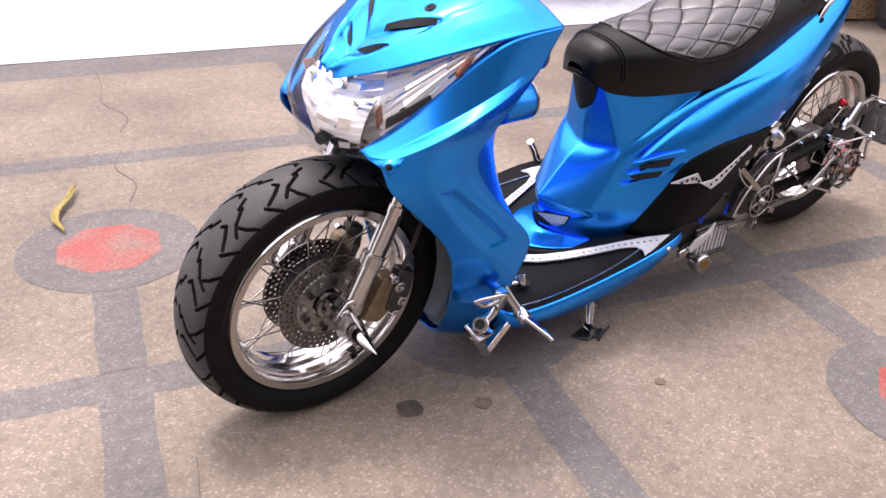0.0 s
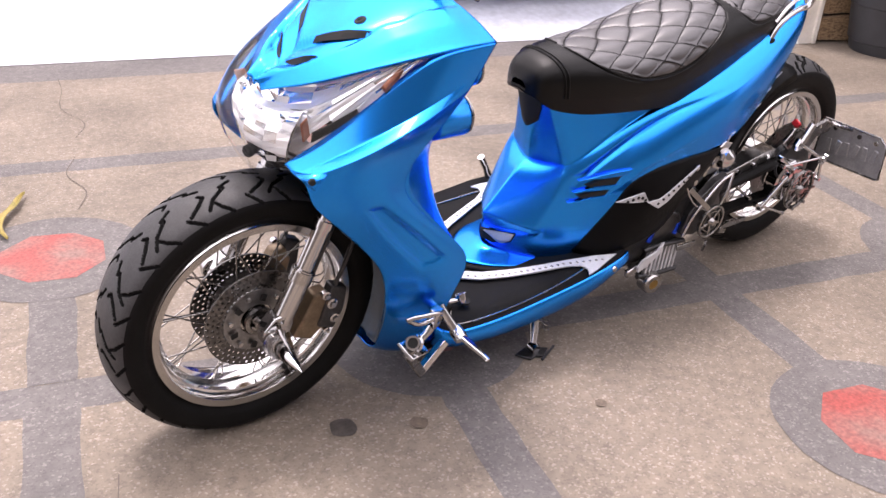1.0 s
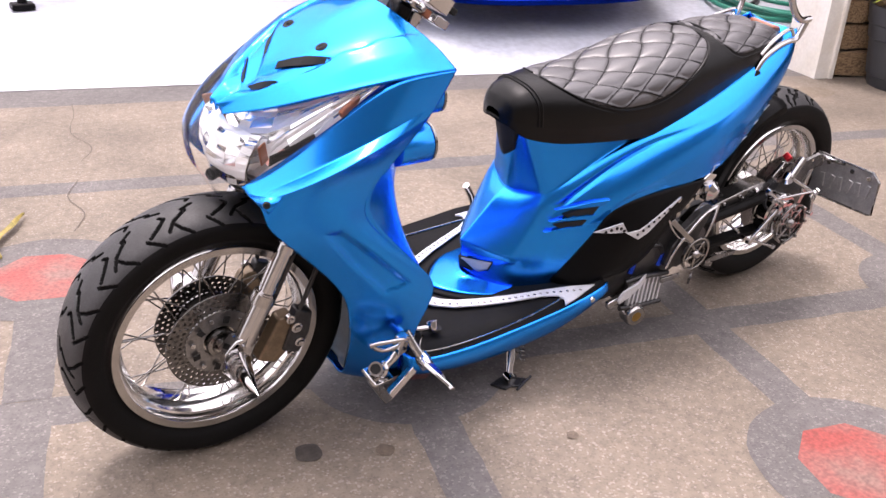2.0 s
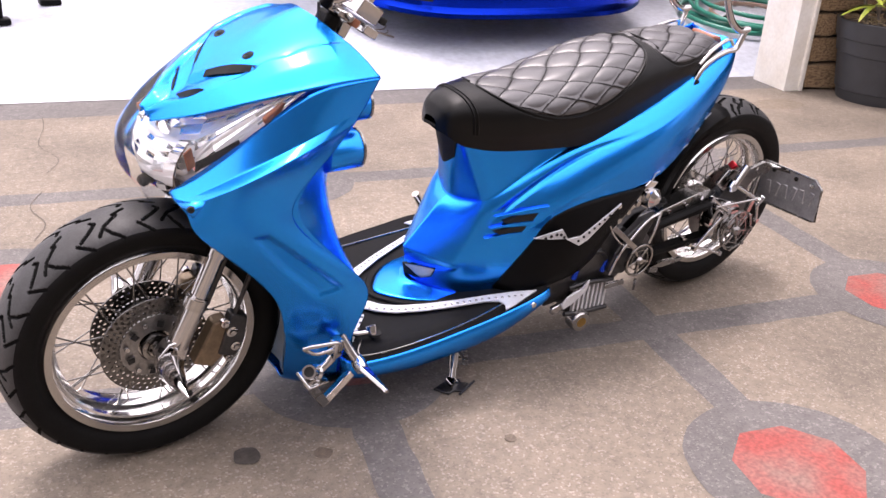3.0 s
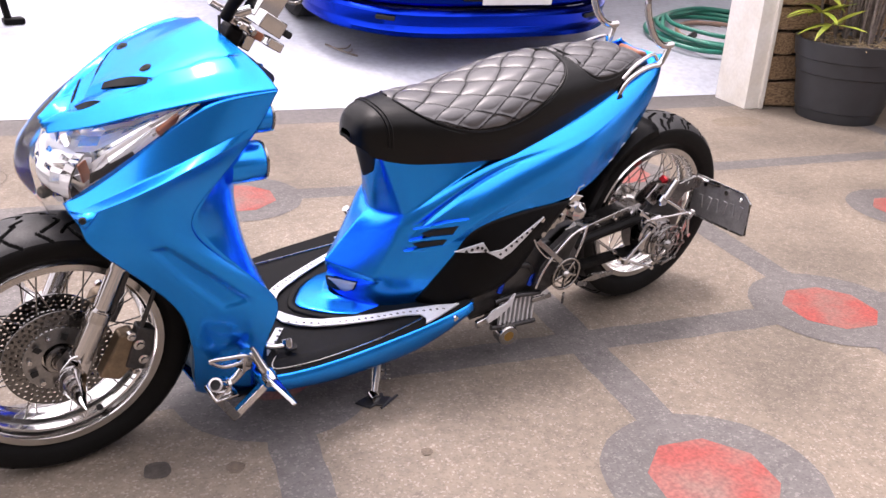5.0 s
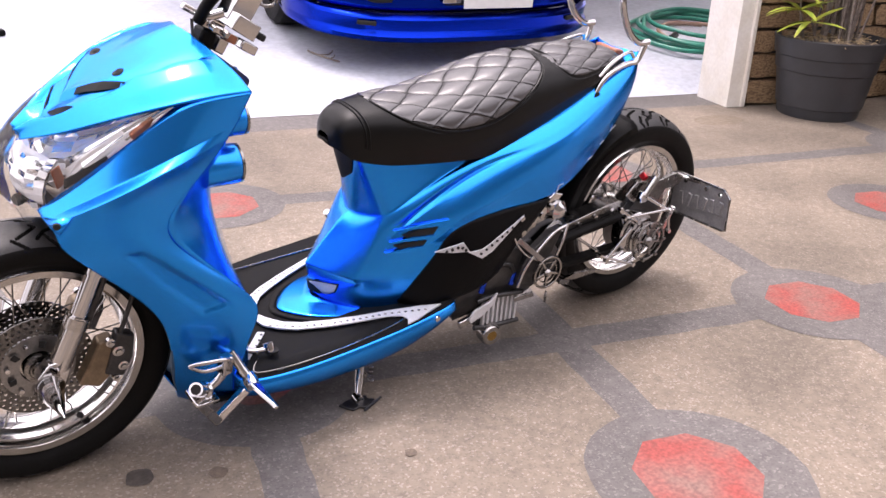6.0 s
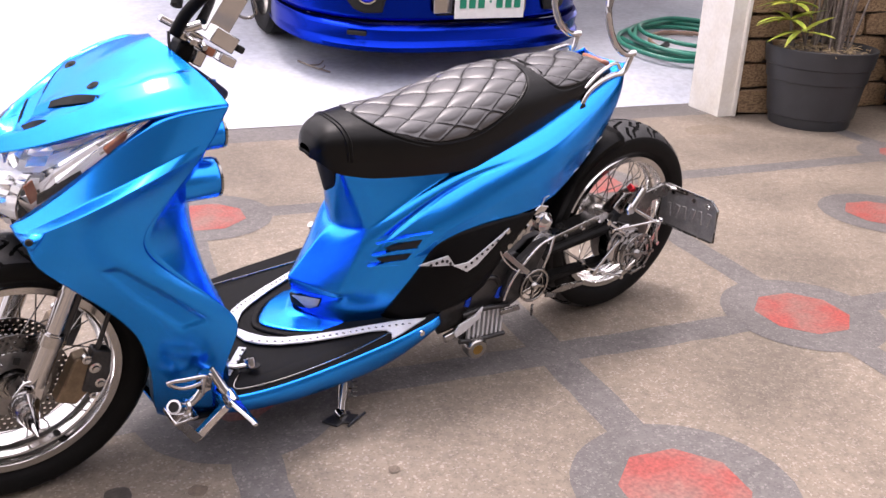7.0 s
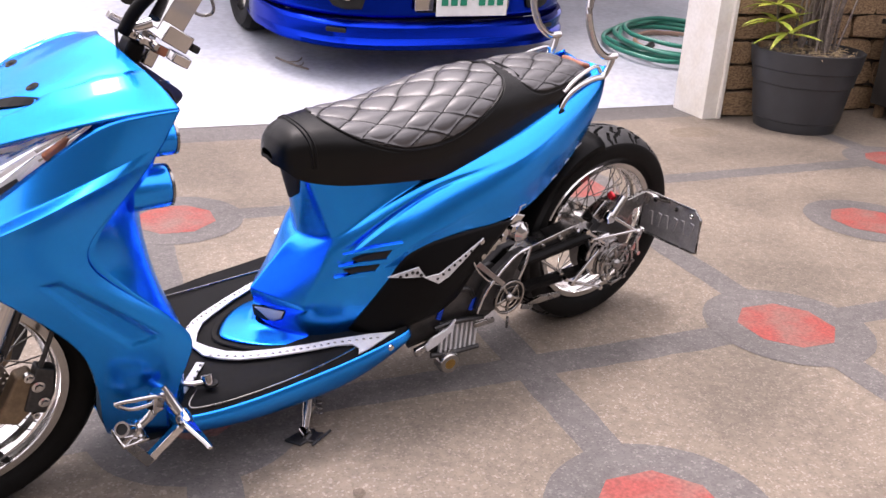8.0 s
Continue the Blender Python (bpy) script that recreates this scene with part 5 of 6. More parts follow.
# ---- grab bar ----
for s in (-1, 1):
    gb = part("grab_bar", tube([(1.205, s * 0.098, 0.594), (1.226, s * 0.096, 0.630), (1.262, s * 0.092, 0.650), (1.302, s * 0.088, 0.660), (1.334, s * 0.086, 0.662), (1.345, s * 0.086, 0.676), (1.352, s * 0.088, 0.700)], 0.0065, 12), "chrome", bike, "bright chrome grab rail")
    part("grab_hoop", tube([(1.360, s * 0.088, 0.706), (1.325, s * 0.088, 0.708), (1.285, s * 0.088, 0.740), (1.258, s * 0.084, 0.800), (1.275, s * 0.072, 0.87), (1.30, s * 0.05, 0.93), (1.31, 0, 0.955)], 0.0075, 12), "chrome", gb)
    part("grab_stay", tube([(1.215, s * 0.094, 0.640), (1.262, s * 0.086, 0.668), (1.315, s * 0.078, 0.683), (1.330, s * 0.082, 0.670)], 0.0045, 10), "chrome", gb)
    part("grab_mount", box((0.036, 0.018, 0.022), pose(1.203, s * 0.100, 0.592, 0, -35, 0)), "black_plastic", gb, "black rubber mount", bevel=0.004)
part("tail_lamp", box((0.035, 0.07, 0.014), pose(1.338, 0, 0.668, 0, 10, 0)), "amber", bike, "reddish tail lamp behind the seat", bevel=0.005)
for (x, z, l, t) in ((1.19, 0.462, 0.03, 30), (1.235, 0.490, 0.022, 40), (1.275, 0.516, 0.026, 38), (1.09, 0.418, 0.02, 70), (1.098, 0.425, 0.018, 15)):
    part("scuff", box((l, 0.0012, 0.0022), pose(x, -np.interp(x, [1.07, 1.17, 1.27, 1.33], [0.1535, 0.1335, 0.1075, 0.085]), z, 0, -t, 0)), "plate_white", bike, "pale scuff on the paint")

# ---- drive and rear end ----
def ring_frame(name, x, y, z, r, h, spokes, parent, mat="chrome", rot=0):
    ob = part(name, lathe([(r * 0.87, 0), (r, 0), (r, h), (r * 0.87, h)], 40, m=pose(x, y, z)), mat, parent, "polished ring frame", bevel=0.001)
    for k in range(spokes):
        part("ring_arm", box((r * 0.62, h * 0.7, 0.006), pose(x, y + h / 2, z, 0, rot + k * 360 / spokes, 0) @ pose(r * 0.52, 0, 0)), mat, ob, bevel=0.001)
    part("ring_hub", lathe([(0, -0.006), (r * 0.16, -0.006), (r * 0.26, 0), (r * 0.28, h), (0, h)], 24, m=pose(x, y, z)), mat, ob)
    part("ring_groove", lathe([(r * 0.60, 0.002), (r * 0.65, 0.002), (r * 0.65, h), (r * 0.60, h)], 40, m=pose(x, y, z)), mat, ob)
    return ob


drive = part("swingarm", side_plate([(1.045, 0.285), (1.130, 0.298), (1.290, 0.330), (1.330, 0.334), (1.420, 0.300), (1.440, 0.265), (1.415, 0.262), (1.320, 0.300), (1.180, 0.268), (1.060, 0.245)], -0.128, 0.040), "steel", bike, "machined steel swingarm plate", bevel=0.002, smooth=False)
for k in range(4):
    part("arm_bolt", lathe([(0, -0.004), (0.005, -0.004), (0.006, 0.002), (0, 0.002)], 8, m=pose(1.15 + k * 0.05, -0.130, 0.288 + k * 0.0105)), "chrome", drive)
part("drum", lathe([(0, 0), (0.058, 0), (0.066, 0.006), (0.068, 0.034), (0.05, 0.04), (0, 0.04)], 40, m=pose(1.398, -0.150, 0.272)), "dark_steel", drive, "black clutch drum")
part("swingarm_right", side_plate([(1.045, 0.305), (1.290, 0.330), (1.470, 0.290), (1.470, 0.245), (1.30, 0.27), (1.06, 0.25)], 0.108, 0.014), "steel", drive, smooth=False)
part("engine_case", patch([[(0.86, -0.118, 0.235), (0.96, -0.125, 0.275), (1.06, -0.120, 0.300), (1.12, -0.105, 0.29)], [(0.85, -0.122, 0.180), (0.95, -0.135, 0.215), (1.05, -0.130, 0.230), (1.12, -0.115, 0.22)], [(0.86, -0.112, 0.130), (0.95, -0.120, 0.145), (1.05, -0.115, 0.150), (1.11, -0.100, 0.16)]], 5, 5), "dark_steel", bike, "dark engine casing", thick=0.02)
part("engine_block", box((0.30, 0.19, 0.14), pose(0.99, 0.0, 0.215, 0, -10, 0)), "dark_steel", bike, "dark engine block", bevel=0.015)
hug = [[V((RC.x + r * math.cos(radians(a)), y - 0.008, RC.z + r * math.sin(radians(a)))) for y, r in ((-0.076, 0.236), (-0.074, 0.252), (-0.060, 0.262), (0, 0.266), (0.060, 0.262), (0.074, 0.252), (0.076, 0.236))] for a in range(104, 212, 6)]
part("rear_hugger", grid_bm(hug), "black_plastic", bike, "black inner fender before the rear tyre", thick=0.004)
# belt and pulleys
belt = bmesh.new()
BA, BB, ra, rb = V((1.085, 0, 0.238)), V((1.400, 0, 0.260)), 0.034, 0.050
bp = []
for k in range(0, 19):
    a = radians(90 + k * 10)
    bp.append(BA + V((ra * math.cos(a), 0, ra * math.sin(a))))
for k in range(0, 12):
    bp.append((BA + V((0, 0, -ra))).lerp(BB + V((0, 0, -rb)), (k + 1) / 13))
for k in range(0, 19):
    a = radians(-90 + k * 10)
    bp.append(BB + V((rb * math.cos(a), 0, rb * math.sin(a))))
for k in range(0, 12):
    bp.append((BB + V((0, 0, rb))).lerp(BA + V((0, 0, ra)), (k + 1) / 13))
brow = [[p + V((0, y, 0)) for y in (-0.148, -0.122)] for p in bp]
brow.append([v.copy() for v in brow[0]])
part("drive_belt", grid_bm(brow), "rubber", drive, "toothed black drive belt", thick=0.009)
tooth = mesh_of(box((0.006, 0.026, 0.006)), "belt_tooth", smooth=False)
tooth.materials.append(M["rubber"])
for k in range(44):
    f = k / 44
    for za, zb, sg in ((ra, rb, -1), (-ra, -rb, 1)):
        q = (BA + V((0, -0.135, za))).lerp(BB + V((0, -0.135, zb)), f)
        t_ = part("belt_tooth", tooth, "rubber", drive)
        t_.matrix_basis = Matrix.Translation(q + V((0, 0, sg * 0.006)))
for (c, r) in ((BA, 0.044), (BB, 0.056)):
    for yy in (-0.158, -0.118):
        part("pulley_face", lathe([(0, 0), (r * 0.4, 0), (r, 0.008 if yy < -0.14 else -0.004), (r, 0.012 if yy < -0.14 else 0), (0, 0.012)], 36, m=pose(c.x, yy, c.z)), "dark_steel", drive, "dark pulley sheave")
part("clutch_bell", lathe([(0, 0), (0.050, 0), (0.054, 0.004), (0.054, 0.032), (0.050, 0.036), (0, 0.036)], 40, m=pose(1.360, -0.172, 0.262)), "chrome", drive, "polished clutch bell")
f1 = ring_frame("front_drive_frame", 1.074, -0.180, 0.226, 0.041, 0.008, 5, bike, "steel", 18)
f2 = ring_frame("rear_drive_frame", 1.398, -0.186, 0.236, 0.053, 0.008, 6, bike, "steel", 10)
for a, b in (((1.045, -0.172, 0.175), (1.000, -0.160, 0.165)), ((1.052, -0.176, 0.262), (0.985, -0.160, 0.320)), ((1.080, -0.176, 0.170), (1.094, -0.165, 0.140)), ((1.118, -0.176, 0.190), (1.160, -0.165, 0.172))):
    part("frame_arm", box(((V(b) - V(a)).length, 0.005, 0.012), look(V(a).lerp(V(b), 0.5), b) @ pose(0, 0, 0, 0, 90, 0) @ pose(0, 0, 0, 90, 0, 0)), "steel", f1, bevel=0.001)
# dark case and curved strut plates round the front pulley
part("pulley_case", side_plate([(1.002, 0.200), (1.014, 0.245), (1.041, 0.283), (1.085, 0.316), (1.122, 0.323), (1.110, 0.293), (1.098, 0.262), (1.094, 0.205), (1.050, 0.186)], -0.158, 0.020), "dark_steel", f1, "dark case behind the ring frame", bevel=0.003, smooth=False)
for pts, w in (([(1.000, -0.165, 0.200), (1.012, -0.168, 0.245), (1.040, -0.170, 0.285), (1.085, -0.165, 0.318), (1.125, -0.160, 0.326)], 0.006), ([(1.098, -0.172, 0.262), (1.112, -0.170, 0.295), (1.130, -0.160, 0.330)], 0.006), ([(0.972, -0.160, 0.328), (0.990, -0.162, 0.300), (1.020, -0.165, 0.272), (1.052, -0.172, 0.258)], 0.004)):
    part("frame_strut", tube(pts, w * 0.6, 10, 6), "chrome", f1)
for a, b, r in (((1.285, -0.172, 0.338), (1.350, -0.178, 0.296), 0.006), ((1.333, -0.180, 0.288), (1.272, -0.170, 0.208), 0.006), ((1.375, -0.155, 0.352), (1.443, -0.190, 0.312), 0.007), ((1.300, -0.176, 0.315), (1.455, -0.190, 0.318), 0.004), ((1.440, -0.190, 0.305), (1.458, -0.188, 0.255), 0.005), ((1.250, -0.168, 0.222), (1.360, -0.180, 0.180), 0.005), ((1.185, -0.135, 0.275), (1.262, -0.140, 0.222), 0.005)):
    part("drive_rod", rod(a, b, r * 0.72, 12), "chrome", f2, "polished strut rod")
    for q in (a, b):
        part("rod_end", lathe([(0, -0.005), (r * 1.1, -0.005), (r * 1.2, 0.005), (0, 0.005)], 12, m=pose(*q)), "chrome", f2)
for k in range(7):
    a = radians(k * 360 / 7)
    part("frame_bolt", lathe([(0, -0.004), (0.0045, -0.004), (0.0045, 0.002), (0, 0.002)], 8, m=pose(1.398 + 0.049 * math.cos(a), -0.187, 0.236 + 0.049 * math.sin(a))), "steel", f2)
part("axle_bracket", side_plate([(1.330, 0.352), (1.362, 0.385), (1.430, 0.372), (1.500, 0.385), (1.530, 0.372), (1.520, 0.350), (1.470, 0.345), (1.440, 0.300), (1.400, 0.325), (1.360, 0.330)], -0.142, 0.010), "steel", drive, "machined axle bracket", bevel=0.002, smooth=False)
part("bracket_arm", rod((1.372, -0.160, 0.352), (1.408, -0.155, 0.392), 0.010, 14), "alu", drive)
part("axle_nut", lathe([(0, -0.014), (0.014, -0.014), (0.017, -0.008), (0.017, 0), (0, 0)], 6, m=pose(1.372, -0.150, 0.350)), "chrome", drive)
part("rear_axle", rod(RC + V((0, -0.14, 0)), RC + V((0, 0.14, 0)), 0.010, 14), "steel", rw_)
part("rear_disc", drilled(0.070, 0.105, 3, 30, 0.003, 0.004, rm @ pose(0, -0.072, 0)), "disc", rw_, "drilled steel rear disc", smooth=False)
part("rear_flange", lathe([(0, -0.014), (0.030, -0.014), (0.050, -0.006), (0.098, 0), (0.098, 0.004), (0, 0.004)], 36, m=rm @ pose(0, -0.066, 0)), "dark_steel", rw_)
part("red_fitting", box((0.012, 0.02, 0.016), pose(1.425, -0.105, 0.372, 20, 30, 0)), "red_part", drive, "red anodised fitting", bevel=0.003)
part("lower_link", side_plate([(1.16, 0.168), (1.20, 0.176), (1.27, 0.170), (1.268, 0.162), (1.20, 0.160)], -0.146, 0.008), "steel", drive, smooth=False)
# number plate on its arm
pl = part("number_plate", side_plate([(-0.105, 0.0), (-0.255, 0.010), (-0.277, -0.006), (-0.285, -0.086), (-0.275, -0.090), (-0.115, -0.104), (-0.105, -0.095)], 0, 0.003), "plate_metal", bike, "embossed grey metal number plate seen from behind", smooth=False)
pl.matrix_basis = pose(1.548, -0.008, 0.372, 0, 0, 88) @ pose(0, 0, 0, 0, 0, 0) @ Matrix.Diagonal((1, 1, 1, 1))
for k in range(6):
    part("embossed_bar", box((0.012, 0.003, 0.034), pose(-0.135 - k * 0.024, 0.0045, -0.060 + k * 0.004, 0, (-8 if k % 2 else 10), 0)), "plate_metal", pl, "embossed bar", bevel=0.001)
rim_pts = [(-0.105, 0.0), (-0.255, 0.010), (-0.277, -0.006), (-0.285, -0.086), (-0.275, -0.090), (-0.115, -0.104), (-0.105, -0.095)]
part("plate_rim", tube([(x, 0.004, z) for x, z in rim_pts], 0.0028, 8, 1, closed=True), "steel", pl)
for x, z in ((-0.14, -0.012), (-0.205, -0.008), (-0.25, -0.006)):
    part("plate_bolt", lathe([(0, -0.005), (0.005, -0.005), (0.006, 0), (0, 0)], 10, m=pose(x, 0.008, z)), "chrome", pl)
part("plate_arm", tube([(1.470, -0.140, 0.372), (1.515, -0.120, 0.372), (1.538, -0.145, 0.366), (1.540, -0.190, 0.372)], 0.0055, 10), "chrome", bike)
# upper engine mount with round cap
mt = part("cap_mount", side_plate([(0.980, 0.330), (1.000, 0.312), (1.040, 0.340), (1.085, 0.372), (1.110, 0.402), (1.085, 0.410), (1.040, 0.375)], -0.150, 0.02), "chrome", bike, "polished engine mount", bevel=0.003, smooth=False)
part("round_cap", lathe([(0, -0.020), (0.008, -0.019), (0.015, -0.015), (0.020, -0.008), (0.0235, -0.006), (0.024, 0.016), (0, 0.016)], 14, m=pose(1.098, -0.150, 0.366, 0, 0, 12)), "chrome", mt, "fluted chrome cap")
for k in range(4):
    part("mount_bolt", lathe([(0, -0.008), (0.007, -0.008), (0.008, 0), (0, 0)], 6, m=pose(1.000 + k * 0.024, -0.152, 0.332 + k * 0.016)), "alu", mt)
part("mount_web", side_plate([(0.985, 0.322), (1.060, 0.362), (1.120, 0.335), (1.060, 0.282), (1.030, 0.285)], -0.132, 0.01), "chrome", mt, "mirror-polished web", smooth=False)
# oil cooler
cool = part("oil_cooler", box((0.110, 0.026, 0.078), pose(0.972, -0.128, 0.138, 0, 6, 0)), "dark_steel", bike, "finned oil cooler", bevel=0.002)
for k in range(8):
    part("cooler_fin", box((0.006, 0.010, 0.074), pose(0.972, -0.128, 0.138, 0, 6, 0) @ pose(-0.046 + k * 0.0132, -0.016, 0, 0, -8, 0)), "plate_white", cool)
part("cooler_bar", tube([(0.905, -0.145, 0.176), (0.950, -0.152, 0.184), (1.030, -0.150, 0.174)], 0.006, 10), "dark_steel", cool)
part("cooler_bar", tube([(0.905, -0.145, 0.108), (0.950, -0.150, 0.104), (1.030, -0.148, 0.098)], 0.006, 10), "dark_steel", cool)
part("cooler_shield", side_plate([(0.872, 0.150), (0.885, 0.168), (0.925, 0.180), (0.945, 0.200), (0.940, 0.172), (0.905, 0.148), (0.878, 0.138)], -0.165, 0.006), "plate_white", cool, "bright metal guard", smooth=False, bevel=0.002)
part("guard_clip", box((0.035, 0.012, 0.018), pose(0.872, -0.150, 0.137, 0, -15, 0)), "chrome", cool, bevel=0.003)
for x in (0.915, 1.000):
    part("blue_fitting", rod((x, -0.140, 0.196), (x + 0.006, -0.140, 0.226), 0.0075, 12), "anod_blue", cool, "blue anodised hose fitting")
part("oil_hose", tube([(0.918, -0.138, 0.222), (0.945, -0.140, 0.250), (0.985, -0.142, 0.250), (1.004, -0.140, 0.224)], 0.0065, 10), "dark_steel", cool)
ex = part("crash_bobbin", lathe([(0.012, -0.012), (0.022, -0.012), (0.026, -0.006), (0.026, 0.016), (0.020, 0.022), (0, 0.022)], 24, m=pose(0.945, -0.155, 0.088, 0, 0, -8)), "alu", bike, "pale round crash bobbin")
part("bobbin_core", lathe([(0, -0.010), (0.013, -0.010), (0.013, 0), (0, 0)], 16, m=pose(0.945, -0.157, 0.088, 0, 0, -8)), "gold", ex, "brass core")
part("bobbin_arm", rod((0.945, -0.140, 0.090), (0.945, -0.02, 0.11), 0.009, 12), "dark_steel", ex)

# ---- stand, pegs, kick lever ----
def bar(a, b, w, h, up=(0, 0, 1), bm=None):
    """A flat bar from a to b, w wide and h thick."""
    a, b = V(a), V(b)
    d = (b - a).normalized()
    s = d.cross(V(up)).normalized()
    u = s.cross(d)
    m = Matrix((d, s, u)).transposed().to_4x4()
    m.translation = (a + b) / 2
    return box(((b - a).length, w, h), m, bm)


st = part("side_stand", rod((0.640, -0.100, 0.120), (0.600, -0.160, 0.030), 0.0085, 12), "chrome", bike, "chrome side stand")
part("stand_sleeve", rod((0.632, -0.112, 0.102), (0.611, -0.144, 0.055), 0.0105, 12), "alu", st)
spring = [(0.652 - 0.0005 * k + 0.006 * math.cos(k * 1.3), -0.112 - 0.0011 * k + 0.006 * math.sin(k * 1.3), 0.122 - 0.0015 * k) for k in range(40)]
part("stand_spring", tube(spring, 0.0012, 5, 2), "steel", st)
part("stand_foot", prism([(-0.0383, 0.0112), (-0.0198, -0.0192), (-0.004, -0.0144), (0.0092, -0.024), (0.0383, -0.0064), (0.0264, 0.0032), (0.0304, 0.0144), (0.0066, 0.024)], 0.005, pose(0.600, -0.160, 0.0185, -5, 0, 0)), "dark_steel", st, "flat black stand foot", bevel=0.001)
part("stand_rib", rod((0.600, -0.190, 0.024), (0.652, -0.168, 0.024), 0.003, 8), "dark_steel", st)
part("stand_ankle", lathe([(0, -0.010), (0.010, -0.010), (0.011, 0), (0.010, 0.010), (0, 0.010)], 14, m=pose(0.600, -0.160, 0.034)), "chrome", st)
part("stand_bolt", lathe([(0, -0.006), (0.007, -0.006), (0.008, 0.004), (0, 0.004)], 10, m=pose(0.626, -0.134, 0.070)), "chrome", st)
peg = part("foot_control", bar((0.283, -0.186, 0.118), (0.352, -0.168, 0.156), 0.015, 0.015, (0, -1, 0.2)), "chrome", bike, "chrome highway peg bracket", bevel=0.002)
part("peg_plate", bar((0.246, -0.192, 0.178), (0.286, -0.187, 0.114), 0.017, 0.013, (0, -1, 0.2)), "steel", peg, bevel=0.002)
part("peg_flange", box((0.050, 0.040, 0.008), pose(0.254, -0.196, 0.190, 24, 12, 18)), "chrome", peg, bevel=0.002)
part("peg_socket", lathe([(0.0090, -0.028), (0.0125, -0.028), (0.0135, -0.022), (0.0130, 0.010), (0.017, 0.014), (0, 0.014)], 24, m=pose(0.250, -0.200, 0.206, -38, 0, -42)), "chrome", peg, "hollow chrome socket")
part("peg_bore", lathe([(0, -0.025), (0.0092, -0.025), (0.0092, -0.018), (0, -0.018)], 20, m=pose(0.250, -0.200, 0.206, -38, 0, -42)), "hole", peg)
part("peg_hoop", tube([(0.234, -0.200, 0.262), (0.262, -0.206, 0.264), (0.296, -0.204, 0.258), (0.304, -0.196, 0.246), (0.286, -0.192, 0.236), (0.256, -0.196, 0.242)], 0.0042, 10, closed=True), "chrome", peg)
part("peg_block", bar((0.302, -0.190, 0.256), (0.300, -0.184, 0.216), 0.022, 0.022), "chrome", peg, bevel=0.004)
part("peg_link", tube([(0.300, -0.186, 0.222), (0.288, -0.186, 0.208), (0.268, -0.188, 0.196)], 0.009, 10), "chrome", peg)
part("peg_stem", rod((0.302, -0.186, 0.232), (0.330, -0.150, 0.226), 0.010, 12), "chrome", peg)
kick = part("kick_lever", tube([(0.316, -0.176, 0.250), (0.326, -0.190, 0.228), (0.337, -0.208, 0.206)], 0.0085, 12), "chrome", bike, "chrome kick lever with a folding pedal")
part("lever_knuckle", lathe([(0, -0.013), (0.012, -0.013), (0.014, 0), (0.012, 0.013), (0, 0.013)], 16, m=pose(0.338, -0.212, 0.203, 20, 0, 0)), "chrome", kick)
P0, P1 = V((0.336, -0.216, 0.202)), V((0.356, -0.300, 0.178))
ax = (P1 - P0).normalized()
sd_ = ax.cross(V((0.55, -0.35, 0.75))).normalized()
up_ = sd_.cross(ax)
pm = Matrix((ax, sd_, up_)).transposed().to_4x4()
pm.translation = P0
pm = pm @ Matrix.Scale(0.78, 4)
part("lever_pedal", prism([(-0.010, 0.008), (-0.004, 0.017), (0.016, 0.019), (0.078, 0.006), (0.092, 0.006), (0.093, -0.005), (0.076, -0.008), (0.010, -0.016), (-0.008, -0.010)], 0.010, pm), "chrome", kick, "chrome folding pedal", bevel=0.002)
part("pedal_inlay", prism([(0.016, 0.008), (0.042, 0.003), (0.050, -0.002), (0.018, -0.007)], 0.002, pm @ pose(0, 0, 0.0105)), "anod_blue", kick, "blue inlay", smooth=False)
fp = part("floor_peg", tube([(0.368, -0.098, 0.192), (0.392, -0.108, 0.186), (0.420, -0.114, 0.186)], 0.006, 10), "chrome", bike, "chrome pedal on the footboard")
part("peg_knob", lathe([(0, -0.010), (0.009, -0.010), (0.011, -0.004), (0.011, 0.010), (0, 0.010)], 16, m=pose(0.422, -0.114, 0.188, 60, 0, 0)), "chrome", fp)
part("peg_washer", lathe([(0, 0), (0.012, 0), (0.012, 0.004), (0, 0.004)], 20, m=pose(0.426, -0.118, 0.182, 90, 0, 0)), "hole", fp)
part("foot_control", tube([(0.300, 0.190, 0.245), (0.300, 0.200, 0.222), (0.280, 0.185, 0.190)], 0.009, 10), "chrome", bike, "chrome peg bracket on the far side")
part("far_peg", tube([(0.770, 0.235, 0.195), (0.762, 0.244, 0.222), (0.752, 0.246, 0.240), (0.742, 0.246, 0.256)], 0.009, 10), "chrome", bike, "chrome passenger peg")

# ---- garage, car and wall ----
SLOPE = 0.145                                        # the white floor climbs towards the garage


def ramp_z(v):
    return max(0.0, min((v - GARAGE) * 0.288, (v - 1.935) * SLOPE))


rows = [[V((*paving(u, v), 0.003 + ramp_z(v))) for u in (-9, -3, 0, 1.5, 2.68, 5.0)] for v in (GARAGE, 2.4, 2.55, 2.6, 3.5, 5.0, 7.0)]
gf = part("garage_floor", grid_bm(rows), "white_floor", None, "white-painted concrete ramp up to the garage", smooth=False, kind="structure")
gf["category"] = "floor"


def wall_box(name, u0, u1, v0, v1, z0, z1, mat, label, category="wall"):
    bm = bmesh.new()
    cs = [V((*paving(u, v), z)) for z in (z0, z1) for u, v in ((u0, v0), (u1, v0), (u1, v1), (u0, v1))]
    vs = [bm.verts.new(c) for c in cs]
    for f in ((3, 2, 1, 0), (4, 5, 6, 7), (0, 1, 5, 4), (1, 2, 6, 5), (2, 3, 7, 6), (3, 0, 4, 7)):
        bm.faces.new([vs[i] for i in f])
    return tagged(part(name, bm, mat, None, label, smooth=False, kind="structure"), category=category)


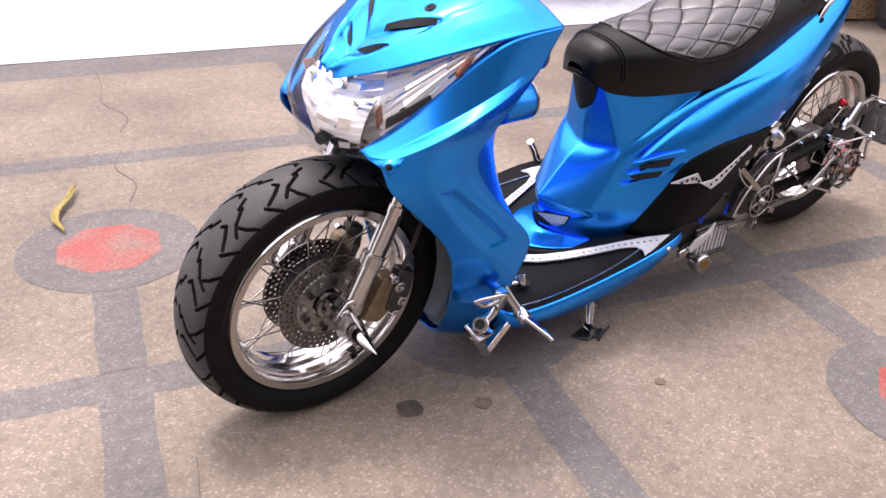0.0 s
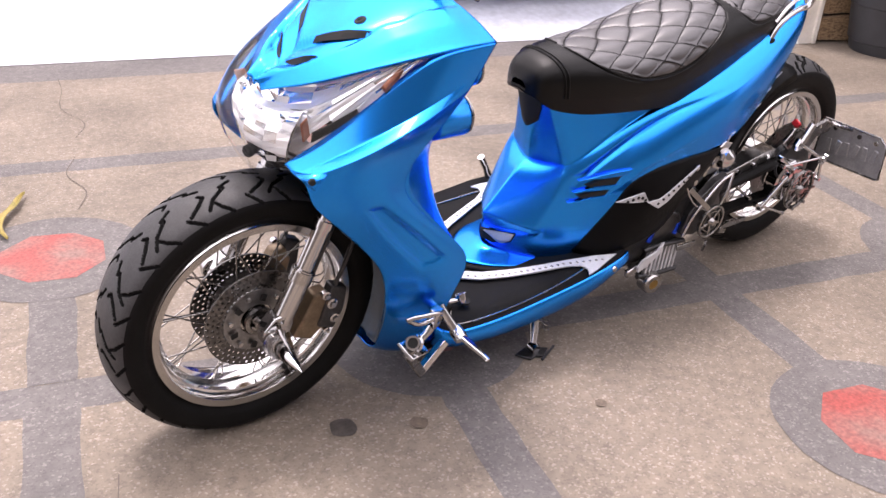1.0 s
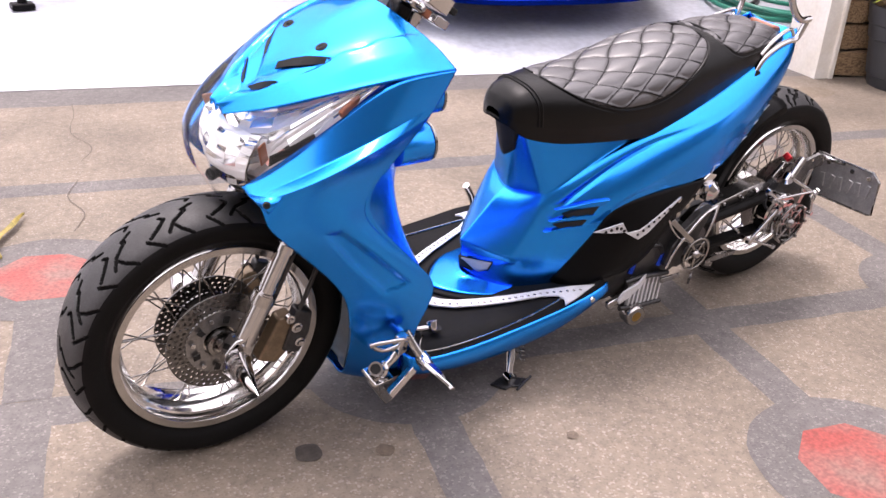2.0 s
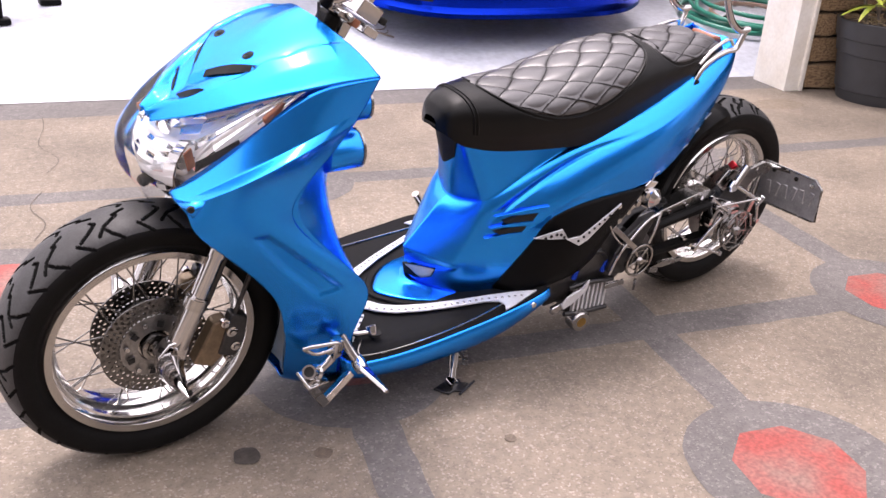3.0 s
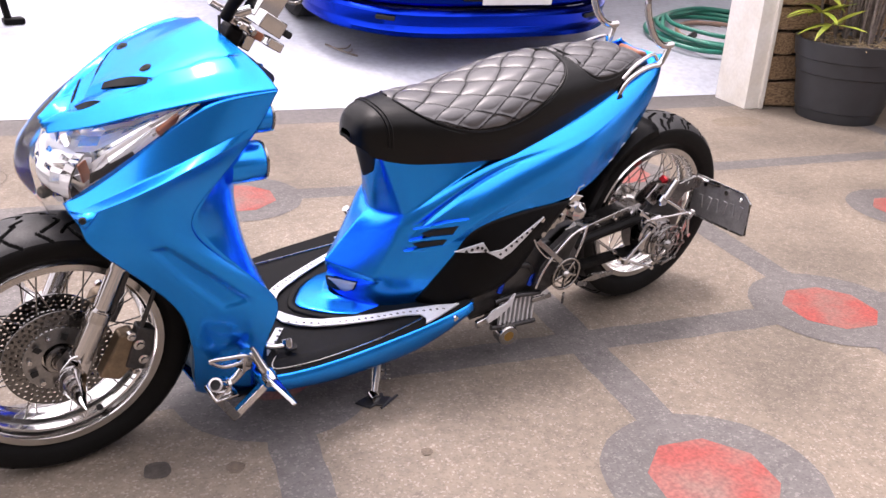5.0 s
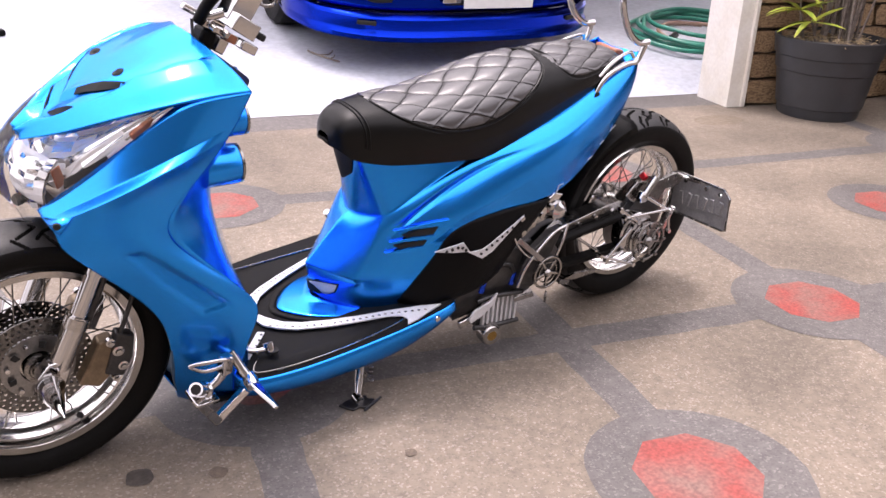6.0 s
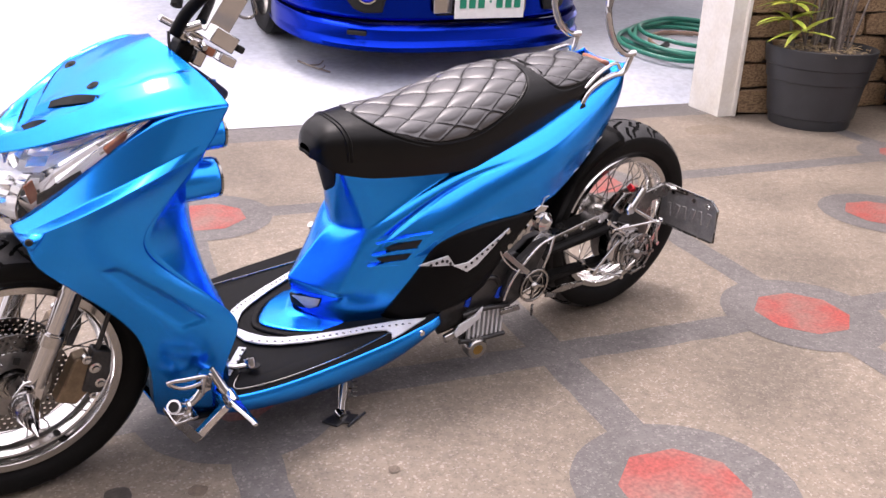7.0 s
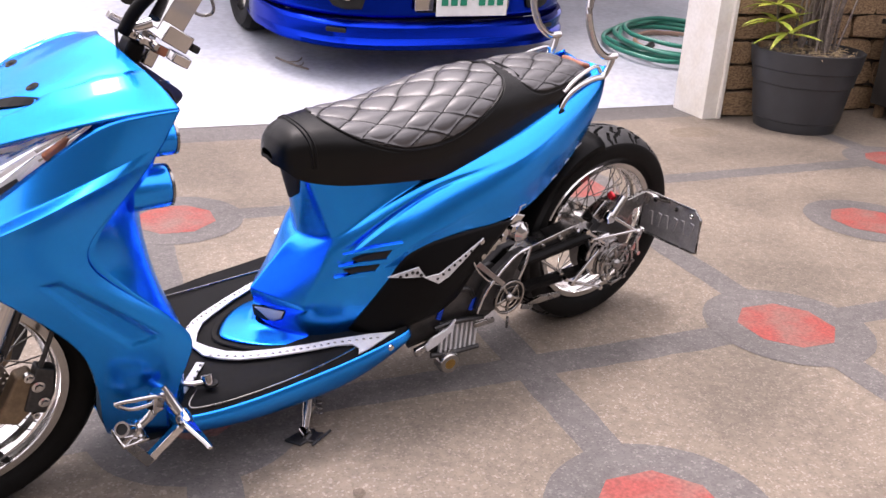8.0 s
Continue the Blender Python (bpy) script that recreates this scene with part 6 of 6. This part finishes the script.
# added out of view behind the car, met only in reflections
wall_box("wall_back_unseen", -9, 6, 7.0, 7.2, 0, 3.2, "wall", "unseen off-white wall added behind the garage for reflections")
pier = wall_box("pillar", 2.668, 2.768, 1.955, 2.200, 0, 2.6, "pillar", "cream-painted pillar with a chipped foot", "pillar")
part("pillar_trim", box((0.022, 0.02, 2.58), pose(*paving(2.757, 1.950), 1.29, 0, 0, -15.55)), "pillar", pier, bevel=0.004)
wall = wall_box("wall_stone", 2.770, 4.6, 1.990, 2.26, 0, 2.6, "mortar", "wall clad in rough brown stone blocks")
rnd = random.Random(11)
protos = []
for k in range(6):
    bm = bmesh.new()
    bmesh.ops.create_cube(bm, size=1)
    bmesh.ops.subdivide_edges(bm, edges=bm.edges, cuts=2, use_grid_fill=True)
    for v in bm.verts:
        v.co += V((rnd.uniform(-0.04, 0.04), rnd.uniform(-0.12, 0.12), rnd.uniform(-0.05, 0.05)))
        if abs(v.co.x) > 0.4 and abs(v.co.z) > 0.4:
            v.co *= 0.93
    me = mesh_of(bm, "stone_block", True, 50)
    me.materials.append(M["stone"])
    protos.append(me)
z = 0.0
while z < 1.5:
    h = rnd.uniform(0.115, 0.145)
    u = 2.772
    while u < 4.3:
        L_ = rnd.uniform(0.12, 0.34)
        s = part("stone", rnd.choice(protos), "stone", wall)
        s.matrix_basis = Matrix.Translation((*paving(u + L_ / 2, 1.985 + rnd.uniform(-0.008, 0.008)), z + h / 2)) @ pose(0, 0, 0, 0, 0, -15.55) @ Matrix.Diagonal((L_ - 0.012, 0.05, h - 0.012, 1))
        u += L_
    z += h
# added slab out of view, its edge set for the ramp's shadow line
wall_box("ramp_shade_slab", -0.1, 8.0, 3.7, 7.0, 2.75, 2.9, "wall", "unseen white slab placed to shade the ramp", "roof")
# dark slab added overhead, unseen, to dim the right side and its reflections
wall_box("pot_shade_slab", 3.3, 8.0, 0.4, 3.7, 2.75, 2.9, "dark_wall", "unseen dark slab placed to shade the pot side", "roof")
# added wall behind the camera: blocks low sky and gives dark reflections
wall_box("wall_light_block", -9, 8, -4.2, -4.0, 0, 3.4, "light_block", "unseen dull wall added to darken reflections", "wall")
# dark wall added beyond the right edge of view, for what the chrome reflects
wall_box("wall_side_unseen", 4.6, 4.8, -0.6, 2.26, 0, 2.5, "dark_wall", "unseen dark side wall added for reflections")

# plant pot
pot = thing("plant_pot", "large black plastic pot with dry soil and thin bare stems", "plant pot", pose(3.865, 0.880, 0, 0, 0, 0))
part("pot_body", lathe([(0, 0.0), (0.185, 0.0), (0.190, 0.012), (0.196, 0.05), (0.203, 0.054), (0.225, 0.22), (0.232, 0.224), (0.240, 0.29), (0.247, 0.294), (0.258, 0.375), (0.252, 0.378), (0.244, 0.372), (0.238, 0.34), (0, 0.33)], 48, m=pose(0, 0, 0, 90, 0, 0) @ Matrix.Scale(1, 4), close=False), "pot", pot, "ribbed black plastic pot", angle=50)
rnd = random.Random(5)
rows = [[V((0.240 * i / 6 * math.cos(k * math.tau / 24), 0.240 * i / 6 * math.sin(k * math.tau / 24), 0.345 + (rnd.uniform(0, 0.02) if i < 6 else 0))) for k in range(24)] for i in range(1, 7)]
part("soil", grid_bm(rows, closed_u=True), "soil", pot, "dry soil and litter")
straw = bmesh.new()
for k in range(170):
    a, r = rnd.uniform(0, math.tau), rnd.uniform(0.02, 0.22)
    p = V((r * math.cos(a), r * math.sin(a), 0.362 + rnd.uniform(0, 0.015)))
    d = V((rnd.uniform(-0.05, 0.05), rnd.uniform(-0.05, 0.05), rnd.uniform(-0.006, 0.012)))
    tube([p, p + d * 0.5 + V((0, 0, 0.004)), p + d], 0.0018, 4, 2, bm=straw)
part("litter", straw, "straw", pot, "dry straw litter", kind="stuff")
for k in range(26):
    a, r = rnd.uniform(0, math.tau), rnd.uniform(0.01, 0.13)
    p = V((r * math.cos(a) + 0.03, r * math.sin(a), 0.34))
    q = p + V((rnd.uniform(-0.10, 0.16), rnd.uniform(-0.10, 0.10), rnd.uniform(0.7, 1.1)))
    part("stem", tube([p, p.lerp(q, 0.4) + V((rnd.uniform(-0.02, 0.02), rnd.uniform(-0.02, 0.02), 0)), q], rnd.uniform(0.005, 0.009), 7, 4, r_end=0.004), "stem", pot)


def leaf_bm(p, d, length, width, droop):
    rows = []
    side = d.cross(V((0, 0, 1))).normalized()
    for i in range(8):
        t = i / 7
        c = p + d * length * t + V((0, 0, -droop * t * t))
        w = width * math.sin(math.pi * min(1, 0.08 + t * 0.92)) ** 0.8
        rows.append([c - side * w, c - V((0, 0, w * 0.35)), c + side * w])
    return grid_bm(rows)


for base, n in ((V((-0.16, 0.10, 0.57)), 12), (V((-0.19, 0.07, 0.50)), 10), (V((-0.16, 0.02, 0.45)), 7), (V((-0.06, 0.02, 0.66)), 8), (V((0.05, -0.04, 0.75)), 6)):
    part("stem", tube([V((base.x * 0.6, base.y, 0.35)), base * 0.5 + V((base.x * 0.35, base.y * 0.5, 0.2)), base], 0.006, 6, 3), "stem", pot)
    for k in range(n):
        a = k * 2.4 + rnd.uniform(-0.3, 0.3)
        d = V((math.cos(a), math.sin(a), rnd.uniform(0.0, 0.7))).normalized()
        part("leaf", leaf_bm(base, d, rnd.uniform(0.13, 0.21), rnd.uniform(0.014, 0.020), rnd.uniform(0.02, 0.09)), "leaf", pot, "narrow yellow-green leaf")

# dark things beyond the pot
cab = thing("low_cabinet", "dark low wooden cabinet in the shade", "cabinet", pose(*paving(3.62, 1.62), 0, 0, 0, -15.55))
part("cabinet_body", box((0.70, 0.45, 0.40), pose(0.35, 0, 0.27)), "dark_wall", cab, bevel=0.006)
part("cabinet_top", box((0.74, 0.49, 0.025), pose(0.35, 0, 0.483)), "dark_wall", cab, bevel=0.004)
for sx in (0.04, 0.66):
    for sy in (-0.19, 0.19):
        part("cabinet_leg", box((0.035, 0.035, 0.07), pose(sx, sy, 0.035)), "wood", cab, bevel=0.003)
bd = thing("leaning_board", "worn wooden board leaning on a cabinet", "board", pose(*paving(3.57, 1.28), 0, 0, 0, -15.55))
part("board", box((0.05, 0.02, 0.36), pose(0.02, 0.045, 0.178, -14, 8, 0)), "wood", bd, bevel=0.003)

# hose coil
hs = thing("garden_hose", "coiled green garden hose on the white floor", "hose", pose(0, 0, 0))
HU, HV = 3.20, 3.00
pts = []
rnd = random.Random(8)
for k in range(5 * 14):
    a = k * math.tau / 14
    rr = 0.34 + 0.05 * math.sin(k * 0.37) + rnd.uniform(-0.015, 0.015)
    u, v = HU + rr * 1.15 * math.cos(a) + 0.04 * math.sin(k * 0.21), HV + rr * math.sin(a) + 0.05 * math.cos(k * 0.17)
    pts.append((*paving(u, v), ramp_z(v) + 0.022 + 0.016 * (k // 14) + 0.006 * math.sin(k * 0.9)))
part("hose_coil", tube(pts, 0.013, 10, 4), "hose", hs, "green hose coil")
pts = []
for k in range(2 * 14):
    a = k * math.tau / 14 + 1
    u, v = HU + 0.02 + 0.27 * math.cos(a), HV - 0.02 + 0.25 * math.sin(a)
    pts.append((*paving(u, v), ramp_z(v) + 0.018 + 0.004 * (k % 3)))
part("hose_coil", tube(pts, 0.012, 10, 4), "hose_brown", hs, "brown hose coil")
hc = thing("hose_coupling", "dark hose coupling on the coil", "coupling", pose(0, 0, 0))
u, v = HU - 0.34, HV - 0.22
part("coupling", rod((*paving(u, v), ramp_z(v) + 0.075), (*paving(u + 0.05, v + 0.03), ramp_z(v) + 0.09), 0.02, 12), "dark_steel", hc)

# twigs and a yellow leaf
tw = thing("twig", "thin dark forked twig on the white floor", "twig", pose(0, 0, 0))
def on_ramp(x, y, lift=0.008):
    v = V((x - ORI.x, y - ORI.y)).dot(N2)
    return V((x, y, ramp_z(v) + lift + 0.006))
TW = [(1.975, 2.64), (1.990, 2.58), (2.01, 2.51), (2.045, 2.43)]
part("stick", tube([on_ramp(*p) for p in TW], 0.005, 6, 4), "stem", tw)
part("stick", tube([on_ramp(1.995, 2.56), on_ramp(2.05, 2.55), on_ramp(2.095, 2.59)], 0.004, 6, 4), "stem", tw)
part("stick", tube([on_ramp(2.02, 2.49), on_ramp(2.05, 2.50), on_ramp(2.07, 2.53)], 0.003, 6, 4), "stem", tw)
lf = thing("fallen_leaf", "long curled yellow leaf lying on the concrete", "leaf", pose(0, 0, 0))
rows = []
LP = spline([(-0.172, 0.890, 0.014), (-0.176, 0.95, 0.016), (-0.156, 1.01, 0.018), (-0.118, 1.06, 0.018), (-0.090, 1.11, 0.016), (-0.066, 1.15, 0.014)], 5)
for i, p in enumerate(LP):
    t = i / (len(LP) - 1)
    w = 0.010 * math.sin(math.pi * min(1, 0.06 + t * 0.94)) ** 0.7
    rows.append([p + V((-w, w * 0.5, 0.003 * math.sin(t * 9))), p + V((0, 0, -0.005)), p + V((w, -w * 0.5, 0.002))])
part("leaf_blade", grid_bm(rows), "banana", lf, thick=0.0012)

# black stand leg at the edge of the garage
sd = thing("metal_stand", "black metal stand with splayed feet", "stand", pose(0, 0, 0))
b0 = on_ramp(0.62, 3.42, 0)
part("stand_leg", rod(b0, b0 + V((-0.10, 0.05, 0.62)), 0.018, 10), "black_plastic", sd)
part("stand_shoe", box((0.10, 0.07, 0.03), Matrix.Translation(b0 + V((0.02, 0, 0.012)))), "black_plastic", sd, bevel=0.008)
b1 = on_ramp(0.36, 3.20, 0)
part("stand_leg", rod(b1, b1 + V((0.04, 0.12, 0.62)), 0.022, 10), "black_plastic", sd)
part("stand_shoe", box((0.10, 0.08, 0.03), Matrix.Translation(b1 + V((0.0, 0, 0.012)))), "black_plastic", sd, bevel=0.008)
part("stand_top", box((0.36, 0.10, 0.03), Matrix.Translation((b0 + b1) / 2 + V((-0.03, 0.08, 0.62)))), "black_plastic", sd, bevel=0.008)

# ---- parked car ----
car = thing("parked_car", "deep blue sedan with a front lip spoiler, parked nose out", "car", pose(2.645, 2.10, 0.096, 0, 0, -12.1) @ pose(0, 0, 0.0, 8.25, 0, 0))
HALF = [(0, 0), (0.30, 0.012), (0.50, 0.050), (0.65, 0.130), (0.78, 0.270), (0.845, 0.480), (0.85, 0.62)]
PLAN = [(-x, y) for x, y in HALF[::-1]] + HALF[1:]
plan = spline([V((x, y, 0)) for x, y in PLAN], 5)


def band_of(levels):
    """Skins the nose: rows of (height, set back) along the plan curve."""
    return grid_bm([[V((p.x * (1 - sb * 0.10), p.y + sb, z)) for p in plan] for z, sb in levels])


body = part("bumper", band_of([(0.300, 0.030), (0.330, 0.032), (0.420, 0.045), (0.500, 0.040), (0.560, 0.050), (0.620, 0.085), (0.66, 0.15)]), "car_blue", car, "deep blue bumper", thick=0.006)
part("lip_spoiler", band_of([(0.290, 0.034), (0.285, -0.004), (0.270, -0.022), (0.215, -0.012), (0.205, -0.018), (0.190, -0.040), (0.172, -0.044), (0.168, 0.02), (0.175, 0.12)]), "car_blue", car, "deep blue front lip spoiler", thick=0.006)
hood = [[V((p.x * 0.93, p.y + 0.15 + k * 0.9 * max(0.05, 1 - p.y), 0.66 + k * 0.20 - 0.05 * k * k - 0.10 * (p.x / 0.85) ** 4)) for p in plan] for k in (0, 0.3, 0.6, 1.0)]
part("hood", grid_bm(hood), "car_blue", car, "deep blue hood", thick=0.006)
for s in (-1, 1):
    fend = [[V((s * 0.845, 0.62, 0.30)), V((s * 0.85, 0.62, 0.55)), V((s * 0.80, 0.66, 0.70))], [V((s * 0.85, 1.22, 0.30)), V((s * 0.86, 1.22, 0.55)), V((s * 0.80, 1.22, 0.80))], [V((s * 0.85, 3.6, 0.30)), V((s * 0.86, 3.6, 0.60)), V((s * 0.80, 3.6, 0.88))]]
    part("car_side", grid_bm(fend), "car_blue", car, thick=0.01)
    wm = pose(s * 0.74, 0.93, 0.305)
    tw_ = part("wheel", lathe([(0, -0.06), (0.06, -0.065), (0.20, -0.05), (0.205, -0.09), (0.205, 0.09), (0, 0.09)], 40, m=wm @ pose(0, 0, 0, 0, 0, s * 90), close=False), "alu", car, "silver alloy wheel")
    part("car_tyre", lathe([(0.205, -0.09), (0.235, -0.105), (0.28, -0.10), (0.302, -0.075), (0.305, 0), (0.302, 0.075), (0.28, 0.10), (0.205, 0.09)], 48, m=wm @ pose(0, 0, 0, 0, 0, s * 90), close=False), "rubber", tw_, "black car tyre")
    fog = part("fog_recess", patch([[(s * 0.42, 0.066, 0.50), (s * 0.55, 0.098, 0.50), (s * 0.64, 0.165, 0.48)], [(s * 0.43, 0.060, 0.42), (s * 0.54, 0.090, 0.42), (s * 0.625, 0.145, 0.42)], [(s * 0.45, 0.056, 0.345), (s * 0.53, 0.078, 0.340), (s * 0.58, 0.105, 0.355)]], 5, 5), "hole", car, "black fog lamp recess", thick=0.012)
    fm_ = pose(s * 0.525, 0.070, 0.435, 0, 0, s * 18)
    part("fog_lamp", lathe([(0, -0.020), (0.030, -0.014), (0.044, 0.0), (0.046, 0.010), (0, 0.010)], 32, m=fm_), "blue_glass", fog, "blue projector fog lamp")
    part("fog_ring", lathe([(0.044, -0.004), (0.052, -0.004), (0.054, 0.012), (0.044, 0.012)], 32, m=fm_), "chrome", fog)
    part("side_slot", box((0.095, 0.02, 0.020), pose(s * 0.575, 0.055, 0.250, 0, 0, s * 27)), "hole", car, "dark slot in the lip", bevel=0.004)
rear = [[V((s * 0.80, y, z)) for s in (-1, -0.5, 0, 0.5, 1)] for y, z in ((1.55, 0.82), (2.1, 1.28), (3.0, 1.30), (3.7, 0.95), (4.1, 0.90), (4.15, 0.35))]
part("car_body", grid_bm(rear), "car_blue", car, thick=0.01)
# black sheet added low under the car to deepen the shadow there
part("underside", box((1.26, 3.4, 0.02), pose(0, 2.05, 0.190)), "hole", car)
part("grille", patch([[(-0.20, 0.036, 0.53), (0, 0.030, 0.53), (0.28, 0.040, 0.53)], [(-0.205, 0.030, 0.43), (0, 0.022, 0.43), (0.285, 0.034, 0.43)], [(-0.18, 0.026, 0.335), (0, 0.020, 0.335), (0.26, 0.030, 0.335)]], 4, 4), "hole", car, "black grille opening", thick=0.012)
part("intercooler", box((0.10, 0.012, 0.17), pose(-0.150, 0.014, 0.43)), "alu", car, "silver intercooler end tank", bevel=0.01)
part("intercooler", box((0.06, 0.012, 0.17), pose(0.285, 0.020, 0.43)), "alu", car, "silver intercooler end tank", bevel=0.01)
for k in range(6):
    part("grille_slat", box((0.26, 0.010, 0.008), pose(0.0, 0.014, 0.36 + k * 0.027)), "dark_steel", car)
cp = part("car_number_plate", box((0.385, 0.006, 0.135), pose(0.085, -0.030, 0.400, -6, 0, 0)), "plate_bg", car, "white plate with green characters", bevel=0.004)
for k in range(7):
    if k == 3:
        part("plate_dot", box((0.010, 0.003, 0.010), pose(0.085, -0.034, 0.415, -6, 0, 0)), "plate_green", cp)
        continue
    part("plate_bar", box((0.034, 0.003, 0.062), pose(0.085 + (k - 3) * 0.050, -0.034, 0.415, -6, 0, 0)), "plate_green", cp, "green character bar")
for k in range(3):
    part("plate_bar", box((0.055, 0.003, 0.006), pose(0.085 + (k - 1) * 0.07, -0.0325, 0.353, -6, 0, 0)), "steel", cp, "small grey text bar")
